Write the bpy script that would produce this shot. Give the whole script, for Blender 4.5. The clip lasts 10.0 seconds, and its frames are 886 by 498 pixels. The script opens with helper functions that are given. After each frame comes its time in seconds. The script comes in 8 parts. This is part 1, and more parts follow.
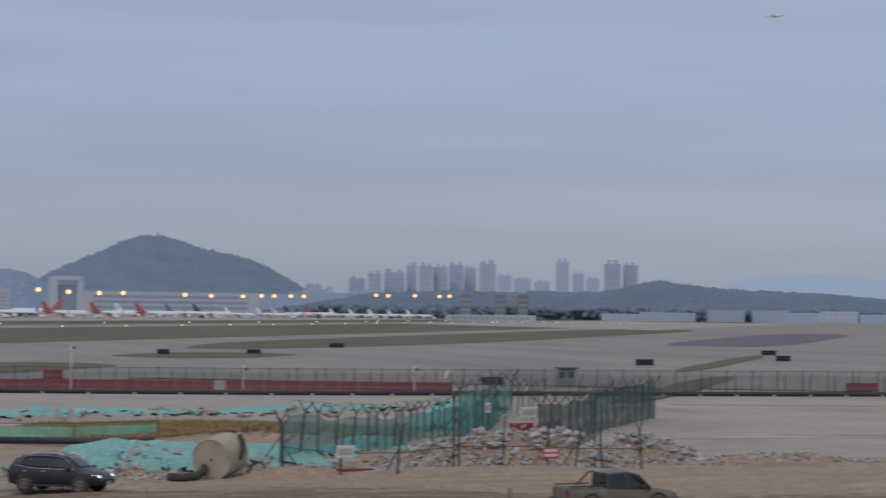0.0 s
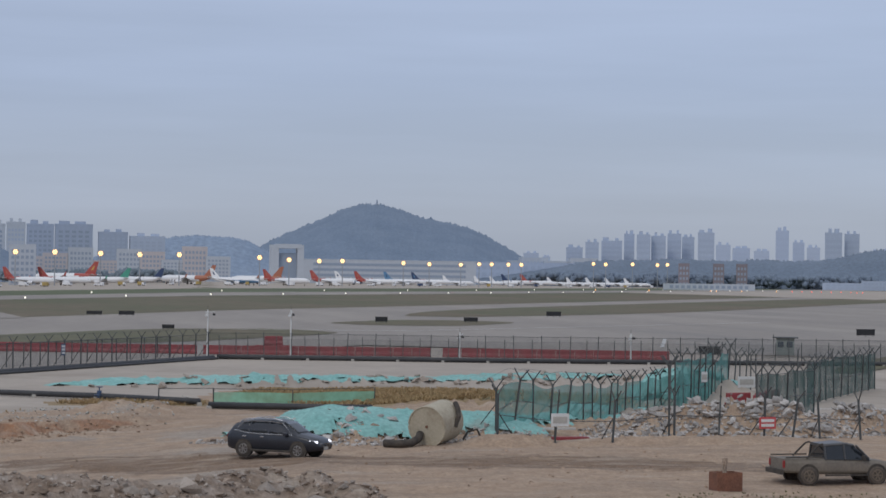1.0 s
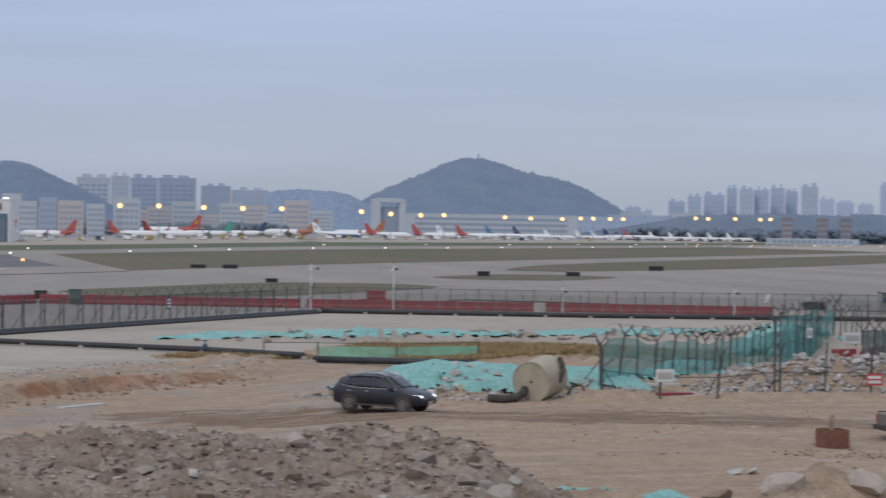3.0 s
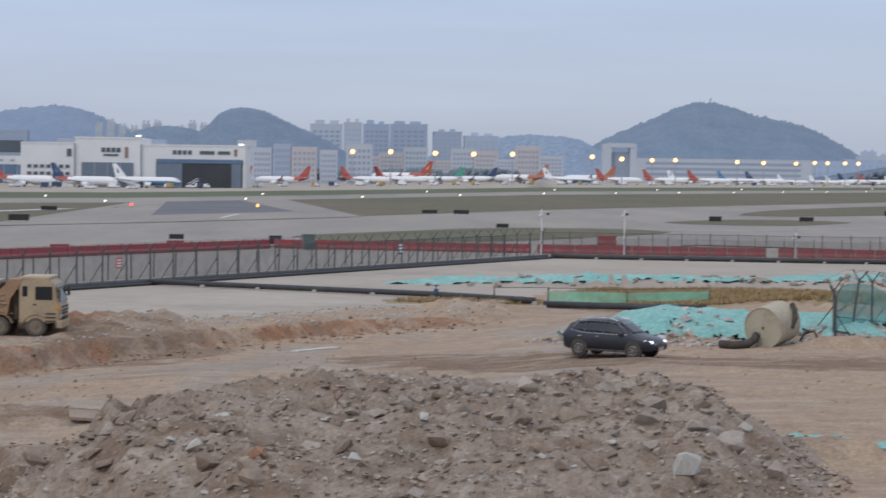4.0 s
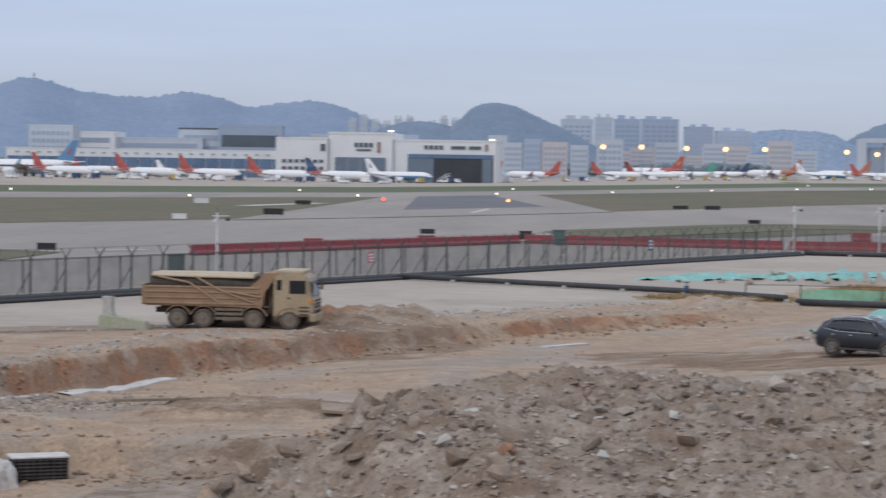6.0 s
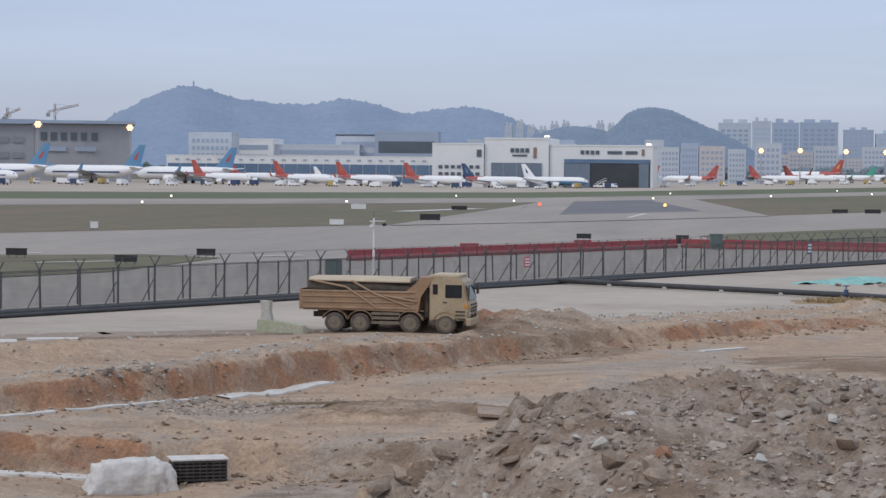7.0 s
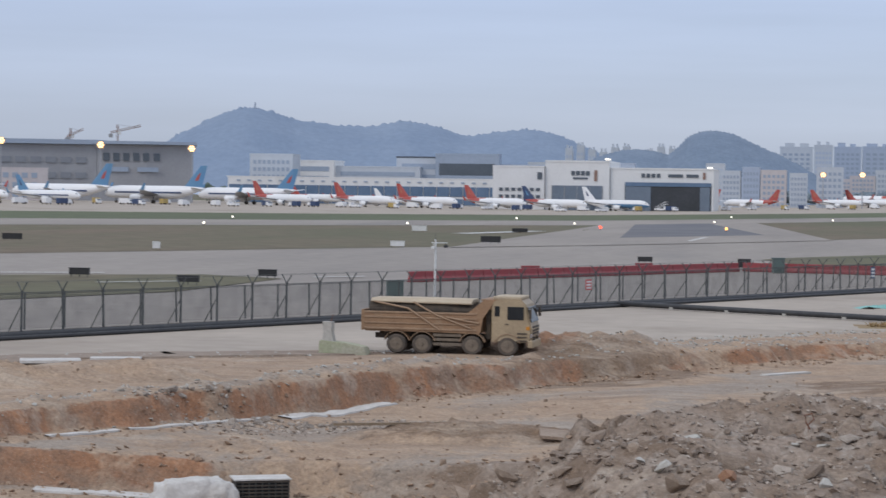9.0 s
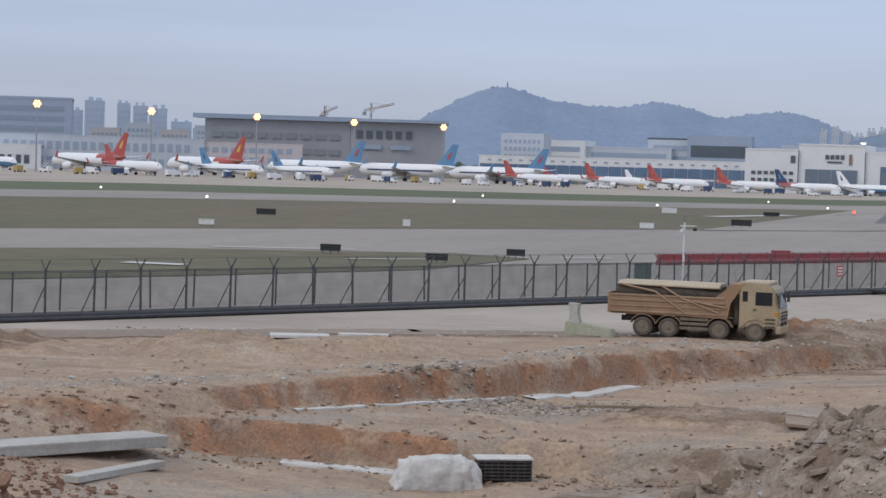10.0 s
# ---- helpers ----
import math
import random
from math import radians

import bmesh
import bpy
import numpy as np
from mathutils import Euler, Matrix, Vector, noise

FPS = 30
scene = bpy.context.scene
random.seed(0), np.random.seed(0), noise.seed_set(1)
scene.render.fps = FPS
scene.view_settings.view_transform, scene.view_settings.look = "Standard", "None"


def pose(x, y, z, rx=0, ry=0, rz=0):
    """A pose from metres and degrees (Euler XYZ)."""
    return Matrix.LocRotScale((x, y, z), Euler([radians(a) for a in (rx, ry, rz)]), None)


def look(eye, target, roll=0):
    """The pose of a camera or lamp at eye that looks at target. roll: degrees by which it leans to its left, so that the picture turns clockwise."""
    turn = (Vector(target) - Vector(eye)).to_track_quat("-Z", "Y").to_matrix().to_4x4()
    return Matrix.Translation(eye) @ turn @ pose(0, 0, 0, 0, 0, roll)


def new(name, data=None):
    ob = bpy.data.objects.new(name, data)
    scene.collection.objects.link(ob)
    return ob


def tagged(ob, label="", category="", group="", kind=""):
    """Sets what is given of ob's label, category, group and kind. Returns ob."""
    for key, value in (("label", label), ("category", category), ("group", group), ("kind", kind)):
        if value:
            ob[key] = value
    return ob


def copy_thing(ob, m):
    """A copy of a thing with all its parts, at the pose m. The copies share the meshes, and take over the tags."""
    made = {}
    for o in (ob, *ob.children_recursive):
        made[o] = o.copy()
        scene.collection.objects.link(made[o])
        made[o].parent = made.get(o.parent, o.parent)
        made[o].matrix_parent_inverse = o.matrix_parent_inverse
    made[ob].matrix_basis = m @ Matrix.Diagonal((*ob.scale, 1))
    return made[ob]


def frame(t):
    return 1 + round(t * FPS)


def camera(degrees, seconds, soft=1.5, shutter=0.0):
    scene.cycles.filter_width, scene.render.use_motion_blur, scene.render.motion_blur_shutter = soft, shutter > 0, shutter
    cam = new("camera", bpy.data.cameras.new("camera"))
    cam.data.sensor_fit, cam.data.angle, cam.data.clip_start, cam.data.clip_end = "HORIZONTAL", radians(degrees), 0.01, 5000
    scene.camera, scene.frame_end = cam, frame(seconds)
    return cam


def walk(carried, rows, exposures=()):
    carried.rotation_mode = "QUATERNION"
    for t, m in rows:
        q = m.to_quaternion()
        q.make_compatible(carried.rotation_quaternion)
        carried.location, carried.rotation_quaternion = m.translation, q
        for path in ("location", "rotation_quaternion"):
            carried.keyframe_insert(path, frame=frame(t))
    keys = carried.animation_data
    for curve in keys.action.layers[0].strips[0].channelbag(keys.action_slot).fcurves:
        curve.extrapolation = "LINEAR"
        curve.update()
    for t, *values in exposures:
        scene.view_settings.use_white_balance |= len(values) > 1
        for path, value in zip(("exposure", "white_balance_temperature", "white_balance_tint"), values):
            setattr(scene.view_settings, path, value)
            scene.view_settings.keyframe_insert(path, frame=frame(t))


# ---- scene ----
cam = camera(22.98, 10.0, soft=1.45, shutter=0.35)
# seconds, eye, degrees of turn, tilt and roll
PATH = [
    (0.0, (-0.007, 0.002, 8.271), -16.884, 1.698, 0.666),
    (0.5, (-0.018, 0.004, 8.284), -13.158, 1.520, 0.485),
    (1.0, (0.118, -0.023, 8.265), -11.180, 0.796, 0.825),
    (1.5, (0.032, -0.008, 8.313), -14.327, -0.010, 1.013),
    (2.0, (0.022, -0.006, 8.298), -14.453, 0.036, 0.966),
    (2.5, (-0.064, 0.014, 8.317), -12.360, -0.420, 0.929),
    (3.0, (-0.042, 0.006, 8.311), -8.537, -0.449, 0.918),
    (3.2, (-0.071, 0.009, 8.284), -7.316, -0.471, 0.911),
    (4.3, (0.061, -0.001, 8.336), -1.320, -2.298, 0.707),
    (4.5, (0.105, -0.001, 8.361), -0.899, -2.308, 0.687),
    (5.0, (0.076, 0.000, 8.362), -0.056, -2.204, 0.701),
    (5.5, (-0.009, -0.000, 8.362), 1.439, -2.182, 0.778),
    (6.0, (-0.011, -0.001, 8.353), 4.070, -2.196, 0.859),
    (6.2, (-0.009, -0.001, 8.386), 5.646, -2.231, 0.803),
    (7.3, (0.054, 0.008, 8.239), 8.463, -1.905, 0.475),
    (7.5, (0.068, 0.010, 8.228), 8.665, -1.696, 0.497),
    (8.0, (0.001, -0.000, 8.244), 8.533, -2.006, 0.789),
    (8.5, (-0.002, -0.000, 8.281), 9.200, -2.168, 0.900),
    (9.0, (-0.095, -0.017, 8.253), 9.767, -1.532, 0.823),
    (9.5, (-0.108, -0.028, 8.262), 14.611, -1.650, 1.111),
    (10.0, (-0.002, -0.000, 8.308), 16.306, -2.193, 1.670),
]


def aim(eye, turn, tilt, roll):
    return Matrix.Translation(eye) @ Euler((radians(90 + tilt), 0, radians(turn))).to_matrix().to_4x4() @ pose(0, 0, 0, 0, 0, roll)


walk(cam, [(t, aim(e, a, b, c)) for t, e, a, b, c in PATH],
     exposures=[(0.0, -0.6), (0.6, -0.48), (1.2, -0.34), (2.0, -0.31), (3.2, -0.2), (4.5, 0.02), (7.3, 0.03), (9.2, 0.0), (10.0, -0.03)])

# ---- sky, sun ----
world = bpy.data.worlds.new("sky")
scene.world = world
world.use_nodes = True
wn, wl = world.node_tree.nodes, world.node_tree.links
wn.clear()


def wnode(kind, **values):
    n = wn.new(kind)
    for k, v in values.items():
        n.inputs[k].default_value = v
    return n


sky = wn.new("ShaderNodeTexSky")
sky.sky_type = "NISHITA"
sky.sun_disc = False
sky.sun_elevation, sky.sun_rotation = radians(32), radians(-140)
sky_lit = wn.new("ShaderNodeBackground")
sky_lit.inputs["Strength"].default_value = 0.02
wl.new(sky.outputs["Color"], sky_lit.inputs["Color"])
coord = wn.new("ShaderNodeTexCoord")
split = wn.new("ShaderNodeSeparateXYZ")
wl.new(coord.outputs["Generated"], split.inputs[0])
ramp = wn.new("ShaderNodeValToRGB")
el = ramp.color_ramp.elements
el[0].position, el[0].color = 0.0, (0.318, 0.372, 0.487, 1)
el[1].position, el[1].color = 1.0, (0.80, 0.84, 0.92, 1)
for p, c in ((0.03, (0.37, 0.427, 0.565, 1)), (0.09, (0.40, 0.475, 0.67, 1)), (0.3, (0.52, 0.59, 0.77, 1))):
    e = el.new(p)
    e.color = c
wl.new(split.outputs["Z"], ramp.inputs["Fac"])
stretch = wn.new("ShaderNodeMapping")
stretch.inputs["Scale"].default_value = (2.2, 2.2, 26)
wl.new(coord.outputs["Generated"], stretch.inputs["Vector"])
cloud = wnode("ShaderNodeTexNoise", Scale=1.6, Detail=5.0, Roughness=0.5)
wl.new(stretch.outputs[0], cloud.inputs["Vector"])
cloud_ramp = wn.new("ShaderNodeMapRange")
for k, v in (("From Min", 0.36), ("From Max", 0.72), ("To Min", 0.965), ("To Max", 1.10)):
    cloud_ramp.inputs[k].default_value = v
wl.new(cloud.outputs[0], cloud_ramp.inputs["Value"])
overcast = wn.new("ShaderNodeBackground")
wl.new(ramp.outputs["Color"], overcast.inputs["Color"])
wl.new(cloud_ramp.outputs[0], overcast.inputs["Strength"])
both = wn.new("ShaderNodeAddShader")
wl.new(sky_lit.outputs[0], both.inputs[0])
wl.new(overcast.outputs[0], both.inputs[1])
wout = wn.new("ShaderNodeOutputWorld")
wl.new(both.outputs[0], wout.inputs[0])

sun_data = bpy.data.lights.new("sun", "SUN")
sun_data.energy, sun_data.angle, sun_data.color = 0.7, radians(14), (1.0, 0.95, 0.88)
sun_lamp = new("sun", sun_data)
sun_lamp.matrix_world = look((-60, -75, 80), (0, 0, 0))

# ---- materials ----
def material(name, colour, rough=0.8, second=None, scale=3.0, grain=0.25, bump=0.0, bump_scale=20.0, metal=0.0, spots=None, spot_scale=0.4, spot_at=0.56, emit=0.0, flow=None, per_piece=0.0):
    """A surface of two mixed tones with fine grain, optional stains and relief, all in object metres."""
    m = bpy.data.materials.new(name)
    m.use_nodes = True
    n, l = m.node_tree.nodes, m.node_tree.links
    b = n["Principled BSDF"]
    b.inputs["Roughness"].default_value, b.inputs["Metallic"].default_value = rough, metal
    tc = n.new("ShaderNodeTexCoord")
    vec = tc.outputs["Object"]
    if flow:
        mp = n.new("ShaderNodeMapping")
        mp.inputs["Rotation"].default_value = (0, 0, radians(flow[0]))
        mp.inputs["Scale"].default_value = (flow[1], flow[2], 1)
        l.new(vec, mp.inputs["Vector"])
        vec = mp.outputs[0]

    def noise_node(s, detail, rough_=0.6, v=None):
        t = n.new("ShaderNodeTexNoise")
        t.inputs["Scale"].default_value, t.inputs["Detail"].default_value, t.inputs["Roughness"].default_value = s, detail, rough_
        l.new(v or vec, t.inputs["Vector"])
        return t.outputs[0]

    def blend(fac, a, c, lo, hi):
        r = n.new("ShaderNodeMapRange")
        r.inputs["From Min"].default_value, r.inputs["From Max"].default_value = lo, hi
        l.new(fac, r.inputs["Value"])
        x = n.new("ShaderNodeMix")
        x.data_type = "RGBA"
        l.new(r.outputs[0], x.inputs[0])
        for v, sock in ((a, x.inputs[6]), (c, x.inputs[7])):
            if isinstance(v, tuple):
                sock.default_value = (*v, 1)
            else:
                l.new(v, sock)
        return x.outputs[2]

    second = second or tuple(c * 0.75 for c in colour)
    out = blend(noise_node(scale, 4), colour, second, 0.35, 0.68)
    if spots:
        out = blend(noise_node(spot_scale, 5), out, spots, spot_at, spot_at + 0.14)
    g = n.new("ShaderNodeMapRange")
    g.inputs["To Min"].default_value, g.inputs["To Max"].default_value = 1 - grain, 1 + grain
    g.inputs["From Min"].default_value, g.inputs["From Max"].default_value = 0.3, 0.7
    l.new(noise_node(scale * 9, 3, v=tc.outputs["Object"]), g.inputs["Value"])
    value = g.outputs[0]
    if per_piece:
        info = n.new("ShaderNodeNewGeometry")
        pr = n.new("ShaderNodeMapRange")
        pr.inputs["To Min"].default_value, pr.inputs["To Max"].default_value = 1 - per_piece, 1 + per_piece
        l.new(info.outputs["Random Per Island"], pr.inputs["Value"])
        mu = n.new("ShaderNodeMath")
        mu.operation = "MULTIPLY"
        l.new(value, mu.inputs[0])
        l.new(pr.outputs[0], mu.inputs[1])
        value = mu.outputs[0]
    tint = n.new("ShaderNodeMix")
    tint.data_type, tint.blend_type = "RGBA", "MULTIPLY"
    tint.inputs[0].default_value = 1
    l.new(out, tint.inputs[6])
    l.new(value, tint.inputs[7])
    l.new(tint.outputs[2], b.inputs["Base Color"])
    if bump:
        bp = n.new("ShaderNodeBump")
        bp.inputs["Strength"].default_value, bp.inputs["Distance"].default_value = 1.0, bump
        l.new(noise_node(bump_scale, 5, v=tc.outputs["Object"]), bp.inputs["Height"])
        l.new(bp.outputs[0], b.inputs["Normal"])
    if emit:
        b.inputs["Emission Color"].default_value = (*colour, 1)
        b.inputs["Emission Strength"].default_value = emit
    return m


M = {}
SOILS = {
    "dirt": ((0.46, 0.335, 0.232), (0.355, 0.247, 0.168)),
    "track": ((0.255, 0.17, 0.108), (0.19, 0.125, 0.08)),
    "cut": ((0.43, 0.215, 0.112), (0.30, 0.155, 0.087)),
    "grey": ((0.40, 0.335, 0.275), (0.33, 0.27, 0.215)),
    "rubble": ((0.375, 0.302, 0.245), (0.25, 0.188, 0.14)),
}


def soil_material():
    """Bare earth: five soils, blended by where they lie, with clods, grit, damp stains and relief."""
    m = bpy.data.materials.new("site_soil")
    m.use_nodes = True
    n, l = m.node_tree.nodes, m.node_tree.links
    b = n["Principled BSDF"]
    b.inputs["Roughness"].default_value = 0.95
    tc = n.new("ShaderNodeTexCoord")

    def tex(s, detail, stretch=None):
        t = n.new("ShaderNodeTexNoise")
        t.inputs["Scale"].default_value, t.inputs["Detail"].default_value, t.inputs["Roughness"].default_value = s, detail, 0.62
        v = tc.outputs["Object"]
        if stretch:
            mp = n.new("ShaderNodeMapping")
            mp.inputs["Scale"].default_value = stretch
            l.new(v, mp.inputs["Vector"])
            v = mp.outputs[0]
        l.new(v, t.inputs["Vector"])
        return t.outputs[0]

    def ramp_of(v, lo, hi, a=0.0, c=1.0):
        r = n.new("ShaderNodeMapRange")
        for k, val in (("From Min", lo), ("From Max", hi), ("To Min", a), ("To Max", c)):
            r.inputs[k].default_value = val
        l.new(v, r.inputs["Value"])
        return r.outputs[0]

    def mix(fac, a, c, kind="MIX"):
        x = n.new("ShaderNodeMix")
        x.data_type, x.blend_type = "RGBA", kind
        if isinstance(fac, float):
            x.inputs[0].default_value = fac
        else:
            l.new(fac, x.inputs[0])
        for v, sock in ((a, x.inputs[6]), (c, x.inputs[7])):
            if isinstance(v, tuple):
                sock.default_value = (*v, 1)
            else:
                l.new(v, sock)
        return x.outputs[2]

    broad, mid, fine = tex(0.22, 5), tex(1.3, 5), tex(7.0, 4)
    tone = ramp_of(mid, 0.34, 0.66)
    out = mix(tone, *SOILS["dirt"])
    at = n.new("ShaderNodeAttribute")
    at.attribute_name = "soil"
    sep = n.new("ShaderNodeSeparateColor")
    l.new(at.outputs["Color"], sep.inputs[0])
    edge = n.new("ShaderNodeMath")
    edge.operation = "SUBTRACT"
    l.new(mid, edge.inputs[0])
    edge.inputs[1].default_value = 0.5
    for sock, key in ((sep.outputs[0], "grey"), (sep.outputs[1], "track"), (sep.outputs[2], "rubble"), (at.outputs["Alpha"], "cut")):
        add = n.new("ShaderNodeMath")
        add.operation = "MULTIPLY_ADD"
        l.new(edge.outputs[0], add.inputs[0])
        add.inputs[1].default_value = 0.9
        l.new(sock, add.inputs[2])
        fac = ramp_of(add.outputs[0], 0.38, 0.62)
        layer = mix(tone, *SOILS[key])
        if key == "rubble":
            layer = mix(ramp_of(tex(0.42, 6), 0.47, 0.58, 0.0, 0.9), layer, (0.19, 0.13, 0.087))
            layer = mix(ramp_of(tex(1.1, 6), 0.56, 0.66, 0.0, 0.6), layer, (0.43, 0.385, 0.34))
        elif key == "cut":
            layer = mix(ramp_of(tex(0.9, 6, (1, 1, 0.3)), 0.44, 0.62, 0.0, 0.8), layer, (0.25, 0.145, 0.09))
            layer = mix(ramp_of(tex(0.5, 5, (1, 1, 0.4)), 0.58, 0.68, 0.0, 0.6), layer, (0.42, 0.30, 0.205))
        elif key == "track":
            layer = mix(ramp_of(tex(1.5, 6, (0.1, 1.0, 1)), 0.53, 0.64, 0.0, 0.8), layer, (0.40, 0.305, 0.22))
        out = mix(fac, out, layer)
    out = mix(ramp_of(broad, 0.5, 0.72, 0.0, 0.55), out, (0.29, 0.225, 0.17))
    out = mix(ramp_of(tex(0.7, 6, (0.16, 1.0, 1)), 0.52, 0.66, 0.0, 0.6), out, (0.27, 0.195, 0.14))
    out = mix(ramp_of(tex(0.55, 6, (0.3, 1.0, 1)), 0.55, 0.66, 0.0, 0.5), out, (0.50, 0.415, 0.33))
    out = mix(ramp_of(tex(26, 2), 0.62, 0.72, 0.0, 0.6), out, (0.50, 0.46, 0.41))
    out = mix(ramp_of(tex(3.4, 4, (1, 2.2, 1)), 0.58, 0.7, 0.0, 0.5), out, (0.16, 0.12, 0.09))
    out = mix(1.0, out, ramp_of(fine, 0.3, 0.7, 0.78, 1.2), "MULTIPLY")
    l.new(out, b.inputs["Base Color"])
    bp = n.new("ShaderNodeBump")
    bp.inputs["Strength"].default_value, bp.inputs["Distance"].default_value = 1.0, 0.14
    sm = n.new("ShaderNodeMath")
    sm.operation = "MULTIPLY_ADD"
    l.new(fine, sm.inputs[0])
    sm.inputs[1].default_value = 0.5
    l.new(tex(2.6, 6), sm.inputs[2])
    l.new(sm.outputs[0], bp.inputs["Height"])
    l.new(bp.outputs[0], b.inputs["Normal"])
    return m


M["soil"] = soil_material()
M["concrete"] = material("concrete", (0.43, 0.37, 0.305), 0.9, (0.355, 0.302, 0.25), 0.06, 0.08, spots=(0.30, 0.25, 0.20), spot_scale=0.035, spot_at=0.53)
M["runway"] = material("runway", (0.325, 0.287, 0.248), 0.9, (0.25, 0.222, 0.195), 0.05, 0.1, flow=(-30, 1, 0.15), spots=(0.225, 0.205, 0.185), spot_scale=0.03, spot_at=0.54)
M["asphalt"] = material("asphalt", (0.12, 0.12, 0.13), 0.9, (0.16, 0.155, 0.16), 0.05, 0.08)
M["grass"] = material("grass", (0.105, 0.105, 0.052), 0.95, (0.16, 0.118, 0.075), 0.025, 0.2, spots=(0.082, 0.092, 0.042), spot_scale=0.012, flow=(-30, 1, 0.25))
M["bright_grass"] = material("bright_grass", (0.105, 0.125, 0.058), 0.95, (0.088, 0.10, 0.05), 0.02, 0.2, flow=(-30, 1, 0.2))
# wooded hills: distance haze is mixed into these bluish base colours
M["haze_forest"] = material("haze_forest", (0.165, 0.218, 0.292), 1.0, (0.195, 0.25, 0.325), 0.03, 0.12, 2.0, 0.04, spots=(0.185, 0.24, 0.32), spot_scale=0.012)
M["haze_far_forest"] = material("haze_far_forest", (0.205, 0.268, 0.365), 1.0, (0.232, 0.295, 0.39), 0.012, 0.07)
# darker slate for the tree belt, haze mixed in as well
M["haze_near_woods"] = material("haze_near_woods", (0.152, 0.194, 0.25), 1.0, (0.18, 0.225, 0.285), 0.03, 0.14)
M["haze_mid_forest"] = material("haze_mid_forest", (0.23, 0.295, 0.39), 1.0, (0.255, 0.32, 0.41), 0.02, 0.15)
M["haze_farther_forest"] = material("haze_farther_forest", (0.44, 0.52, 0.65), 1.0, (0.46, 0.54, 0.66), 0.02, 0.06)


# ---- mesh tools ----
def mesh_of(name, bm, mats, smooth=False):
    me = bpy.data.meshes.new(name)
    bm.to_mesh(me)
    bm.free()
    for m in mats if isinstance(mats, (list, tuple)) else [mats]:
        me.materials.append(m)
    if smooth:
        me.polygons.foreach_set("use_smooth", [True] * len(me.polygons))
    return me


def part(name, bm, mats, parent=None, label="", smooth=False):
    """One mesh object from a bmesh, under a thing or a part."""
    ob = new(name, mesh_of(name, bm, mats, smooth))
    ob.parent = parent
    if label:
        ob["label"] = label
    return ob


def thing(name, label, category, m=None, group="", kind=""):
    ob = new(name)
    ob.empty_display_size = 0.2
    ob.matrix_world = m or Matrix()
    return tagged(ob, label, category, group, kind)


def place(ob, m):
    ob.matrix_world = m
    return ob


def box(bm, size, at=(0, 0, 0), turn=None, bevel=0.0, mat=0):
    """A block of that size with its centre at that place."""
    m = Matrix.Translation(at) @ (turn or Matrix()) @ Matrix.Diagonal((*size, 1))
    made = bmesh.ops.create_cube(bm, size=1, matrix=m)
    faces = {f for v in made["verts"] for f in v.link_faces}
    for f in faces:
        f.material_index = mat
    if bevel:
        edges = {e for f in faces for e in f.edges}
        bmesh.ops.bevel(bm, geom=list(edges), offset=bevel, segments=2, affect="EDGES", profile=0.6)
    return made["verts"]


def tube(bm, points, radius, sides=8, closed=True, mat=0):
    """A round bar along points; radius may be one number or one for each point."""
    pts = [Vector(p) for p in points]
    radii = radius if isinstance(radius, (list, tuple)) else [radius] * len(pts)
    rings = []
    for i, p in enumerate(pts):
        d = (pts[min(i + 1, len(pts) - 1)] - pts[max(i - 1, 0)]).normalized()
        a = d.orthogonal().normalized() if abs(d.z) > 0.99 else d.cross(Vector((0, 0, 1))).normalized()
        b = d.cross(a)
        rings.append([bm.verts.new(p + radii[i] * (math.cos(t) * a + math.sin(t) * b)) for t in (2 * math.pi * k / sides for k in range(sides))])
    for r0, r1 in zip(rings, rings[1:]):
        for k in range(sides):
            f = bm.faces.new((r0[k], r0[(k + 1) % sides], r1[(k + 1) % sides], r1[k]))
            f.material_index = mat
    if closed:
        bm.faces.new(rings[0][::-1]).material_index = mat
        bm.faces.new(rings[-1]).material_index = mat


def prism(bm, outline, z0, z1, mat=0):
    """An upright slab over a plan outline."""
    low = [bm.verts.new((x, y, z0)) for x, y in outline]
    top = [bm.verts.new((x, y, z1)) for x, y in outline]
    n = len(outline)
    bm.faces.new(top).material_index = mat
    bm.faces.new(low[::-1]).material_index = mat
    for i in range(n):
        bm.faces.new((low[i], low[(i + 1) % n], top[(i + 1) % n], top[i])).material_index = mat


def extrude_profile(bm, profile, width, mat=0):
    """A side profile in x and z, drawn across y to that width, centred."""
    a = [bm.verts.new((x, -width / 2, z)) for x, z in profile]
    b = [bm.verts.new((x, width / 2, z)) for x, z in profile]
    n = len(profile)
    bm.faces.new(a).material_index = mat
    bm.faces.new(b[::-1]).material_index = mat
    for i in range(n):
        bm.faces.new((a[i], b[i], b[(i + 1) % n], a[(i + 1) % n])).material_index = mat
    bmesh.ops.recalc_face_normals(bm, faces=bm.faces)


# ---- lie of the land ----
LIFT = ((-40, 4), (-24, 4), (-14, -1), (-6, -3.4), (0, 0.5), (5, 4.5), (12, 4), (40, 4))


def lie(x, y):
    """Height of the airfield, which rises and dips by a metre or two far out."""
    r = np.hypot(x, y)
    c = np.interp(np.degrees(np.arctan2(x, y)), [a for a, _ in LIFT], [b for _, b in LIFT])
    return c * r / 3857 * np.clip((r - 250) / 250, 0, 1)


WAVES = {}


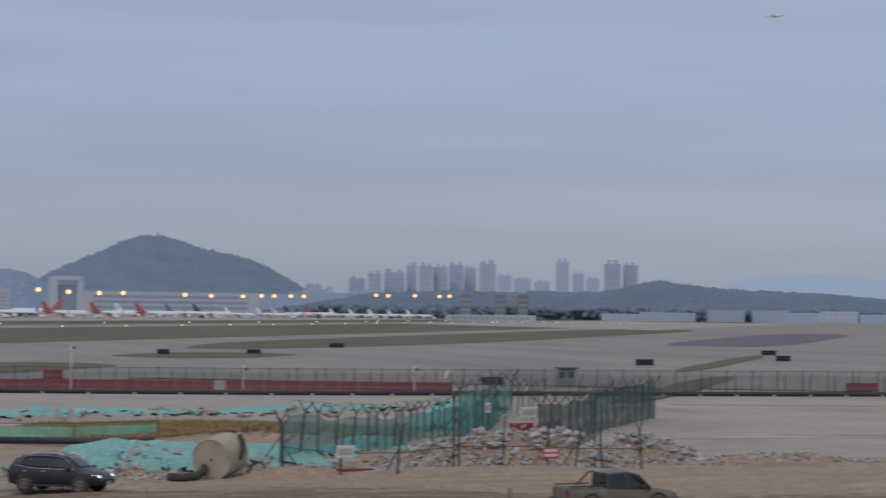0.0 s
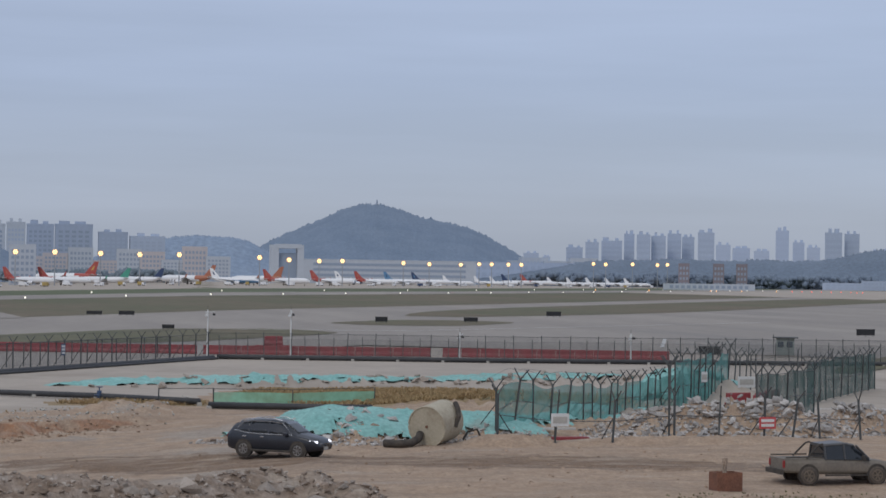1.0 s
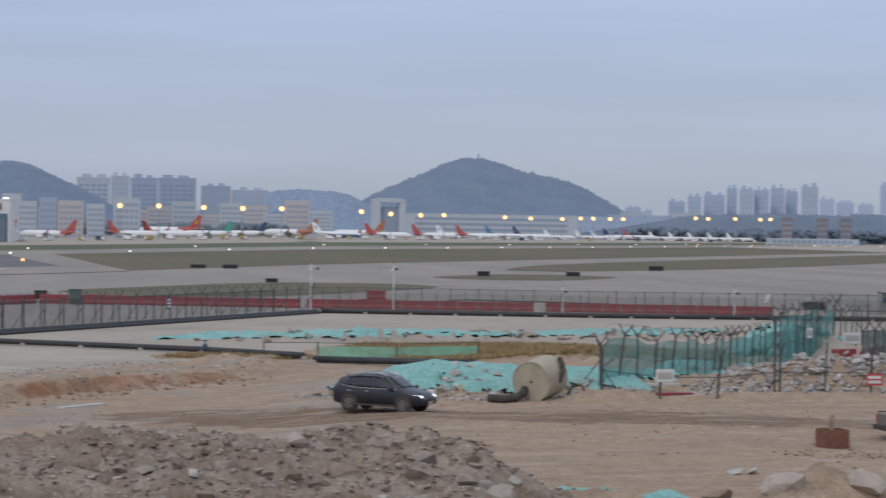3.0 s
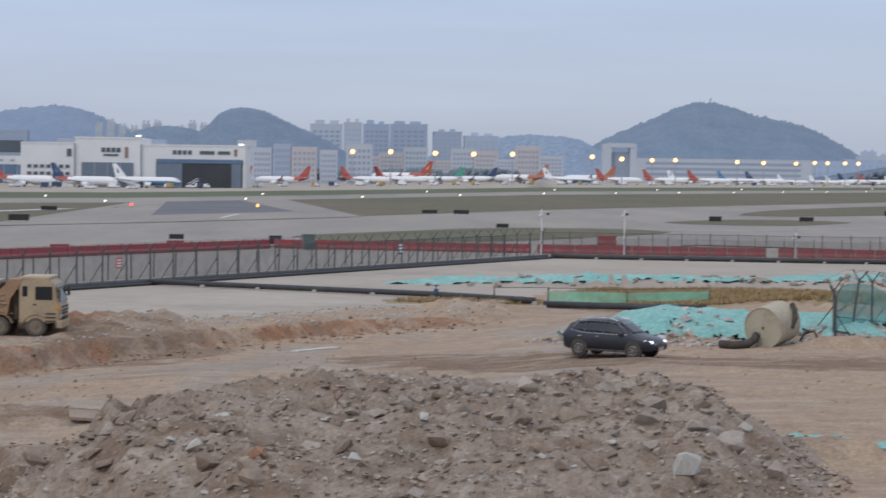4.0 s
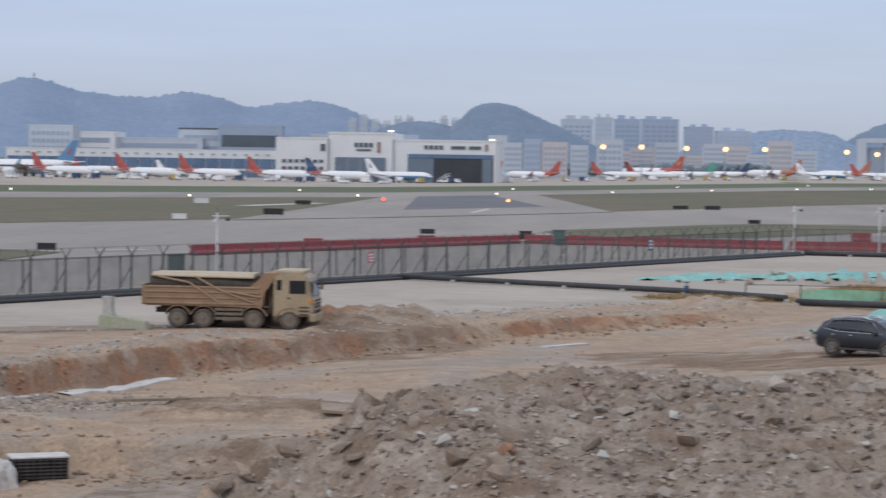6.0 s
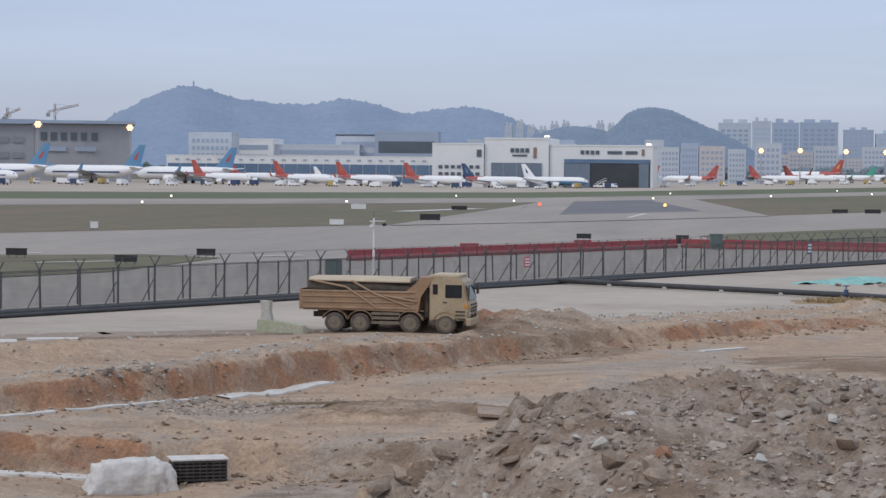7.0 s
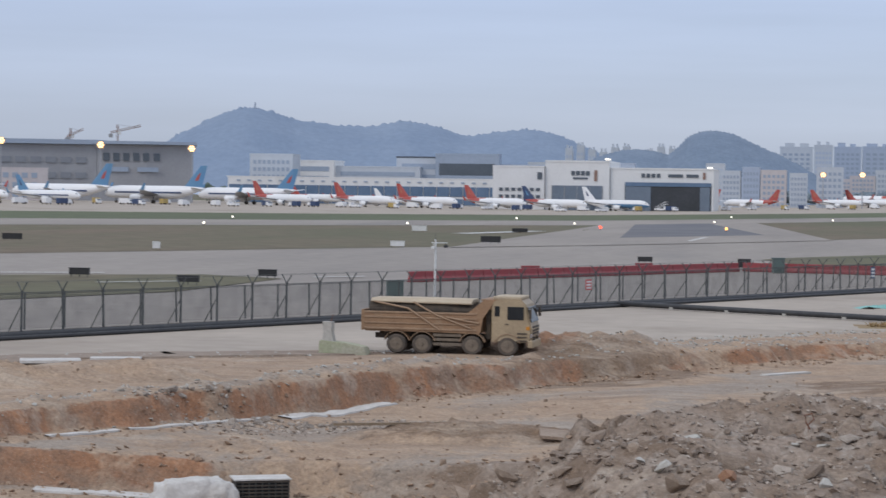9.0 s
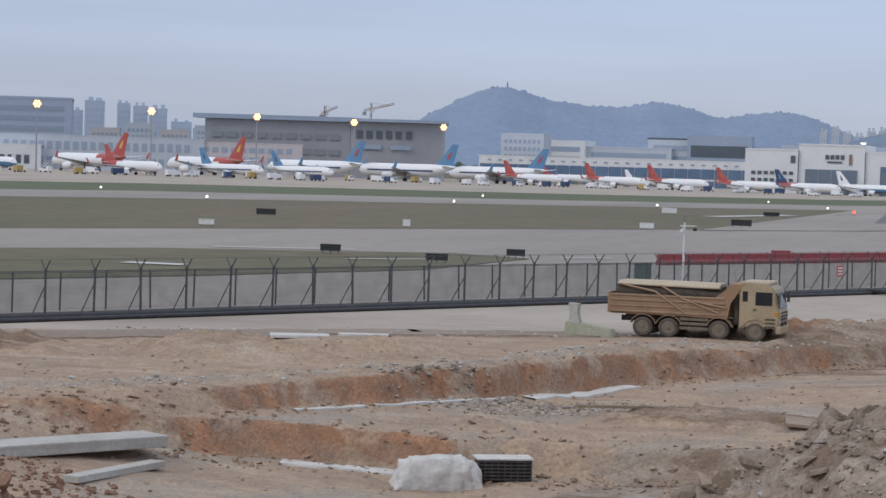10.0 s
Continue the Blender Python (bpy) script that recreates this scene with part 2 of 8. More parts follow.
def wave(x, y, size, seed):
    """Smooth random waves, about -1 to 1, of that size in metres."""
    if seed not in WAVES:
        r = np.random.RandomState(seed)
        WAVES[seed] = [(r.uniform(0, math.pi), r.uniform(0, 6.28), r.uniform(0.6, 1.9)) for k in range(7)]
    out = 0
    for a, p, q in WAVES[seed]:
        out = out + np.sin((x * math.cos(a) + y * math.sin(a)) * 6.28 / size * q + p + 1.3 * np.sin((x * math.sin(a) - y * math.cos(a)) * 3.1 / size + 2 * p))
    return out / 3.6


TABLES = {}


def fbm(x, y, size, seed, octaves=4, gain=0.5):
    """Fractal value noise, about -1 to 1, the largest lumps of that size in metres."""
    if seed not in TABLES:
        TABLES[seed] = np.random.RandomState(seed).uniform(-1, 1, (128, 128))
    t = TABLES[seed]
    out, amp = 0, 1.0
    for k in range(octaves):
        u, v = x / size * 1.93 ** k + 31.7 * k, y / size * 1.93 ** k + 17.3 * k
        if k % 2:
            u, v = 0.8 * u - 0.6 * v, 0.6 * u + 0.8 * v
        i, j = np.floor(u).astype(int), np.floor(v).astype(int)
        fu, fv = u - i, v - j
        fu, fv = fu * fu * (3 - 2 * fu), fv * fv * (3 - 2 * fv)
        i0, i1, j0, j1 = i % 128, (i + 1) % 128, j % 128, (j + 1) % 128
        out = out + amp * ((t[i0, j0] * (1 - fu) + t[i1, j0] * fu) * (1 - fv) + (t[i0, j1] * (1 - fu) + t[i1, j1] * fu) * fv)
        amp *= gain
    return out


def step(v):
    v = np.clip(v, 0, 1)
    return v * v * (3 - 2 * v)


EDGE_X = (-70, -50, -40, -25, -14, -5, 5, 10, 16, 40, 46, 60, 130)
EDGE_Y = (84, 92, 98, 106, 115, 126, 137, 143, 158, 160, 118, 117, 120)
CUT_X = (-60, -34, -29.4, -27, -24, -21, -17.6, -12.4, -7, -0.6, 6, 14)
CUT_Y = (58, 68, 74, 79, 84, 92, 99, 107, 113, 122, 127, 131)
CUT2_X = (-60, -36, -32, -28, -24, -21.5, -16.6, -10, -6)
CUT2_Y = (60, 66, 68, 71.3, 73, 73.8, 74, 73, 70)


def heap(x, y, cx, cy, rx, ry, h, power=2.0):
    d = np.sqrt(((x - cx) / rx) ** 2 + ((y - cy) / ry) ** 2)
    return h * step(1 - d) ** (1 / power)


def dig(x, y):
    """Height of the building site: cuts, terraces, heaps and ruts."""
    wob = 0.9 * wave(x, y, 7, 3) + 0.35 * wave(x, y, 2.3, 4)
    cut = np.interp(x, CUT_X, CUT_Y) + wob * 0.6
    drop = np.interp(x, (-60, -36, -30, -20, -12, -7, 0, 6, 13), (0.4, 0.45, 0.75, 1.4, 1.1, 0.75, 0.8, 0.5, 0.0))
    z = -drop * step((cut - y) / (1.5 + 0.5 * wave(x, y, 2.8, 6) + 4.5 * step((-29 - x) / 3))) ** 0.8
    cut2 = np.interp(x, CUT2_X, CUT2_Y) + wob * 0.5
    drop2 = np.interp(x, (-60, -34, -30.5, -28, -15, -9, -5), (0.2, 0.3, 0.9, 1.15, 1.1, 0.8, 0.0))
    z = z - drop2 * step((cut2 - y) / 1.3)
    back = step((y - 46) / 8)
    # spoil along the rim of the cut
    z = z + 0.28 * np.exp(-((y - cut - 2.6) / 1.6) ** 2) * (0.6 + 0.6 * wave(x, y, 3, 8)) * (drop > 0.05)
    site = step((np.interp(x, EDGE_X, EDGE_Y) - y) / 5)
    z = z + site * (0.16 * fbm(x, y, 8, 11, 5, 0.5) + 0.05 * fbm(x * 0.4, y, 1.6, 12, 3))
    # the large heap of broken ground
    rough = 0.27 * fbm(x, y, 4.6, 25, 5, 0.56) + 0.26 * (1 - 2.2 * np.abs(fbm(x, y, 2.3, 22, 4))) + 0.10 * np.abs(fbm(x, y, 0.9, 23, 3))
    big = step((1.02 - np.sqrt(((x - 2.2) / (11.6 + 0.9 * fbm(x, y, 3.5, 24))) ** 2 + ((y - 61.5) / 12.2) ** 2)) / 0.33)
    z = z + big * (2.12 + rough * 1.2 - 0.02 * (x - 2) - 0.075 * (66 - y))
    for cx, cy, rx, ry, h, k in HEAPS:
        if np.max(x) < cx - rx or np.min(x) > cx + rx or np.max(y) < cy - ry or np.min(y) > cy + ry:
            continue
        z = z + heap(x, y, cx, cy, rx, ry, h) * (1 + k * wave(x, y, 1.6, int(cx * 10) % 97) + 0.5 * k * wave(x, y, 0.7, 5))
    # wheel ruts along the site road
    road = np.interp(x, (-4, 10, 28, 36, 43, 60, 120), (106, 98.5, 95, 92.5, 88.5, 87, 86)) + 0.6 * np.sin(x * 0.21)
    rut = sum(np.exp(-((y - road - o) / 0.32) ** 2) for o in (-3.2, -1.4, 0.6, 2.4))
    return z - 0.07 * rut * step((x + 2) / 8)


# centre, reach and height of the lesser heaps, and how lumpy they are
HEAPS = [
    (-16.0, 112.0, 6.0, 3.0, 0.95, 0.25), (-10.5, 113.5, 4.0, 2.2, 0.8, 0.2), (-35.0, 87.0, 6.0, 3.6, 0.9, 0.2), (-29.0, 90.0, 4.0, 2.4, 0.7, 0.2),
    (-44.0, 84.0, 6.0, 3.0, 0.7, 0.2), (-32.0, 50.5, 8.0, 5.5, 1.9, 0.4), (-13.0, 80.5, 5.5, 2.0, 0.55, 0.3), (-20.0, 76.6, 4.0, 1.8, 0.35, 0.4),
    (7.0, 132.0, 4.0, 2.4, 0.7, 0.35), (16.8, 112.2, 4.6, 4.6, 1.15, 0.3), (24.6, 113.0, 5.0, 4.5, 0.9, 0.3), (48.0, 152.0, 6.5, 5.5, 1.7, 0.2),
    (20.0, 121.0, 9.0, 6.0, 0.7, 0.3), (32.0, 117.0, 7.0, 5.0, 0.6, 0.3), (39.0, 113.8, 7.0, 4.4, 1.4, 0.3), (31.0, 136.0, 9.0, 5.0, 0.7, 0.3),
    (24.5, 106.0, 2.6, 1.6, 0.5, 0.1), (34.0, 106.0, 9.0, 2.0, 0.35, 0.2), (47.5, 116.5, 4.0, 2.6, 1.1, 0.3), (55.0, 113.0, 6.0, 2.4, 0.6, 0.2),
    (63.0, 104.0, 8.0, 4.0, 0.8, 0.2), (50.0, 99.0, 4.0, 1.3, 0.3, 0.1), (20.0, 165.5, 22.0, 3.4, 0.6, 0.4), (42.0, 169.5, 16.0, 3.4, 0.7, 0.4),
    (28.0, 68.5, 5.0, 2.4, 0.7, 0.4), (22.0, 66.0, 2.6, 1.8, 0.8, 0.4), (14.5, 64.0, 3.5, 2.0, 0.5, 0.3), (-7.0, 70.0, 2.6, 2.2, 1.5, 0.35), (-9.5, 61.0, 3.0, 4.0, 1.0, 0.4),
]


def land(x, y):
    return lie(x, y) + dig(x, y) * step((230 - np.hypot(x, y)) / 30) * step((y - 20) / 15)


def ground_at(x, y):
    return float(land(np.array([float(x)]), np.array([float(y)]))[0])


def axis(lo, hi, fine, low_end, high_end, grow=1.09):
    out = list(np.arange(lo, hi, fine))
    d, v = fine, hi
    while v < high_end:
        out.append(v)
        d *= grow
        v += d
    d, v = fine, lo
    while v > low_end:
        d *= grow
        v -= d
        out.insert(0, v)
    return np.array(out)


def build_ground():
    xs, ys = axis(-48, 60, 0.25, -4800, 4800), axis(47, 120, 0.25, -700, 4900)
    X, Y = np.meshgrid(xs, ys)
    Z = land(X, Y) - 0.12 * step((np.hypot(X, Y) - 225) / 60)
    nx, ny = len(xs), len(ys)
    verts = np.stack([X.ravel(), Y.ravel(), Z.ravel()], 1)
    i = (np.arange(ny - 1)[:, None] * nx + np.arange(nx - 1)[None, :]).ravel()
    faces = np.stack([i, i + 1, i + nx + 1, i + nx], 1)
    me = bpy.data.meshes.new("ground")
    me.from_pydata(verts.tolist(), [], faces.tolist())
    cx, cy = verts[faces, 0].mean(1), verts[faces, 1].mean(1)
    wob = wave(cx, cy, 4, 31) + wave(cx, cy, 1.2, 32) * 0.5
    kind = np.zeros(len(faces), int)
    brown = ((cx - 29) / 14) ** 2 + ((cy - 148) / 13) ** 2 + 0.1 * wob
    kind[(brown < 1) | (((cx - 8) / 6) ** 2 + ((cy - 141) / 3) ** 2 + 0.2 * wob < 1)] = 2
    paved = cy > np.interp(cx, EDGE_X, EDGE_Y) + 0.8 * wob
    kind[paved & (kind != 2)] = 1
    kind[(np.hypot(cx, cy) > 320)] = 3
    kind[cy < 40] = 0
    for m in ("soil", "concrete", "dry_grass", "grass"):
        me.materials.append(M[m])
    # which soil lies where
    vx, vy = verts[:, 0], verts[:, 1]
    cutline, cut2line = np.interp(vx, CUT_X, CUT_Y) + 0.6 * (0.9 * wave(vx, vy, 7, 3) + 0.35 * wave(vx, vy, 2.3, 4)), np.interp(vx, CUT2_X, CUT2_Y) + 0.5 * (0.9 * wave(vx, vy, 7, 3) + 0.35 * wave(vx, vy, 2.3, 4))
    grey = step((cutline - 2.5 - vy) / 3) * step((16 - vx) / 5) * (0.42 + 0.4 * wave(vx, vy, 14, 35)) + 0.6 * np.exp(-((vy - cutline - 2.6) / 1.8) ** 2) * (vx < 8)
    road = np.interp(vx, (-4, 10, 28, 36, 43, 60, 120), (106, 98.5, 95, 92.5, 88.5, 87, 86))
    track = np.exp(-((vy - road) / 4.2) ** 4) * step((vx + 4) / 8) * (1.0 + 0.5 * fbm(vx * 0.14, vy + 0.2 * vx, 1.8, 36, 4, 0.6))
    mud = np.interp(vx, (-60, -42, -40, -32, -24, -14), (76, 84, 94, 102, 106, 111))
    track = np.maximum(track, 1.2 * np.exp(-((vx + 15.5) / 5) ** 2 - ((vy - 112) / 2.0) ** 2))
    track = np.maximum(track, 1.1 * np.exp(-((vx + 12.5) / 5) ** 2 - ((vy - 80.5) / 1.8) ** 2))
    track = np.maximum(track, 1.5 * np.exp(-((vy - mud) / 2.2) ** 2) * step((-12 - vx) / 5))
    rubble = step((1.12 - ((vx - 1.4) / 12) ** 2 - ((vy - 62.0) / 12.5) ** 2) / 0.14)
    rubble = np.maximum(rubble, 0.9 * step((1 - ((vx + 11) / 5.5) ** 2 - ((vy - 67.5) / 7) ** 2) / 0.3))
    track = np.maximum(track, 1.2 * np.exp(-((vx + 10 - 0.35 * (vy - 108)) / 4.0) ** 2 - ((vy - 107.5) / 5.0) ** 4))
    wall = np.exp(-((vy - cutline + 0.75) / 0.95) ** 4) * step((12 - vx) / 6) * step((vx + 32) / 4) + np.exp(-((vy - cut2line + 0.65) / 0.9) ** 4) * step((-18.5 - vx) / 4)
    wall = wall * (0.75 + 0.3 * wave(vx, vy, 5, 37))
    wall = wall * (1 - 0.95 * np.exp(-((vx + 9.0) / 2.8) ** 2 - ((vy - 109) / 6) ** 2))
    wall = np.maximum(wall, 0.85 * np.exp(-((vx + 15.5) / 4.5) ** 2 - ((vy - 112) / 2.2) ** 2))
    wall = np.maximum(wall, 0.9 * step((1 - ((vx + 31) / 8) ** 2 - ((vy - 51) / 6) ** 2) / 0.3))
    layer = me.color_attributes.new("soil", "FLOAT_COLOR", "POINT")
    layer.data.foreach_set("color", np.stack([grey, track, rubble, wall], 1).astype(np.float32).ravel())
    me.polygons.foreach_set("material_index", kind.astype(np.int32))
    me.polygons.foreach_set("use_smooth", np.ones(len(faces), bool))
    return tagged(new("ground", me), "bare brown site earth with cuts and heaps, paved and grassed farther out", "ground", kind="structure")


M["dry_grass"] = material("dry_grass", (0.33, 0.225, 0.125), 0.95, (0.24, 0.185, 0.09), 0.35, 0.3, 0.1, 3.0, spots=(0.11, 0.11, 0.05), spot_scale=0.2)
build_ground()
M["line_white"] = material("line_white", (0.62, 0.61, 0.58), 0.8, (0.5, 0.49, 0.46), 0.6, 0.1)
M["line_yellow"] = material("line_yellow", (0.5, 0.36, 0.13), 0.8, (0.42, 0.33, 0.18), 0.6, 0.1)


def marking(label, a, b, width, mat="line_white"):
    """A painted line on the paving from one plan place to another."""
    (x0, y0), (x1, y1) = a, b
    d = Vector((x1 - x0, y1 - y0)).normalized()
    o = Vector((-d.y, d.x)) * width / 2
    bm = bmesh.new()
    n = 12
    rows = []
    for i in range(n + 1):
        x, y = x0 + (x1 - x0) * i / n, y0 + (y1 - y0) * i / n
        z = ground_at(x, y) + (0.14 if math.hypot(x, y) > 240 or x < 0 else 0.025)
        rows.append((bm.verts.new((x + o.x, y + o.y, z)), bm.verts.new((x - o.x, y - o.y, z))))
    for p, q in zip(rows, rows[1:]):
        bm.faces.new((p[1], q[1], q[0], p[0]))
    tagged(part("trim_marking", bm, M[mat]), label, "road marking", kind="structure")


marking("worn white edge line on the concrete road", (52, 137.2), (140, 133.5), 0.5)
marking("faded yellow patch on the concrete road", (80, 190), (100, 186), 2.2, "line_yellow")
for a, b, w in (((-78, 190), (-66, 196), 0.9), ((-60, 176), (-53, 183), 0.8), ((-46, 196), (-42, 200), 0.8), ((-71, 155), (-66, 155), 2.2), ((-22.4, 385), (-21.4, 425), 0.8), ((-69, 420), (-60, 470), 4.0), ((30, 330), (60, 330), 0.8), ((92, 300), (80, 262), 0.5), ((60, 330), (150, 420), 0.5)):
    marking("worn white taxiway marking", a, b, w)

# ---- airfield surfaces, laid out along the runway ----
ALONG, ACROSS = Vector((0.505, 0.863)), Vector((-0.863, 0.505))


def field(u, s):
    """Plan place u metres along the runway and s metres across it."""
    p = ALONG * u + ACROSS * s
    return p.x, p.y


def strip(name, mat, label, u0, u1, s0, s1, lift=0.04, skew=(0, 0), taper=0.0, category="pavement", cuts=None):
    """A long thin layer between two lines along the runway, its ends skewed or rounded off."""
    n = cuts or max(8, int(abs(u1 - u0) / 25))
    rows = 6
    bm = bmesh.new()
    grid = []
    for i in range(n + 1):
        k = i / n
        col = []
        round_off = 1 - taper * (abs(2 * k - 1) ** 6)
        mid = (s0 + s1) / 2
        for j in range(rows + 1):
            s = mid + (s0 - mid + (s1 - s0) * j / rows) * round_off
            sk = skew[0] * (1 - k) + skew[1] * k
            u = u0 + (u1 - u0) * k + sk * (s - s0) / max(1, s1 - s0)
            x, y = field(u, s)
            col.append(bm.verts.new((x, y, float(lie(x, y)) + lift)))
        grid.append(col)
    for a, b in zip(grid, grid[1:]):
        for j in range(rows):
            bm.faces.new((a[j], b[j], b[j + 1], a[j + 1]))
    bmesh.ops.recalc_face_normals(bm, faces=bm.faces)
    if sum(f.normal.z for f in bm.faces) < 0:
        bmesh.ops.reverse_faces(bm, faces=bm.faces)
    return tagged(part(name, bm, mat), label, category, kind="structure")


strip("pavement_taxiway", M["runway"], "pale concrete taxiway slabs with grey tyre wear", -60, 2600, 97, 210, 0.03)
strip("pavement_taxiway_wide", M["runway"], "pale concrete slabs beyond the cross fence", 250, 2600, -160, 98, 0.035)
strip("ground_grass_inner", M["grass"], "rough olive grass between taxiway and runway", -60, 2600, 207, 345, 0.06, category="grass")
strip("road_runway", M["runway"], "long grey concrete runway beyond the grass", -60, 2900, 345, 405, 0.09, category="runway")
strip("ground_grass_outer", M["bright_grass"], "mown green grass between runway and apron", -60, 2900, 405, 515, 0.06, category="grass")
strip("pavement_apron", M["concrete"], "grey concrete parking apron of the airport", -60, 4200, 515, 1000, 0.05)
strip("road_exit", M["asphalt"], "dark asphalt taxiway linking to the runway", 334, 385, 238, 347, 0.12, skew=(160, 146), category="taxiway")
strip("pavement_exit_edge", M["runway"], "grey concrete shoulder of the linking taxiway", 242, 286, 203, 347, 0.11, skew=(236, 210), category="taxiway")
strip("pavement_exit_mouth", M["runway"], "grey concrete mouth of the linking taxiway", 284, 334, 203, 239, 0.112, skew=(52, 52), category="taxiway")
strip("pavement_exit_shoulder", M["runway"], "grey concrete shoulder beside dark asphalt", 330, 352, 203, 347, 0.108, skew=(202, 204), category="taxiway")
strip("pavement_wide_exit", M["concrete"], "wide concrete exit joining the runway", 1080, 2000, 150, 345, 0.1, skew=(260, 260), category="taxiway")
strip("ground_island_left", M["grass"], "worn green grass island behind the fence", -60, 142, 123, 165, 0.08, taper=0.75, category="grass")
strip("ground_island_mid", M["grass"], "thin grass island in the concrete", 228, 310, 118, 150, 0.08, taper=0.8, category="grass")
strip("ground_island_small", M["grass"], "small grass island in the concrete", 350, 398, 120, 146, 0.08, taper=0.7, category="grass")
strip("ground_island_long", M["grass"], "long tapering grass island beside the taxiway", 430, 1150, 124, 180, 0.08, taper=0.8, category="grass")
strip("road_asphalt_pad", M["asphalt"], "dark asphalt pad among the concrete", 560, 980, 45, 82, 0.08, taper=0.5, category="pavement")
strip("ground_island_near", M["grass"], "low grass verge behind the far fence", 205, 300, 29, 34, 0.08, taper=0.6, category="grass")
strip("ground_island_right", M["grass"], "narrow grass island in the concrete", 320, 450, 38, 43, 0.08, taper=0.8, category="grass")


# ---- hills ----
def hill(name, label, mat, ridge, dist, depth, seed, spike=2.5, steps=220):
    """A wooded ridge at a distance: bearings in degrees and crest heights, with slopes fore and aft."""
    az = [a for a, _ in ridge]
    hs = [h for _, h in ridge]
    rnd = np.random.RandomState(seed)
    bm = bmesh.new()
    rows = []
    prof = [(-1 + k / 16, step(1.04 * k / 16) ** 0.75) for k in range(17)] + [(0.5, 0.5), (1.0, 0.0)]
    t = np.linspace(0, len(az) - 1, steps)
    # rounded crest through the given heights
    ca = np.interp(t, range(len(az)), az)
    ch = np.interp(t, range(len(az)), hs)
    ker = np.hanning(int(steps / len(az)) | 1)
    pad = len(ker) // 2
    ch = np.convolve(np.pad(ch, pad, mode="edge"), ker / ker.sum(), mode="valid")
    for i in range(steps):
        row = []
        for k, (off, hh) in enumerate(prof):
            r = dist + off * depth
            a = radians(ca[i])
            jit = rnd.normal(0, spike * 0.5) if 0 < hh else 0
            row.append(bm.verts.new((r * math.sin(a), r * math.cos(a), -3 + max(0, (ch[i] + 3) * hh + jit * (1 if k in (15, 16, 17) else 0.22)))))
        rows.append(row)
    for a, b in zip(rows, rows[1:]):
        for k in range(len(prof) - 1):
            bm.faces.new((a[k], a[k + 1], b[k + 1], b[k]))
    bmesh.ops.recalc_face_normals(bm, faces=bm.faces)
    ob = part(name, bm, mat, smooth=True)
    return tagged(ob, label, "hill", kind="structure")


# the haze over these ridges lies in their colours, not in the air
hill("backdrop_hill_round", "round wooded hill standing alone behind the airport, tinted with haze", M["haze_forest"],
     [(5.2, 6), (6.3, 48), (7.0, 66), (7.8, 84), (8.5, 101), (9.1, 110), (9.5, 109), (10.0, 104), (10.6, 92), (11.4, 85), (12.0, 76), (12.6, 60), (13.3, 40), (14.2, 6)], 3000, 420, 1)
hill("backdrop_hill_left", "long wooded ridge with a summit tower, hazy blue green", M["haze_far_forest"],
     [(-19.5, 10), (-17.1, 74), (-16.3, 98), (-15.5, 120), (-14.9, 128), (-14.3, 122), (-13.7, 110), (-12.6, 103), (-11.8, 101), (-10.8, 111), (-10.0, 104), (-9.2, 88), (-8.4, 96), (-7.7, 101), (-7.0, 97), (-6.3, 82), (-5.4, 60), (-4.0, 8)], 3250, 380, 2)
hill("backdrop_hill_small", "small dark wooded knoll behind the hangars, tinted with haze", M["haze_forest"],
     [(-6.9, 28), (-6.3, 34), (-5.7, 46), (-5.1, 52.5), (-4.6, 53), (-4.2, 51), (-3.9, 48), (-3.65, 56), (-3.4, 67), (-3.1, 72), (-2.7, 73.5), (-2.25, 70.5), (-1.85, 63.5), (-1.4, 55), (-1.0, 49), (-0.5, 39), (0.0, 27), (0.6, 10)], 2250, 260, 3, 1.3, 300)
hill("backdrop_range_right", "faint far mountain range in painted haze blue", M["haze_farther_forest"],
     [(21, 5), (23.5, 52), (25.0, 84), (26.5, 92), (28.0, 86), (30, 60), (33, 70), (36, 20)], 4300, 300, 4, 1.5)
hill("backdrop_woods_right", "belt of trees behind the far apron in haze-tinted slate", M["haze_near_woods"],
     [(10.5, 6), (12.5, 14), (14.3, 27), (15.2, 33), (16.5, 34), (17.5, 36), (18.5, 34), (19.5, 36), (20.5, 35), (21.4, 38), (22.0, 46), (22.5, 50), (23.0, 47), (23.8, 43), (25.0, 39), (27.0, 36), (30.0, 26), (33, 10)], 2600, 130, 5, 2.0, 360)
hill("backdrop_woods_mid", "hazy flat-topped wooded rise between town blocks", M["haze_mid_forest"],
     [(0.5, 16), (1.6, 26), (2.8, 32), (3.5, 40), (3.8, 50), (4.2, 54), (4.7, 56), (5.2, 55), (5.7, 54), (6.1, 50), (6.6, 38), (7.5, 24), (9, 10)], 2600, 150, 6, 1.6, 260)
hill("backdrop_woods_left", "hazy wooded rise behind the town", M["haze_farther_forest"],
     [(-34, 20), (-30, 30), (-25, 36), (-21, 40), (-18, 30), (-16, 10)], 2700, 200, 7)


# ---- materials of the things ----
M["galvanised"] = material("galvanised", (0.07, 0.076, 0.076), 0.6, (0.10, 0.104, 0.1), 4.0, 0.2, metal=0.2)
M["dark_pipe"] = material("dark_pipe", (0.03, 0.031, 0.035), 0.55, (0.05, 0.05, 0.05), 1.5, 0.2)
M["white_paint"] = material("white_paint", (0.72, 0.72, 0.70), 0.5, (0.62, 0.62, 0.6), 2.0, 0.06)
M["red_plastic"] = material("red_plastic", (0.31, 0.05, 0.055), 0.55, (0.25, 0.045, 0.05), 0.8, 0.15, spots=(0.30, 0.11, 0.10), spot_scale=0.9)
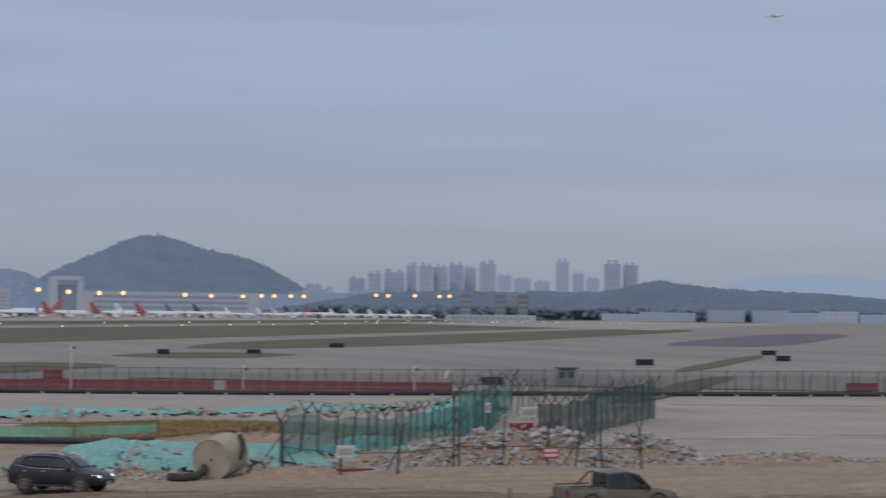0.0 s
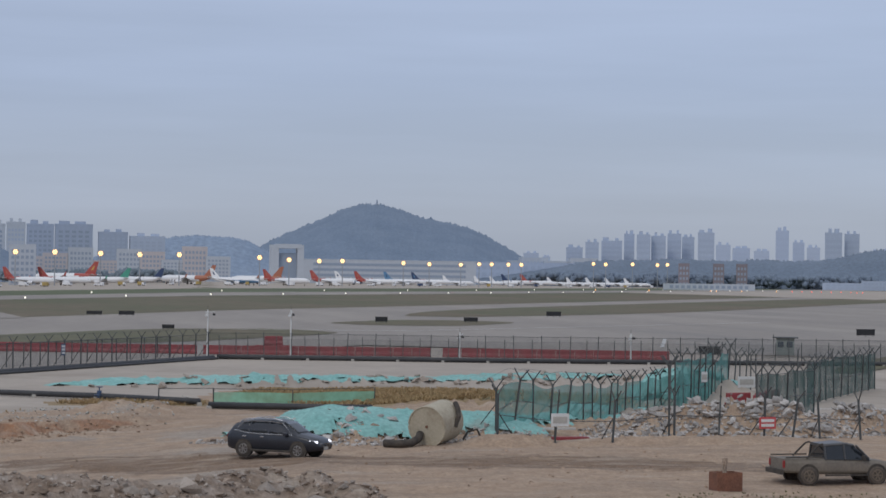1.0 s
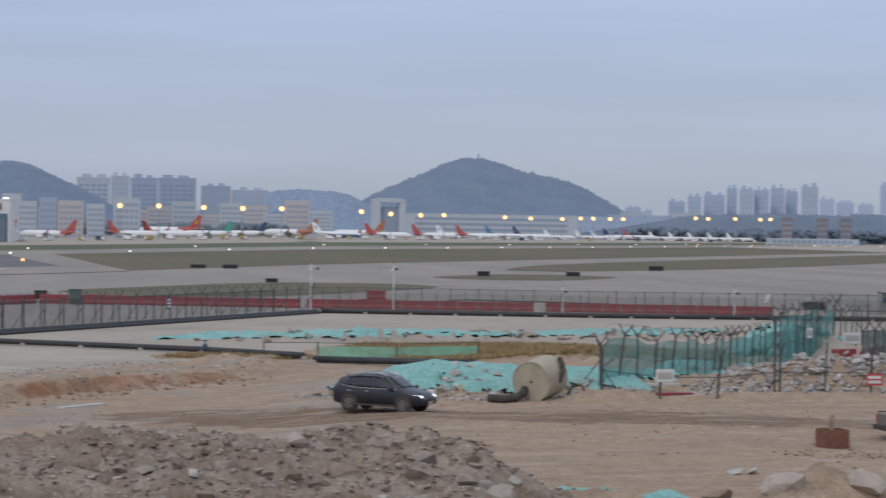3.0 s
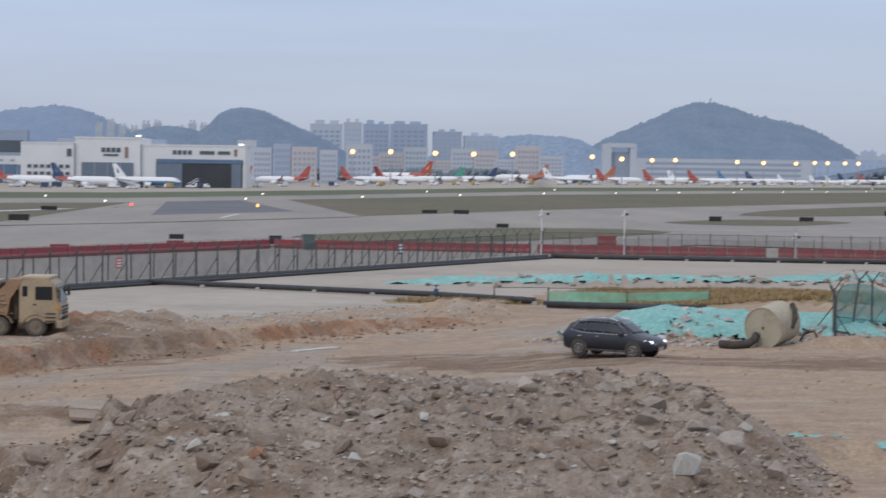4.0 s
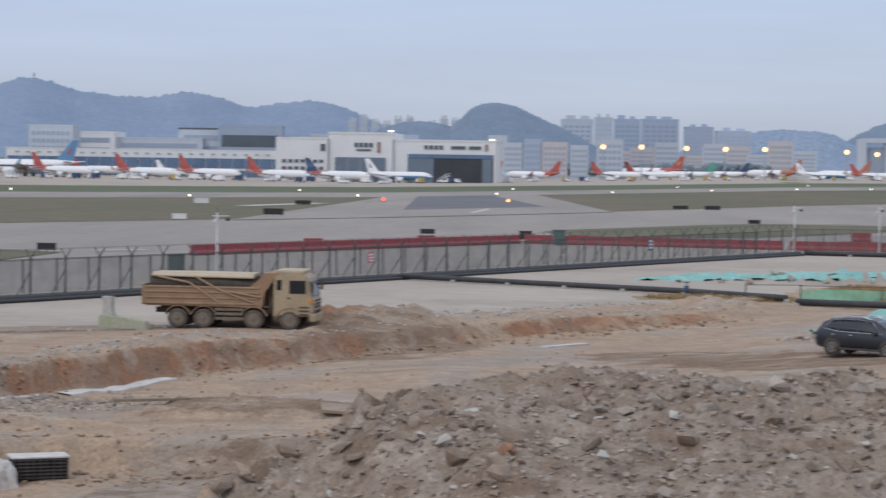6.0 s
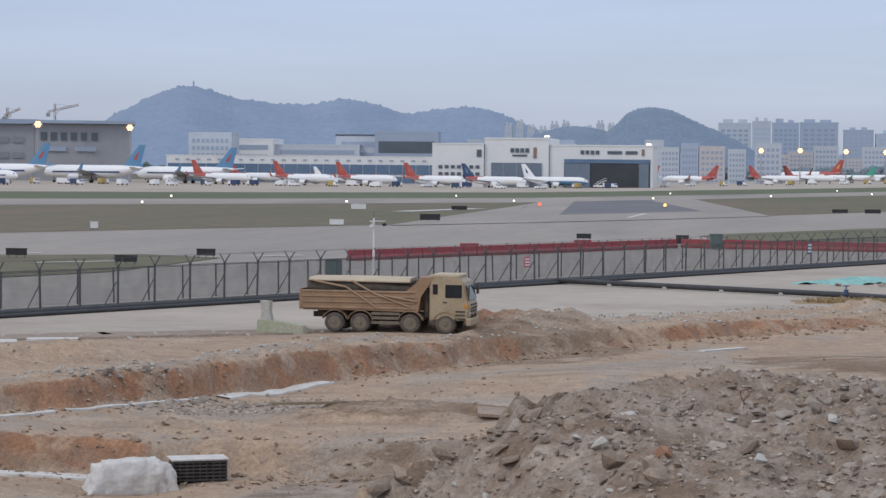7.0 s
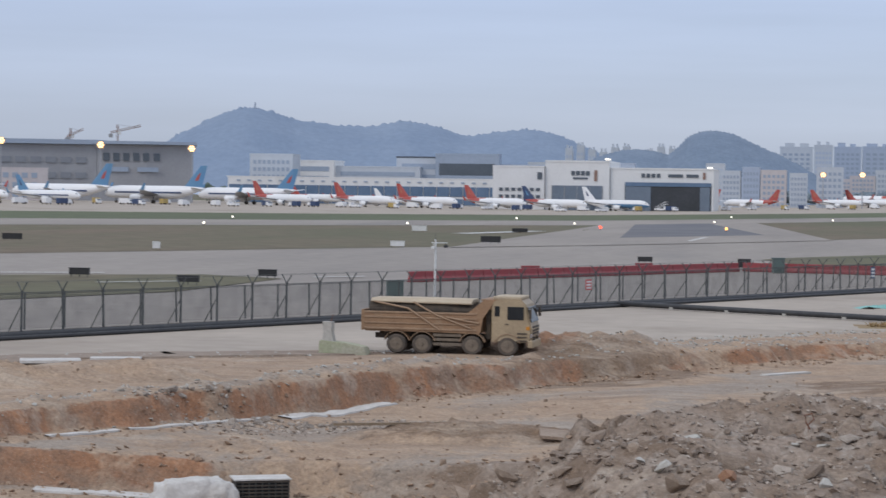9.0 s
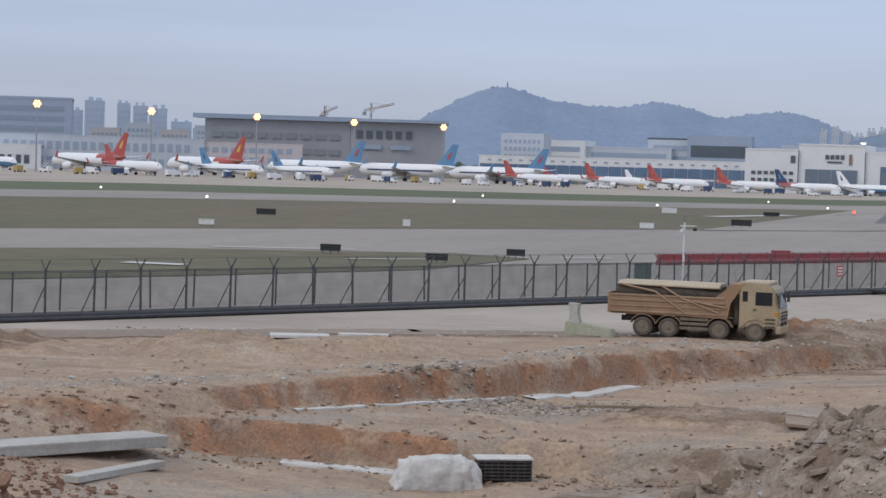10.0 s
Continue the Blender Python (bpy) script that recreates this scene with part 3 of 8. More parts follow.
M["red_sign"] = material("red_sign", (0.55, 0.07, 0.07), 0.5, (0.48, 0.06, 0.06), 3.0, 0.05)
M["black_board"] = material("black_board", (0.018, 0.018, 0.02), 0.6, (0.03, 0.03, 0.03), 1.0, 0.2)
M["cabinet_green"] = material("cabinet_green", (0.10, 0.14, 0.13), 0.6, (0.08, 0.11, 0.10), 1.0, 0.15)
M["teal_net"] = material("teal_net", (0.20, 0.42, 0.385), 0.9, (0.28, 0.50, 0.465), 0.5, 0.2, 0.05, 2.0, spots=(0.25, 0.34, 0.305), spot_scale=0.45, spot_at=0.58)
M["cream_drum"] = material("cream_drum", (0.46, 0.41, 0.31), 0.8, (0.40, 0.35, 0.26), 0.9, 0.1, spots=(0.34, 0.28, 0.2), spot_scale=1.2)
M["rust"] = material("rust", (0.23, 0.10, 0.06), 0.85, (0.15, 0.07, 0.045), 2.0, 0.3, 0.02, 20)
M["white_cloth"] = material("white_cloth", (0.62, 0.60, 0.57), 0.9, (0.5, 0.47, 0.43), 0.9, 0.1, 0.05, 3.0)
M["pale_concrete"] = material("pale_concrete", (0.48, 0.46, 0.42), 0.9, (0.4, 0.38, 0.34), 0.8, 0.12)
M["mossy_concrete"] = material("mossy_concrete", (0.36, 0.38, 0.25), 0.9, (0.43, 0.41, 0.33), 0.9, 0.15)
M["chunk"] = material("chunk", (0.47, 0.44, 0.41), 0.9, (0.36, 0.335, 0.31), 2.0, 0.25, 0.04, 12, per_piece=0.4)
M["clod"] = material("clod", (0.37, 0.265, 0.185), 0.95, (0.29, 0.20, 0.14), 2.0, 0.3, 0.05, 10, per_piece=0.25)
M["heap_clod"] = material("heap_clod", (0.36, 0.29, 0.235), 0.95, (0.27, 0.205, 0.155), 2.0, 0.3, 0.05, 10, per_piece=0.25)
M["red_clod"] = material("red_clod", (0.27, 0.155, 0.10), 0.95, (0.19, 0.105, 0.07), 2.0, 0.3, 0.05, 10, per_piece=0.3)
M["rock"] = material("rock", (0.415, 0.355, 0.30), 0.9, (0.325, 0.275, 0.23), 2.0, 0.25, 0.04, 12, per_piece=0.35)
M["brown_rock"] = material("brown_rock", (0.34, 0.265, 0.205), 0.95, (0.26, 0.195, 0.145), 2.0, 0.3, 0.05, 10, per_piece=0.3)
M["orange_rock"] = material("orange_rock", (0.38, 0.21, 0.12), 0.9, (0.3, 0.16, 0.1), 3.0, 0.2, 0.03, 12)
M["rubber"] = material("rubber", (0.045, 0.04, 0.036), 0.9, (0.09, 0.075, 0.06), 3.0, 0.2)
M["wood"] = material("wood", (0.28, 0.21, 0.14), 0.85, (0.2, 0.15, 0.1), 3.0, 0.2)
M["blue_paint"] = material("blue_paint", (0.05, 0.09, 0.17), 0.5, (0.04, 0.07, 0.12), 2.0, 0.1)
M["yellow_paint"] = material("yellow_paint", (0.5, 0.36, 0.12), 0.7, (0.4, 0.3, 0.12), 2.0, 0.2)
M["weed"] = material("weed", (0.17, 0.17, 0.08), 0.95, (0.23, 0.2, 0.11), 3.0, 0.3)


def veil(name, colour, cover, second=None):
    """Fine wire or woven netting, through which the land behind shows."""
    m = bpy.data.materials.new(name)
    m.use_nodes = True
    n, l = m.node_tree.nodes, m.node_tree.links
    b = n["Principled BSDF"]
    b.inputs["Roughness"].default_value = 0.85
    tc = n.new("ShaderNodeTexCoord")
    t = n.new("ShaderNodeTexNoise")
    t.inputs["Scale"].default_value, t.inputs["Detail"].default_value = 1.1, 4
    l.new(tc.outputs["Object"], t.inputs["Vector"])
    r = n.new("ShaderNodeMapRange")
    r.inputs["To Min"].default_value, r.inputs["To Max"].default_value = cover * 0.75, min(1, cover * 1.25)
    r.inputs["From Min"].default_value, r.inputs["From Max"].default_value = 0.3, 0.7
    l.new(t.outputs[0], r.inputs["Value"])
    x = n.new("ShaderNodeMix")
    x.data_type = "RGBA"
    x.inputs[6].default_value, x.inputs[7].default_value = (*colour, 1), (*(second or tuple(0.7 * c for c in colour)), 1)
    l.new(t.outputs[0], x.inputs[0])
    l.new(x.outputs[2], b.inputs["Base Color"])
    clear = n.new("ShaderNodeBsdfTransparent")
    mix = n.new("ShaderNodeMixShader")
    l.new(r.outputs[0], mix.inputs[0])
    l.new(clear.outputs[0], mix.inputs[1])
    l.new(b.outputs[0], mix.inputs[2])
    l.new(mix.outputs[0], n["Material Output"].inputs["Surface"])
    return m


M["wire_mesh"] = veil("wire_mesh", (0.11, 0.115, 0.11), 0.2)
M["green_mesh"] = veil("green_mesh", (0.09, 0.29, 0.265), 0.66, (0.16, 0.42, 0.38))
M["pit_net"] = veil("pit_net", (0.20, 0.46, 0.31), 0.82, (0.27, 0.55, 0.41))
M["dark_mesh"] = veil("dark_mesh", (0.045, 0.095, 0.085), 0.74, (0.065, 0.125, 0.11))


# ---- fences ----
def post_mesh(height, arms, thick, spread=0.42, rise=0.5):
    bm = bmesh.new()
    box(bm, (thick, thick, height + 0.1), (0, 0, height / 2 - 0.05))
    if arms:
        for k in (-1, 1):
            tube(bm, [(0, 0, height - 0.05), (k * spread, 0, height + rise)], thick * 0.42, 5)
        box(bm, (thick * 1.4, thick * 1.4, 0.06), (0, 0, height - 0.02))
    box(bm, (thick * 2.2, thick * 2.2, 0.03), (0, 0, 0.0))
    return mesh_of("post", bm, M["galvanised"])


def fence(name, label, points, spacing, height, arms, thick, net, net_top, strut=None, rails=(), lean=0.0, wires=0, group=""):
    """A fence along plan points: posts, wire or net panels between them, rails, struts and barbed strands."""
    f = thing(name, label, "fence", group=group)
    pm = post_mesh(height, arms, thick)
    sm = None
    if strut:
        bm = bmesh.new()
        tube(bm, [(0, 0, strut[0]), (strut[1], 0, 0.02)], thick * 0.35, 5)
        sm = mesh_of("strut", bm, M["galvanised"])
    spots = []
    for (x0, y0), (x1, y1) in zip(points, points[1:]):
        L = math.hypot(x1 - x0, y1 - y0)
        n = max(1, round(L / spacing))
        for i in range(n):
            spots.append((x0 + (x1 - x0) * i / n, y0 + (y1 - y0) * i / n, math.atan2(y1 - y0, x1 - x0)))
    spots.append((*points[-1], spots[-1][2]))
    rnd = random.Random(int(points[0][0] * 10))
    for i, (x, y, a) in enumerate(spots):
        z = ground_at(x, y)
        m = Matrix.Translation((x, y, z)) @ Matrix.Rotation(a + math.pi / 2, 4, "Z") @ Matrix.Rotation(radians(rnd.gauss(0, 1.0 + lean)), 4, "X") @ Matrix.Rotation(radians(rnd.gauss(0, 0.6 + lean)), 4, "Y")
        o = new("post", pm)
        o.parent = f
        o.matrix_world = m
        if sm:
            s = new("strut", sm)
            s.parent = f
            s.matrix_world = Matrix.Translation((x, y, z)) @ Matrix.Rotation(a + math.pi / 2, 4, "Z")
        if i + 1 < len(spots):
            x1, y1, _ = spots[i + 1]
            z1 = ground_at(x1, y1)
            if net:
                bm = bmesh.new()
                cols = 4
                sag = rnd.uniform(-0.05, 0.04) * (1 + 2 * lean)
                grid = []
                for j in range(cols + 1):
                    k = j / cols
                    dip = sag * 4 * k * (1 - k)
                    grid.append([bm.verts.new((x + (x1 - x) * k, y + (y1 - y) * k + dip * h, z + (z1 - z) * k + 0.06 + (net_top - 0.06) * h + dip * (h > 0.9))) for h in (0, 0.5, 1)])
                for p, q in zip(grid, grid[1:]):
                    for j in range(2):
                        bm.faces.new((p[j], q[j], q[j + 1], p[j + 1]))
                part("mesh_panel", bm, net, f)
            for h in rails:
                bm = bmesh.new()
                tube(bm, [(x, y, z + h), (x1, y1, z1 + h)], 0.022, 5)
                part("rail", bm, M["galvanised"], f)
    if wires:
        ang = spots[0][2] + math.pi / 2
        for k in range(wires):
            for side in (-1, 1):
                o = side * 0.42 * (k + 1) / wires
                bm = bmesh.new()
                tube(bm, [(x + math.cos(a + math.pi / 2) * o, y + math.sin(a + math.pi / 2) * o, ground_at(x, y) + height + 0.5 * (k + 1) / wires) for x, y, a in spots], 0.008, 3)
                part("barbed_wire", bm, M["galvanised"], f)
    return f


CORNER = (19.5, 218.0)
fence("perimeter_fence", "tall grey steel fence of wire panels on forked posts", [(-66.0, 71.5), CORNER], 2.93, 2.5, True, 0.09, M["wire_mesh"], 2.45, strut=(1.75, 1.25), rails=(2.42,), wires=1, group="airport fences")
fence("cross_fence", "tall thin grey steel fence of wire panels", [CORNER, (46.7, 212.8), (112.0, 209.0), (168.0, 205.0)], 2.9, 2.75, False, 0.075, M["wire_mesh"], 2.6, rails=(2.6,), group="airport fences")
fence("inner_fence", "lower grey wire fence behind the tall one", [(-66.5, 79.5), (16.0, 222.0)], 2.93, 2.15, False, 0.075, M["wire_mesh"], 2.0, rails=(2.05,), group="airport fences")
fence("inner_cross_fence", "lower grey wire fence behind the cross fence", [(21.0, 222.5), (46.7, 217.0), (112.0, 213.2), (168.0, 209.2)], 2.9, 2.2, False, 0.07, M["wire_mesh"], 2.0, group="airport fences")


def pipe_line(name, label, points, radius, lift, gap=3.0, shoe=True):
    p = thing(name, label, "pipe")
    bm = bmesh.new()
    pts = []
    for (x0, y0), (x1, y1) in zip(points, points[1:]):
        n = max(1, int(math.hypot(x1 - x0, y1 - y0) / 4))
        pts += [(x0 + (x1 - x0) * i / n, y0 + (y1 - y0) * i / n) for i in range(n)]
    pts.append(points[-1])
    tube(bm, [(x, y, ground_at(x, y) + lift) for x, y in pts], radius, 10)
    part("pipe", bm, M["dark_pipe"], p, smooth=True)
    if shoe:
        b2 = bmesh.new()
        box(b2, (0.3, 0.55, lift * 1.1), (0, 0, lift * 0.5), bevel=0.02)
        sm = mesh_of("saddle", b2, M["pale_concrete"])
        for x, y in pts[::1]:
            o = new("saddle", sm)
            o.parent = p
            o.matrix_world = Matrix.Translation((x, y, ground_at(x, y) - lift * 0.25))
    return p


pipe_line("fence_foot_pipe", "black pipe lying along the foot of the fence", [(-65.4, 71.0), (19.9, 217.0)], 0.2, 0.2)
pipe_line("fence_foot_pipe", "second black pipe along the fence foot", [(-65.0, 70.6), (20.3, 216.5)], 0.12, 0.12, shoe=False)
pipe_line("cross_foot_pipe", "black pipe along the foot of the cross fence", [(20.3, 217.2), (46.7, 212.0), (112.0, 208.2), (168.0, 204.2)], 0.24, 0.24)
pipe_line("branch_pipe", "black pipe running from fence to pit over low saddles", [(-14.3, 157.9), (5.7, 145.5), (12.0, 139.6)], 0.2, 0.26)
pipe_line("pit_pipe", "thick black pipe beside the netted pit", [(12.4, 137.0), (18.6, 133.6), (22.0, 132.4)], 0.22, 0.24)

valve = thing("valve", "dark blue flanged valve on the black pipe", "valve", Matrix.Translation((5.9, 145.2, ground_at(5.9, 145.2))))
bm = bmesh.new()
tube(bm, [(0, 0, 0), (0, 0, 0.62)], 0.16, 10)
tube(bm, [(0, 0, 0.3), (0, 0, 0.36)], 0.34, 12)
part("body", bm, M["blue_paint"], valve)
bm = bmesh.new()
tube(bm, [(0, 0, 0.62), (0, 0, 0.86)], 0.04, 6)
tube(bm, [(0.2 * math.cos(a), 0.2 * math.sin(a), 0.86) for a in (i * 0.5236 for i in range(13))], 0.03, 5)
part("handwheel", bm, M["blue_paint"], valve)

# netted pit rail
fence("pit_rail", "rusty pipe handrail round the pit with green netting", [(9.5, 141.0), (13.2, 143.0)], 6, 1.0, False, 0.06, None, 1.0, rails=(0.98,))
fence("pit_rail", "rusty pipe handrail hung with green netting", [(13.2, 143.0), (18.2, 141.3), (23.6, 141.3)], 5, 0.98, False, 0.06, M["pit_net"], 0.72, rails=(0.95,))

# caged compound with forked posts
fence("compound_fence", "leaning forked posts hung with torn green netting", [(24.7, 109.6), (31.7, 118.5), (38.2, 131.1), (42.4, 138.7), (45.7, 142.0), (51.6, 152.3)], 2.4, 2.3, True, 0.085, M["green_mesh"], 2.1, strut=(1.5, 1.2), rails=(1.1,), lean=1.5, wires=1, group="compound fences")
fence("compound_front_fence", "low rail between forked posts in front of rubble", [(24.7, 109.2), (26.8, 105.5), (29.6, 104.9), (33.2, 106.2), (35.9, 107.2), (38.1, 106.5), (42.0, 108.8), (44.4, 109.1)], 3.0, 2.1, True, 0.085, None, 2.0, strut=(1.2, 1.0), rails=(1.05,), lean=2.0, group="compound fences")
fence("compound_side_fence", "forked posts hung with dark green netting", [(42.8, 121.0), (50.1, 131.0)], 2.2, 2.9, True, 0.09, M["dark_mesh"], 2.9, rails=(1.4, 2.85), lean=1.0, wires=1, group="compound fences")
fence("compound_side_fence", "forked posts hung with dark green netting beside the road", [(53.5, 141.0), (57.5, 148.0), (67.8, 164.0)], 2.6, 2.9, True, 0.09, M["dark_mesh"], 2.9, rails=(1.4, 2.85), lean=1.0, wires=1, group="compound fences")
fence("compound_back_fence", "forked posts with pale green netting at the back", [(51.6, 152.3), (59.0, 166.0), (67.8, 165.0)], 2.6, 2.7, True, 0.085, M["wire_mesh"], 2.4, rails=(2.4,), lean=1.0, group="compound fences")
fence("compound_corner_fence", "tall forked posts with green netting", [(43.0, 137.5), (48.6, 147.0)], 2.2, 3.4, True, 0.09, M["green_mesh"], 3.1, strut=(2.2, 1.4), rails=(1.4, 3.0), lean=1.2, group="compound fences")
fence("compound_post", "single tall forked steel post in front of rubble", [(33.1, 106.8), (33.15, 106.9)], 1, 3.7, True, 0.09, None, 1, group="compound fences")


# ---- signs, barriers, boxes and masts along the fence ----
def bars_sign(name, label, x, y, z, turn, w, h, board, ink, rows, legs=0.0):
    """A flat sign board with plain bars for its unreadable lines."""
    t = thing(name, label, "sign", Matrix.Translation((x, y, z)) @ Matrix.Rotation(radians(turn), 4, "Z"))
    bm = bmesh.new()
    box(bm, (w, 0.03, h), (0, 0, 0), bevel=0.008)
    part("board", bm, board, t)
    for r in range(rows):
        bm = bmesh.new()
        box(bm, (w * 0.78, 0.012, h * 0.5 / rows), (0, -0.022, h * (0.5 - (r + 0.75) / (rows + 0.5))))
        part("text_bar", bm, ink, t)
    for k in (-1, 1) if legs else ():
        bm = bmesh.new()
        box(bm, (0.04, 0.04, legs + h / 2), (k * w * 0.42, 0.035, -(legs + h / 2) / 2))
        part("leg", bm, M["galvanised"], t)
    return t


bars_sign("warning_sign", "red warning board with white lines wired to the fence", -16.3, 156.0, 1.65, 60, 0.72, 0.75, M["red_sign"], M["white_paint"], 3)
bars_sign("notice_sign", "small dark notice board on the fence", 4.6, 191.8, 1.7, 60, 0.75, 1.0, M["blue_paint"], M["white_paint"], 3)
bars_sign("warning_sign", "red warning board with white lines on the compound rail", 38.2, 106.3, 1.15, 8, 0.95, 0.6, M["red_sign"], M["white_paint"], 2)
bars_sign("notice_sign", "pale blank notice board on green netting", 27.0, 105.3, 1.35, 5, 0.95, 0.65, M["white_paint"], M["pale_concrete"], 1)
bars_sign("notice_sign", "pale blank notice board on the dark netting", 52.4, 150.5, 1.15, 15, 1.5, 0.8, M["white_paint"], M["pale_concrete"], 1)
bars_sign("notice_sign", "small pale notice board on green netting", 46.3, 141.6, 1.9, 20, 0.5, 0.7, M["white_paint"], M["pale_concrete"], 1)


def barrier_mesh():
    bm = bmesh.new()
    extrude_profile(bm, [(-0.28, 0), (0.28, 0), (0.26, 0.25), (0.13, 0.45), (0.11, 0.95), (-0.11, 0.95), (-0.13, 0.45), (-0.26, 0.25)], 1.96)
    bmesh.ops.bevel(bm, geom=list(bm.edges), offset=0.025, segments=1, affect="EDGES")
    for k in (-0.5, 0.5):
        box(bm, (0.62, 0.3, 0.09), (0, k, 0.06))
    return mesh_of("traffic_barrier", bm, M["red_plastic"])


bmsh = barrier_mesh()
first_barrier = None
for (x0, y0), (x1, y1), extra in (((-36, 191), (-8, 236), 0), ((-8, 236), (20, 230), 0), ((20, 230), (45, 226.5), 0), ((45, 226.5), (69, 221.5), 0)):
    L = math.hypot(x1 - x0, y1 - y0)
    for i in range(int(L / 2)):
        k = (i + 0.5) * 2 / L
        x, y = x0 + (x1 - x0) * k, y0 + (y1 - y0) * k
        o = new("traffic_barrier", bmsh)
        o.matrix_world = Matrix.Translation((x, y, ground_at(x, y) + 0.05)) @ Matrix.Rotation(math.atan2(y1 - y0, x1 - x0) - math.pi / 2 + 0.02 * math.sin(i * 1.7), 4, "Z")
        tagged(o, "red plastic water-filled barrier standing in a row", "barrier", "row of red barriers")
for x, y, a in ((26.6, 231.5, 5), (28.6, 231.3, 5), (-28.0, 213.0, 30), (-18.0, 228.0, 30), (118.0, 222, 0), (116, 222, 0), (27.6, 231.4, 5), (48.3, 136.5, 60), (49.3, 138.8, 55), (50.5, 141.0, 70), (47.7, 138.6, 20), (51.7, 142.5, 60)):
    o = new("traffic_barrier", bmsh)
    o.matrix_world = Matrix.Translation((x, y, ground_at(x, y) + (0.05 if y < 231.35 or y > 231.45 else 1.0))) @ Matrix.Rotation(radians(a - 90), 4, "Z")
    tagged(o, "red plastic water-filled barrier", "barrier", "row of red barriers")


def guidance_sign(x, y, w, h, turn=0, mat="black_board", label="black back of an airfield guidance sign on short legs"):
    t = thing("guidance_sign", label, "sign", Matrix.Translation((x, y, ground_at(x, y) + 0.1)) @ Matrix.Rotation(radians(turn), 4, "Z"), group="airfield signs")
    bm = bmesh.new()
    box(bm, (w, 0.22, h), (0, 0, 0.22 + h / 2), bevel=0.02)
    part("panel", bm, M[mat], t)
    bm = bmesh.new()
    box(bm, (w * 1.04, 0.3, 0.06), (0, 0, 0.25 + h))
    part("cap", bm, M[mat], t)
    for k in range(3):
        bm = bmesh.new()
        tube(bm, [((k - 1) * w * 0.4, 0, 0), ((k - 1) * w * 0.4, 0, 0.24)], 0.04, 6)
        part("leg", bm, M["galvanised"], t)
    return t


for x, y, w, h in ((-65, 186, 1.9, 0.55), (-52, 176, 1.9, 0.5), (-49, 191, 1.7, 0.55), (77, 234, 2.5, 0.8), (114, 453, 3.2, 0.9), (65, 384, 2.2, 0.8), (83, 392, 2.6, 0.7), (131, 321, 3.0, 0.9), (-20, 255, 1.7, 0.5), (-51, 340, 3.2, 0.9), (23, 325, 1.8, 0.5), (170, 352, 2.8, 0.9), (190, 400, 3.2, 0.9), (-8, 240, 1.4, 0.9), (16, 430, 3.0, 0.6), (22, 425, 3.0, 0.7), (-60, 440, 3.2, 0.7), (-115, 300, 3.0, 0.8)):
    guidance_sign(x, y, w, h)
for x, y, w, h in ((-102, 246, 2.0, 0.6), (-59, 304, 2.0, 0.7), (-84, 270, 1.0, 0.8), (-79, 430, 3, 1.0)):
    guidance_sign(x, y, w, h, mat="white_paint", label="pale airfield guidance sign on short legs")


def cctv_mast(x, y, h, label, arm=0.9):
    t = thing("cctv_mast", label, "mast", Matrix.Translation((x, y, ground_at(x, y))), group="camera masts")
    bm = bmesh.new()
    tube(bm, [(0, 0, 0), (0, 0, h)], [0.10, 0.06], 10)
    box(bm, (0.34, 0.34, 0.04), (0, 0, 0.02))
    part("pole", bm, M["white_paint"], t, smooth=False)
    bm = bmesh.new()
    tube(bm, [(-arm * 0.35, 0, h - 0.25), (arm, 0, h - 0.25)], 0.04, 6)
    part("arm", bm, M["white_paint"], t)
    for dx, dz in ((arm * 0.9, -0.5), (-0.15, -0.62)):
        bm = bmesh.new()
        box(bm, (0.26, 0.5, 0.2), (dx, -0.08, h + dz), bevel=0.04)
        tube(bm, [(dx, 0, h + dz + 0.1), (dx, 0, h - 0.25)], 0.025, 5)
        part("security_camera", bm, M["white_paint"] if dx < 0 else M["black_board"], t)
    bm = bmesh.new()
    tube(bm, [(0, 0, h), (0, 0, h + 0.45)], 0.018, 5)
    part("lightning_rod", bm, M["galvanised"], t)
    return t


cctv_mast(-28.3, 160.5, 4.6, "white steel mast with two surveillance cameras behind the fence")
cctv_mast(20.0, 225.0, 4.8, "slim white mast with a camera arm at the fence corner", 0.7)
cctv_mast(29.0, 228.0, 4.8, "slim white mast with a camera arm behind red barriers", 0.25)
for x, y in ((45.2, 218.5), (63.5, 219)):
    cctv_mast(x, y, 2.9, "short grey mast with a small camera on the fence", 0.3)


def cabinet(x, y, w, d, h, mat, label, name="switch_cabinet"):
    t = thing(name, label, "cabinet", Matrix.Translation((x, y, ground_at(x, y))) @ Matrix.Rotation(0.3, 4, "Z"))
    bm = bmesh.new()
    box(bm, (w, d, h), (0, 0, 0.12 + h / 2), bevel=0.02)
    part("body", bm, mat, t)
    bm = bmesh.new()
    box(bm, (w * 1.08, d * 1.1, 0.08), (0, 0, h + 0.16))
    part("roof", bm, mat, t)
    for k in (-1, 1):
        bm = bmesh.new()
        box(bm, (w * 0.45, 0.02, h * 0.86), (k * w * 0.24, -d / 2 - 0.012, 0.12 + h / 2), bevel=0.004)
        part("door", bm, mat, t)
    bm = bmesh.new()
    box(bm, (w * 0.96, d * 0.9, 0.13), (0, 0, 0.065))
    part("plinth", bm, M["pale_concrete"], t)


cabinet(-29.4, 150.5, 1.15, 0.7, 1.7, M["cabinet_green"], "dark green electrical cabinet behind the fence")
cabinet(-4.2, 232.0, 1.2, 0.8, 1.5, M["cabinet_green"], "dark green electrical cabinet beside red barriers")

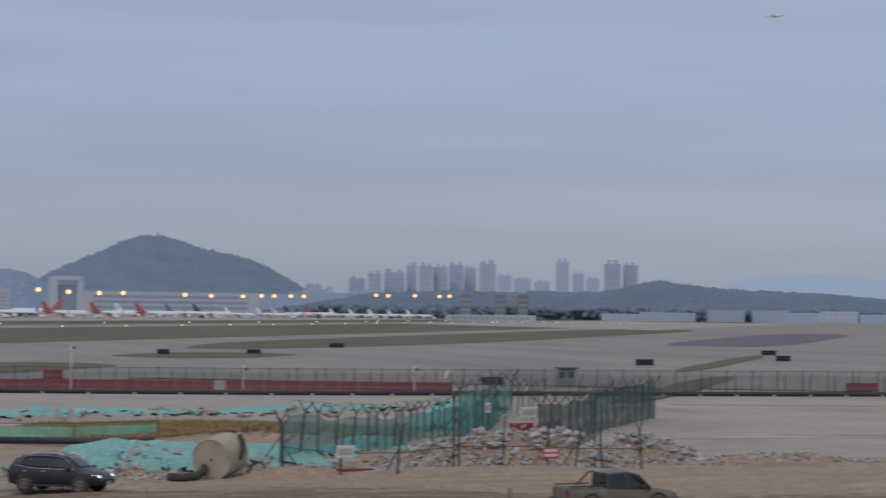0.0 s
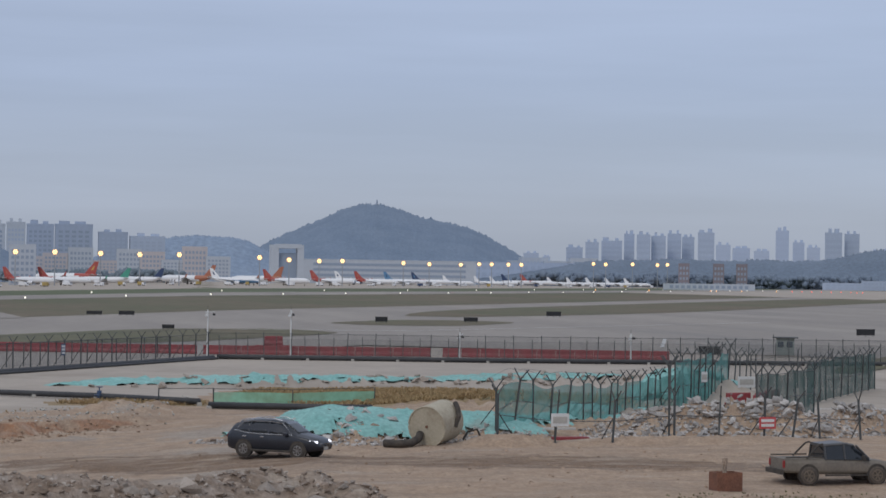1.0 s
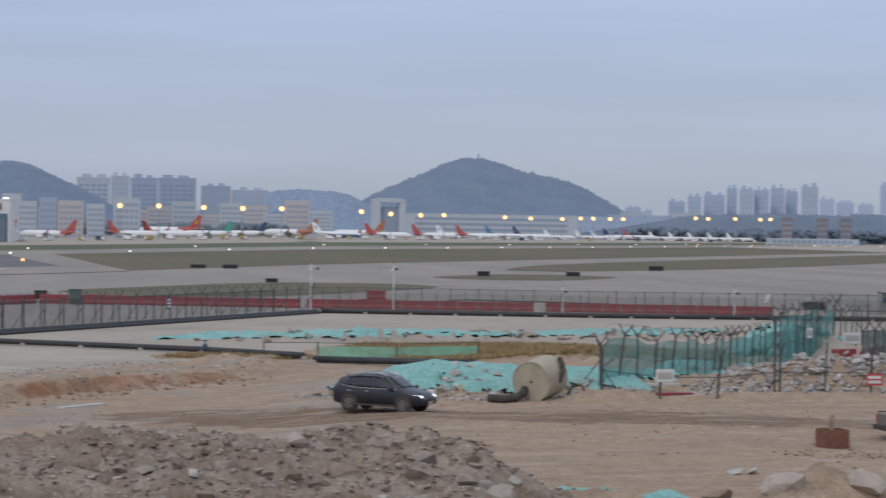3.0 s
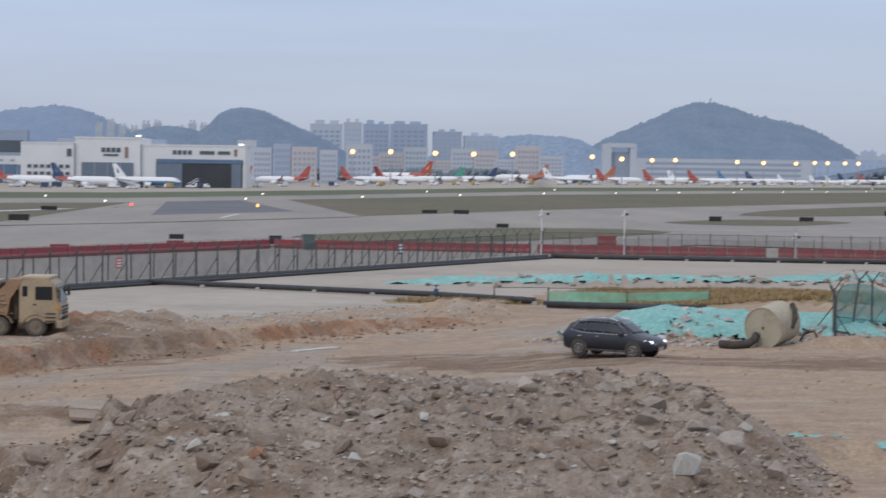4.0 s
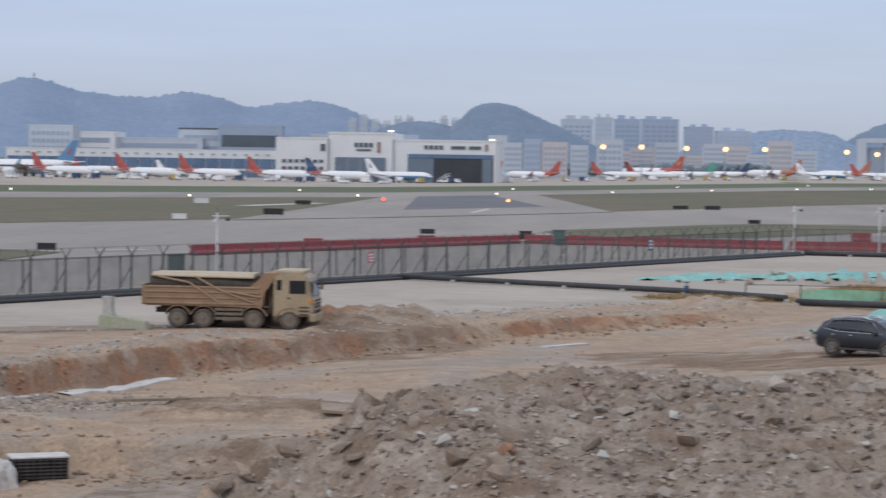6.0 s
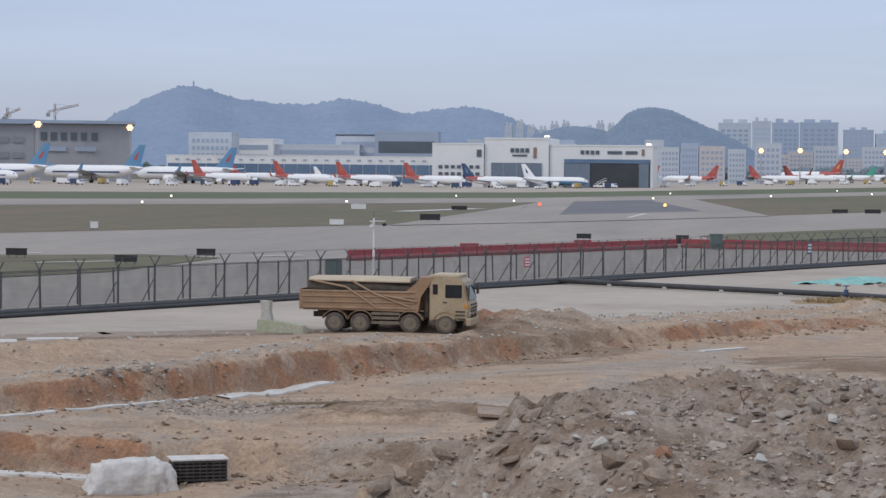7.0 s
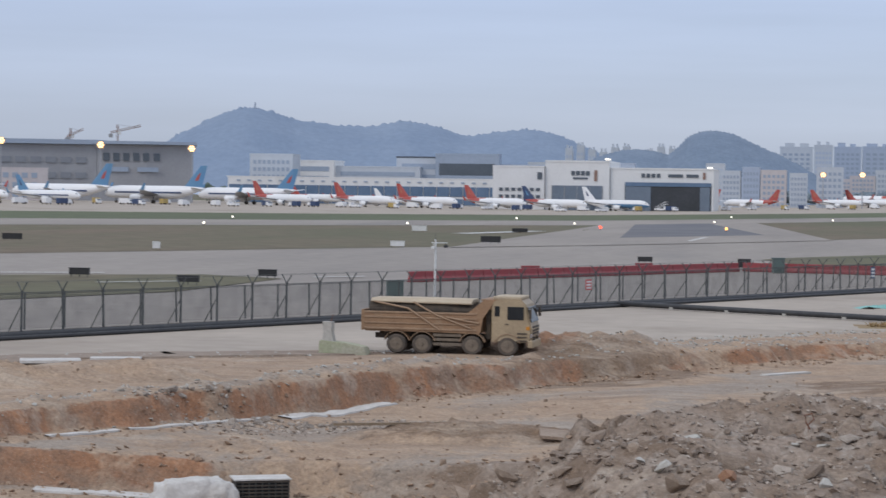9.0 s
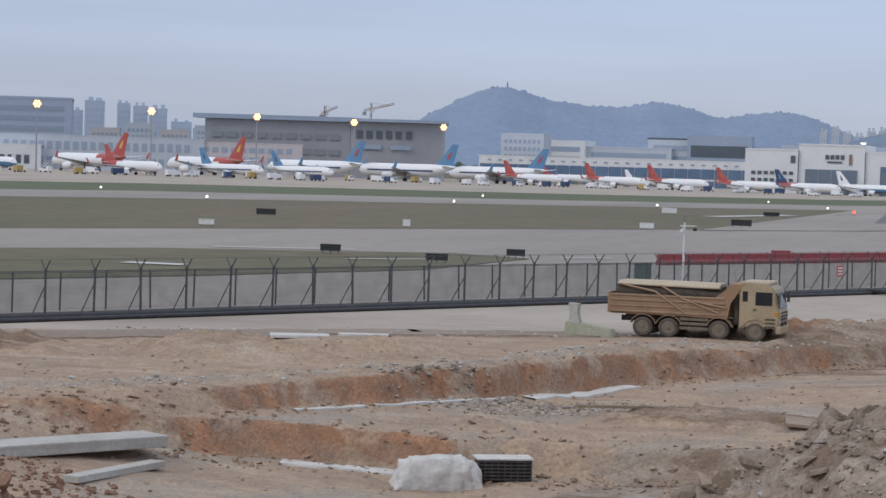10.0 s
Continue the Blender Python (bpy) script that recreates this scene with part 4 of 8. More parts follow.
M["hut_paint"] = material("hut_paint", (0.24, 0.27, 0.25), 0.6, (0.2, 0.225, 0.21), 0.8, 0.1)
hut = thing("guard_hut", "pale green steel guard hut with overhanging flat roof", "hut", Matrix.Translation((88.5, 241, ground_at(88.5, 241))) @ Matrix.Rotation(-0.35, 4, "Z") @ Matrix.Diagonal((0.9, 0.9, 0.84, 1)))
bm = bmesh.new()
box(bm, (2.3, 2.0, 2.3), (0, 0, 1.2), bevel=0.03)
part("wall", bm, M["hut_paint"], hut)
bm = bmesh.new()
box(bm, (3.3, 2.8, 0.16), (0, 0, 2.45), bevel=0.03)
part("roof", bm, M["galvanised"], hut)
M["window_glass"] = material("window_glass", (0.06, 0.08, 0.10), 0.15, (0.09, 0.11, 0.13), 0.5, 0.1)
for k in (-0.6, 0.55):
    bm = bmesh.new()
    box(bm, (0.75, 0.05, 0.8), (k, -1.01, 1.5), bevel=0.01)
    part("window", bm, M["window_glass"], hut)
bm = bmesh.new()
tube(bm, [(-1.5, -1.2, 0), (-1.5, -1.2, 2.9)], 0.04, 6)
part("post", bm, M["galvanised"], hut)


# ---- dust netting draped over spoil heaps ----
def drape(name, label, cx, cy, rx, ry, turn, seed, lift=0.14, folds=0.16, res=0.3, mat="teal_net", category="netting"):
    """A loose sheet laid over the land, with folds and a ragged outline."""
    rnd = np.random.RandomState(seed)
    nx, ny = int(2 * rx / res), int(2 * ry / res)
    a = radians(turn)
    gx, gy = np.meshgrid(np.linspace(-1, 1, nx), np.linspace(-1, 1, ny))
    lx, ly = gx * rx, gy * ry
    X, Y = cx + lx * math.cos(a) - ly * math.sin(a), cy + lx * math.sin(a) + ly * math.cos(a)
    ang = np.arctan2(gy, gx)
    rad = np.hypot(gx, gy)
    edge = 0.84 + 0.10 * np.sin(3 * ang + seed) + 0.07 * np.sin(7 * ang + 2 * seed) + 0.05 * np.sin(13 * ang + 3 * seed)
    hump = 0.15 * np.clip(1 - (rad / 0.9) ** 2, 0, 1)
    base = land(X, Y)
    for k in range(4):
        q = np.pad(base, 1, mode="edge")
        base = sum(q[1 + a1:1 + a1 + ny, 1 + b1:1 + b1 + nx] for a1 in (-1, 0, 1) for b1 in (-1, 0, 1)) / 9
    Z = base + lift + hump + 0.6 * folds * wave(X, Y, 2.4, seed + 50) + 0.3 * folds * wave(X, Y, 0.9, seed + 51) - 0.25 * step((rad / edge - 0.8) / 0.2)
    Z = np.maximum(Z, land(X, Y) + 0.02 - 0.3 * step((rad / edge - 0.93) / 0.1))
    bm = bmesh.new()
    vs = {}
    keep = rad < edge
    for j in range(ny):
        for i in range(nx):
            if keep[j, i]:
                vs[i, j] = bm.verts.new((X[j, i], Y[j, i], Z[j, i]))
    for (i, j), v in vs.items():
        q = [vs.get(k) for k in ((i, j), (i + 1, j), (i + 1, j + 1), (i, j + 1))]
        if all(q):
            bm.faces.new(q)
    ob = part(name, bm, M[mat], smooth=True)
    return tagged(ob, label, category, "dust netting")


drape("dust_net", "teal dust netting draped over a spoil heap", 15.6, 112.5, 3.4, 4.2, 10, 1, 0.3, 0.2)
drape("dust_net", "teal dust netting spread over rubble beside the drum", 19.6, 112.0, 4.4, 4.8, -10, 2, 0.2, 0.22)
drape("dust_net", "crumpled teal dust netting behind the drum", 24.2, 113.0, 4.2, 5.0, 0, 3, 0.16, 0.22)
drape("dust_net", "teal dust netting trailing over low spoil", 22.0, 121.0, 7.0, 4.5, 12, 4, 0.12, 0.18)
drape("dust_net", "teal dust netting torn at its edge", 12.8, 114.0, 2.2, 3.0, 20, 5, 0.12, 0.16)
for i, (x, y, r) in enumerate(((8, 163.5, 7), (17, 164.5, 8), (27, 166.5, 8), (36, 168, 8.5), (45, 170, 8), (53, 172.5, 7), (33, 167, 7), (22, 165.5, 7))):
    drape("dust_net", "long teal dust netting over a bank of rubble", x, y, r, 2.3 + 0.3 * (i % 3), 9, 10 + i, 0.1, 0.16, res=0.4)
drape("dust_net", "teal dust netting on the compound floor", 50.0, 155.5, 5.5, 4.6, 40, 30, 0.35, 0.35)
drape("dust_net", "teal dust netting bundled behind the posts", 46.0, 148.5, 4.0, 3.4, 40, 31, 0.35, 0.4)
drape("dust_net", "scrap of teal netting half buried at the heap", 14.0, 65.5, 1.9, 1.0, -5, 33, 0.05, 0.12, res=0.15)
drape("dust_net", "scrap of teal netting lying in rubble", 16.8, 64.2, 1.6, 0.8, 15, 34, 0.05, 0.12, res=0.15)
drape("dust_net", "scrap of teal netting on a low heap by the road", 63.5, 112.5, 2.2, 1.2, 5, 35, 0.1, 0.12, res=0.2)
for i, (x, y, rx, ry) in enumerate(((30.5, 114.5, 3.5, 3.0), (34.5, 122.0, 4.0, 3.5), (38.5, 130.0, 4.5, 3.0))):
    drape("dust_net", "teal dust netting over rubble inside the compound fence", x - 2.2, y + 2.0, rx, ry, 40, 40 + i, 0.2, 0.25)

# ---- drum with its hose ----
drum = thing("drum", "large cream steel drum lying on its side among netting", "drum", Matrix.Translation((21.0, 106.8, ground_at(21.0, 106.8) + 0.98)) @ Matrix.Rotation(radians(-38), 4, "Z") @ Matrix.Rotation(radians(7), 4, "X"))
bm = bmesh.new()
tube(bm, [(0, -1.0, 0), (0, -0.96, 0), (0, 0.96, 0), (0, 1.0, 0)], [0.98, 1.02, 1.02, 0.98], 40)
part("shell", bm, M["cream_drum"], drum, smooth=False)
for y in (-1.0, 1.0):
    bm = bmesh.new()
    tube(bm, [(1.0 * math.cos(a), y, 1.0 * math.sin(a)) for a in (i * math.pi / 20 for i in range(41))], 0.045, 6)
    part("rim", bm, M["cream_drum"], drum)
bm = bmesh.new()
tube(bm, [(0, -1.04, 0), (0, -1.0, 0)], 0.07, 10)
part("bung", bm, M["rust"], drum)
bm = bmesh.new()
tube(bm, [(1.0, 0.1, -0.15), (1.14, 0.3, 0.35), (0.98, 0.55, 0.72), (0.72, 0.8, 0.92)], 0.13, 8)
part("strap_hose", bm, M["rubber"], drum, "black rubber hose bent over the shell")
hose = thing("hose", "fat black rubber hose lying beside the drum", "hose")
bm = bmesh.new()
tube(bm, [(x, y, ground_at(x, y) + h) for x, y, h in ((18.2, 105.6, 0.22), (18.8, 105.2, 0.2), (19.5, 105.3, 0.22), (19.95, 105.9, 0.35), (20.1, 106.2, 0.55))], 0.2, 10)
part("hose_body", bm, M["rubber"], hose, smooth=True)
scrap = thing("scrap_metal", "twisted dark scrap iron beside the drum", "scrap", Matrix.Translation((23.0, 107.5, ground_at(23, 107.5))))
bm = bmesh.new()
tube(bm, [(-0.5, 0, 0.05), (-0.2, 0.1, 0.5), (0.25, 0, 0.62), (0.5, -0.1, 0.1)], 0.06, 6)
part("bent_bar", bm, M["rubber"], scrap)
bm = bmesh.new()
box(bm, (0.7, 0.3, 0.12), (0.0, -0.2, 0.08), Matrix.Rotation(0.3, 4, "Z"), bevel=0.02)
part("plate", bm, M["dark_pipe"], scrap)


# ---- vehicles ----
M["truck_tan"] = material("truck_tan", (0.39, 0.262, 0.165), 0.6, (0.30, 0.2, 0.125), 1.2, 0.12, spots=(0.30, 0.2, 0.12), spot_scale=0.9)
M["truck_bed"] = material("truck_bed", (0.34, 0.21, 0.12), 0.75, (0.27, 0.165, 0.095), 1.2, 0.15, spots=(0.36, 0.26, 0.17), spot_scale=0.8)
M["cab_cream"] = material("cab_cream", (0.42, 0.325, 0.205), 0.5, (0.34, 0.26, 0.165), 1.0, 0.1)
M["tarp"] = material("tarp", (0.52, 0.43, 0.31), 0.85, (0.44, 0.36, 0.26), 1.0, 0.1)
M["chassis"] = material("chassis", (0.055, 0.046, 0.038), 0.85, (0.11, 0.085, 0.06), 2.0, 0.2)
M["dusty_tyre"] = material("dusty_tyre", (0.13, 0.105, 0.085), 0.95, (0.07, 0.06, 0.05), 3.0, 0.2)
M["dusty_rim"] = material("dusty_rim", (0.22, 0.175, 0.13), 0.8, (0.15, 0.12, 0.09), 3.0, 0.2)
M["car_dark"] = material("car_dark", (0.022, 0.025, 0.034), 0.28, (0.03, 0.033, 0.042), 1.0, 0.08)
M["car_glass"] = material("car_glass", (0.02, 0.024, 0.028), 0.08, (0.03, 0.035, 0.04), 1.0, 0.05)
M["chrome"] = material("chrome", (0.6, 0.6, 0.6), 0.25, (0.5, 0.5, 0.5), 2.0, 0.05, metal=0.9)
M["alloy"] = material("alloy", (0.3, 0.29, 0.28), 0.4, (0.22, 0.2, 0.19), 4.0, 0.1, metal=0.5)
M["head_lamp"] = material("head_lamp", (0.9, 0.92, 1.0), 0.2, (0.85, 0.87, 0.95), 2.0, 0.02, emit=1.6)
M["dusty_grey"] = material("dusty_grey", (0.15, 0.13, 0.105), 0.6, (0.20, 0.17, 0.135), 0.9, 0.15)
M["grey_roof"] = material("grey_roof", (0.055, 0.056, 0.058), 0.4, (0.09, 0.085, 0.08), 1.0, 0.1)
M["tail_lamp"] = material("tail_lamp", (0.3, 0.02, 0.02), 0.3, (0.25, 0.02, 0.02), 2.0, 0.02)
M["amber"] = material("amber", (0.6, 0.25, 0.03), 0.4, (0.5, 0.2, 0.03), 2.0, 0.05)


def wheel(parent, x, y, z, r, w, tyre, rim, spokes=0):
    o = new("wheel")
    o.parent = parent
    o.location = (x, y, z)
    o.empty_display_size = 0.1
    s = 1 if y > 0 else -1
    bm = bmesh.new()
    tube(bm, [(0, -w / 2, 0), (0, -w * 0.36, 0), (0, w * 0.36, 0), (0, w / 2, 0)], [r * 0.9, r, r, r * 0.9], 28)
    part("tyre", bm, tyre, o)
    bm = bmesh.new()
    if spokes:
        ring = [(r * 0.6 * math.cos(a), s * w * 0.51, r * 0.6 * math.sin(a)) for a in (k * math.pi / 14 for k in range(29))]
        tube(bm, ring, r * 0.05, 6)
    else:
        tube(bm, [(0, s * w * 0.44, 0), (0, s * w * 0.51, 0), (0, s * w * 0.53, 0)], [r * 0.64, r * 0.64, r * 0.56], 24)
    tube(bm, [(0, s * w * 0.5, 0), (0, s * w * 0.62, 0)], [r * 0.2, r * 0.15], 12)
    for k in range(spokes):
        a = 2 * math.pi * k / spokes
        box(bm, (r * 0.48, 0.03, r * 0.12), (r * 0.36 * math.cos(a), s * w * 0.53, r * 0.36 * math.sin(a)), Matrix.Rotation(-a, 4, "Y"))
    part("rim", bm, rim, o)
    return o


def side_profile(bm, rows, mat=0, smooth_sides=None):
    """A body from cross sections: x, half width low and high, z low, belt, top."""
    rings = []
    for x, wl, wh, z0, zb, z1 in rows:
        ring = [(-wl, z0), (-wl * 1.02, zb * 0.5 + z0 * 0.5), (-wl, zb), (-wh, z1), (wh, z1), (wl, zb), (wl * 1.02, zb * 0.5 + z0 * 0.5), (wl, z0)]
        rings.append([bm.verts.new((x, y, z)) for y, z in ring])
    for a, b in zip(rings, rings[1:]):
        for k in range(8):
            bm.faces.new((a[k], a[(k + 1) % 8], b[(k + 1) % 8], b[k])).material_index = mat
    bm.faces.new(rings[0]).material_index = mat
    bm.faces.new(rings[-1][::-1]).material_index = mat
    bmesh.ops.recalc_face_normals(bm, faces=bm.faces)


def dump_truck(m):
    """Eight-wheeled tipper; x points forward, the origin lies on the ground under the rear axle."""
    t = thing("dump_truck", "dusty tan eight-wheeled dump truck with a covered load", "truck", m)
    bm = bmesh.new()
    for y in (-0.45, 0.45):
        box(bm, (8.4, 0.12, 0.3), (2.9, y, 0.92))
    for x in (0, 1.35, 3.95, 5.8):
        tube(bm, [(x, -1.0, 0.52), (x, 1.0, 0.52)], 0.11, 8)
    part("chassis", bm, M["chassis"], t)
    for x in (0, 1.35, 3.95, 5.8):
        for y in (-1.0, 1.0):
            wheel(t, x, y, 0.53, 0.53, 0.42 if x > 2 else 0.55, M["dusty_tyre"], M["dusty_rim"])
    # tipping body with ribs, sloping front shield and tailgate
    body = bmesh.new()
    for y in (-1.2, 1.2):
        extrude = [(-1.75, 1.3), (4.35, 1.15), (4.5, 2.0), (5.15, 3.05), (4.55, 3.05), (3.7, 2.28), (-1.75, 2.28)]
        a = [body.verts.new((x, y, z)) for x, z in extrude]
        b = [body.verts.new((x, y * 0.95, z)) for x, z in extrude]
        body.faces.new(a if y < 0 else a[::-1])
        body.faces.new(b[::-1] if y < 0 else b)
        for k in range(len(a)):
            body.faces.new((a[k], b[k], b[(k + 1) % len(a)], a[(k + 1) % len(a)]))
    box(body, (6.0, 2.3, 0.12), (1.3, 0, 1.25))
    box(body, (0.1, 2.36, 0.9), (4.35, 0, 1.75))
    box(body, (0.9, 2.36, 0.06), (4.85, 0, 3.05))
    bmesh.ops.recalc_face_normals(body, faces=body.faces)
    bed = part("tipping_body", body, M["truck_bed"], t)
    for y in (-1.22, 1.22):
        for z, h in ((1.36, 0.1), (1.98, 0.08), (2.26, 0.1), (1.66, 0.06)):
            bm = bmesh.new()
            box(bm, (5.9, 0.07, h), (1.25, y, z), bevel=0.015)
            part("side_rib", bm, M["truck_tan"], bed)
        for x0, z0, x1, z1 in ((-1.2, 2.85, 0.6, 2.5), (0.6, 2.5, 2.3, 1.3), (0.9, 2.85, 2.1, 2.15), (2.1, 2.15, 3.9, 1.45), (2.6, 2.05, 4.3, 1.75)):
            bm = bmesh.new()
            tube(bm, [(x0, y * 1.03, z0), (x1, y * 1.03, z1)], 0.055, 6)
            part("cover_arm", bm, M["truck_tan"], bed)
    bm = bmesh.new()
    box(bm, (0.14, 2.42, 1.15), (-1.82, 0, 1.8), bevel=0.03)
    for y in (-0.8, 0, 0.8):
        box(bm, (0.1, 0.14, 1.1), (-1.9, y, 1.8))
    part("tailgate", bm, M["truck_bed"], bed)
    bm = bmesh.new()
    side_profile(bm, [(-1.5, 1.05, 0.7, 2.3, 2.55, 2.95), (0.5, 1.08, 0.75, 2.3, 2.6, 3.0), (2.5, 1.08, 0.75, 2.3, 2.58, 2.98), (3.9, 1.0, 0.6, 2.3, 2.5, 2.85)])
    part("dark_load", bm, M["chassis"], bed, "dark earth load under the cover")
    bm = bmesh.new()
    side_profile(bm, [(-1.4, 1.12, 0.8, 2.82, 2.9, 3.02), (0.8, 1.14, 0.8, 2.78, 2.88, 3.04), (3.9, 1.12, 0.75, 2.76, 2.86, 3.02)])
    part("load_cover", bm, M["tarp"], bed, "pale tarpaulin roll-over cover")
    # cab
    cab = bmesh.new()
    extrude_profile(cab, [(4.95, 0.75), (6.95, 0.75), (7.05, 1.5), (6.98, 1.75), (6.72, 2.85), (6.45, 3.1), (5.15, 3.12), (4.95, 2.9)], 2.4)
    bmesh.ops.bevel(cab, geom=[e for e in cab.edges if abs(e.verts[0].co.y - e.verts[1].co.y) < 0.01], offset=0.07, segments=2, affect="EDGES")
    cabin = part("cab", cab, M["cab_cream"], t)
    bm = bmesh.new()
    box(bm, (1.5, 2.2, 0.18), (5.75, 0, 3.18), bevel=0.07)
    part("sun_roof", bm, M["tarp"], cabin, "pale raised roof fairing")
    for y in (-1.21, 1.21):
        for cx, cz, w, h in ((6.2, 2.35, 0.85, 0.72), (5.25, 2.45, 0.26, 0.55)):
            bm = bmesh.new()
            box(bm, (w, 0.03, h), (cx, y, cz), bevel=0.012)
            part("side_window", bm, M["car_glass"], cabin)
        bm = bmesh.new()
        box(bm, (0.18, 0.06, 0.05), (5.75, y * 1.01, 1.75))
        part("door_handle", bm, M["chassis"], cabin)
        bm = bmesh.new()
        tube(bm, [(6.85, y * 0.98, 2.6), (7.05, y * 1.15, 2.7), (7.0, y * 1.15, 2.2)], 0.03, 5)
        box(bm, (0.12, 0.22, 0.5), (7.0, y * 1.16, 2.35), bevel=0.03)
        part("mirror", bm, M["chassis"], cabin)
        bm = bmesh.new()
        box(bm, (0.1, 0.35, 0.22), (7.0, y * 0.8, 1.12), bevel=0.03)
        part("headlight", bm, M["chrome"], cabin)
        bm = bmesh.new()
        box(bm, (0.2, 0.04, 0.2), (6.85, y * 1.0, 1.55), bevel=0.01)
        part("indicator", bm, M["amber"], cabin)
        for k in range(3):
            bm = bmesh.new()
            box(bm, (0.5, 0.12, 0.08), (6.55, y * 0.98, 0.85 + 0.2 * k), bevel=0.01)
            part("step", bm, M["chassis"], cabin)
    bm = bmesh.new()
    box(bm, (0.04, 2.1, 0.85), (6.9, 0, 2.28), Matrix.Rotation(radians(-13), 4, "Y"), bevel=0.01)
    part("windscreen", bm, M["car_glass"], cabin)
    for z in (1.25, 1.42, 1.6):
        bm = bmesh.new()
        box(bm, (0.05, 1.7, 0.1), (7.04, 0, z), bevel=0.01)
        part("grille_bar", bm, M["chassis"], cabin)
    bm = bmesh.new()
    box(bm, (0.28, 2.44, 0.42), (6.98, 0, 0.68), bevel=0.06)
    part("bumper", bm, M["cab_cream"], cabin)
    # tanks, guards and exhaust behind the cab
    for y in (-1.0, 1.0):
        for k in range(3):
            bm = bmesh.new()
            box(bm, (1.5, 0.08, 0.16), (2.65, y * 1.1, 0.55 + 0.25 * k), bevel=0.01)
            part("side_guard", bm, M["dusty_rim"], t)
        for x in (0, 1.35, 3.95, 5.8):
            bm = bmesh.new()
            pts = [(x + 0.68 * math.cos(a), y, 0.55 + 0.66 * math.sin(a)) for a in (radians(15 + 15 * i) for i in range(11))]
            for p, q in zip(pts, pts[1:]):
                mid = (Vector(p) + Vector(q)) / 2
                d = Vector(q) - Vector(p)
                box(bm, (d.length * 1.05, 0.5, 0.03), mid, Matrix.Rotation(-math.atan2(d.z, d.x), 4, "Y"))
            part("mudguard", bm, M["truck_tan"], t)
        bm = bmesh.new()
        tube(bm, [(4.75, y * 0.7, 0.9), (4.75, y * 0.7, 2.5)], 0.16, 10)
        part("air_filter", bm, M["chassis"], t)
    return t


dump_truck(pose(-20.9, 108.9, ground_at(-19, 108) + 0.02, 0, 0, -2.5) @ Matrix.Diagonal((0.98, 0.98, 0.91, 1)))


def car_shell(parent, rows, glass_rows, mat, width):
    bm = bmesh.new()
    side_profile(bm, rows)
    bmesh.ops.bevel(bm, geom=[e for e in bm.edges if abs(e.verts[0].co.x - e.verts[1].co.x) > 0.02], offset=0.05, segments=2, affect="EDGES")
    return part("body", bm, mat, parent, smooth=False)


# places along the car: sill, belt and roof heights, half widths at belt and roof
SUV_ROWS = ((-2.33, 0.5, 0.92, 0.98, 0.68, 0.62), (-2.26, 0.36, 1.0, 1.12, 0.83, 0.72), (-2.02, 0.3, 1.06, 1.42, 0.9, 0.66), (-1.6, 0.28, 1.07, 1.6, 0.925, 0.64), (-0.9, 0.27, 1.05, 1.68, 0.93, 0.64), (0.0, 0.27, 1.03, 1.69, 0.93, 0.64), (0.5, 0.27, 1.02, 1.6, 0.93, 0.63), (1.0, 0.28, 1.01, 1.27, 0.925, 0.68), (1.3, 0.28, 0.99, 1.06, 0.92, 0.74), (1.8, 0.3, 0.91, 0.97, 0.9, 0.68), (2.15, 0.34, 0.78, 0.86, 0.82, 0.58), (2.33, 0.4, 0.62, 0.7, 0.68, 0.46))


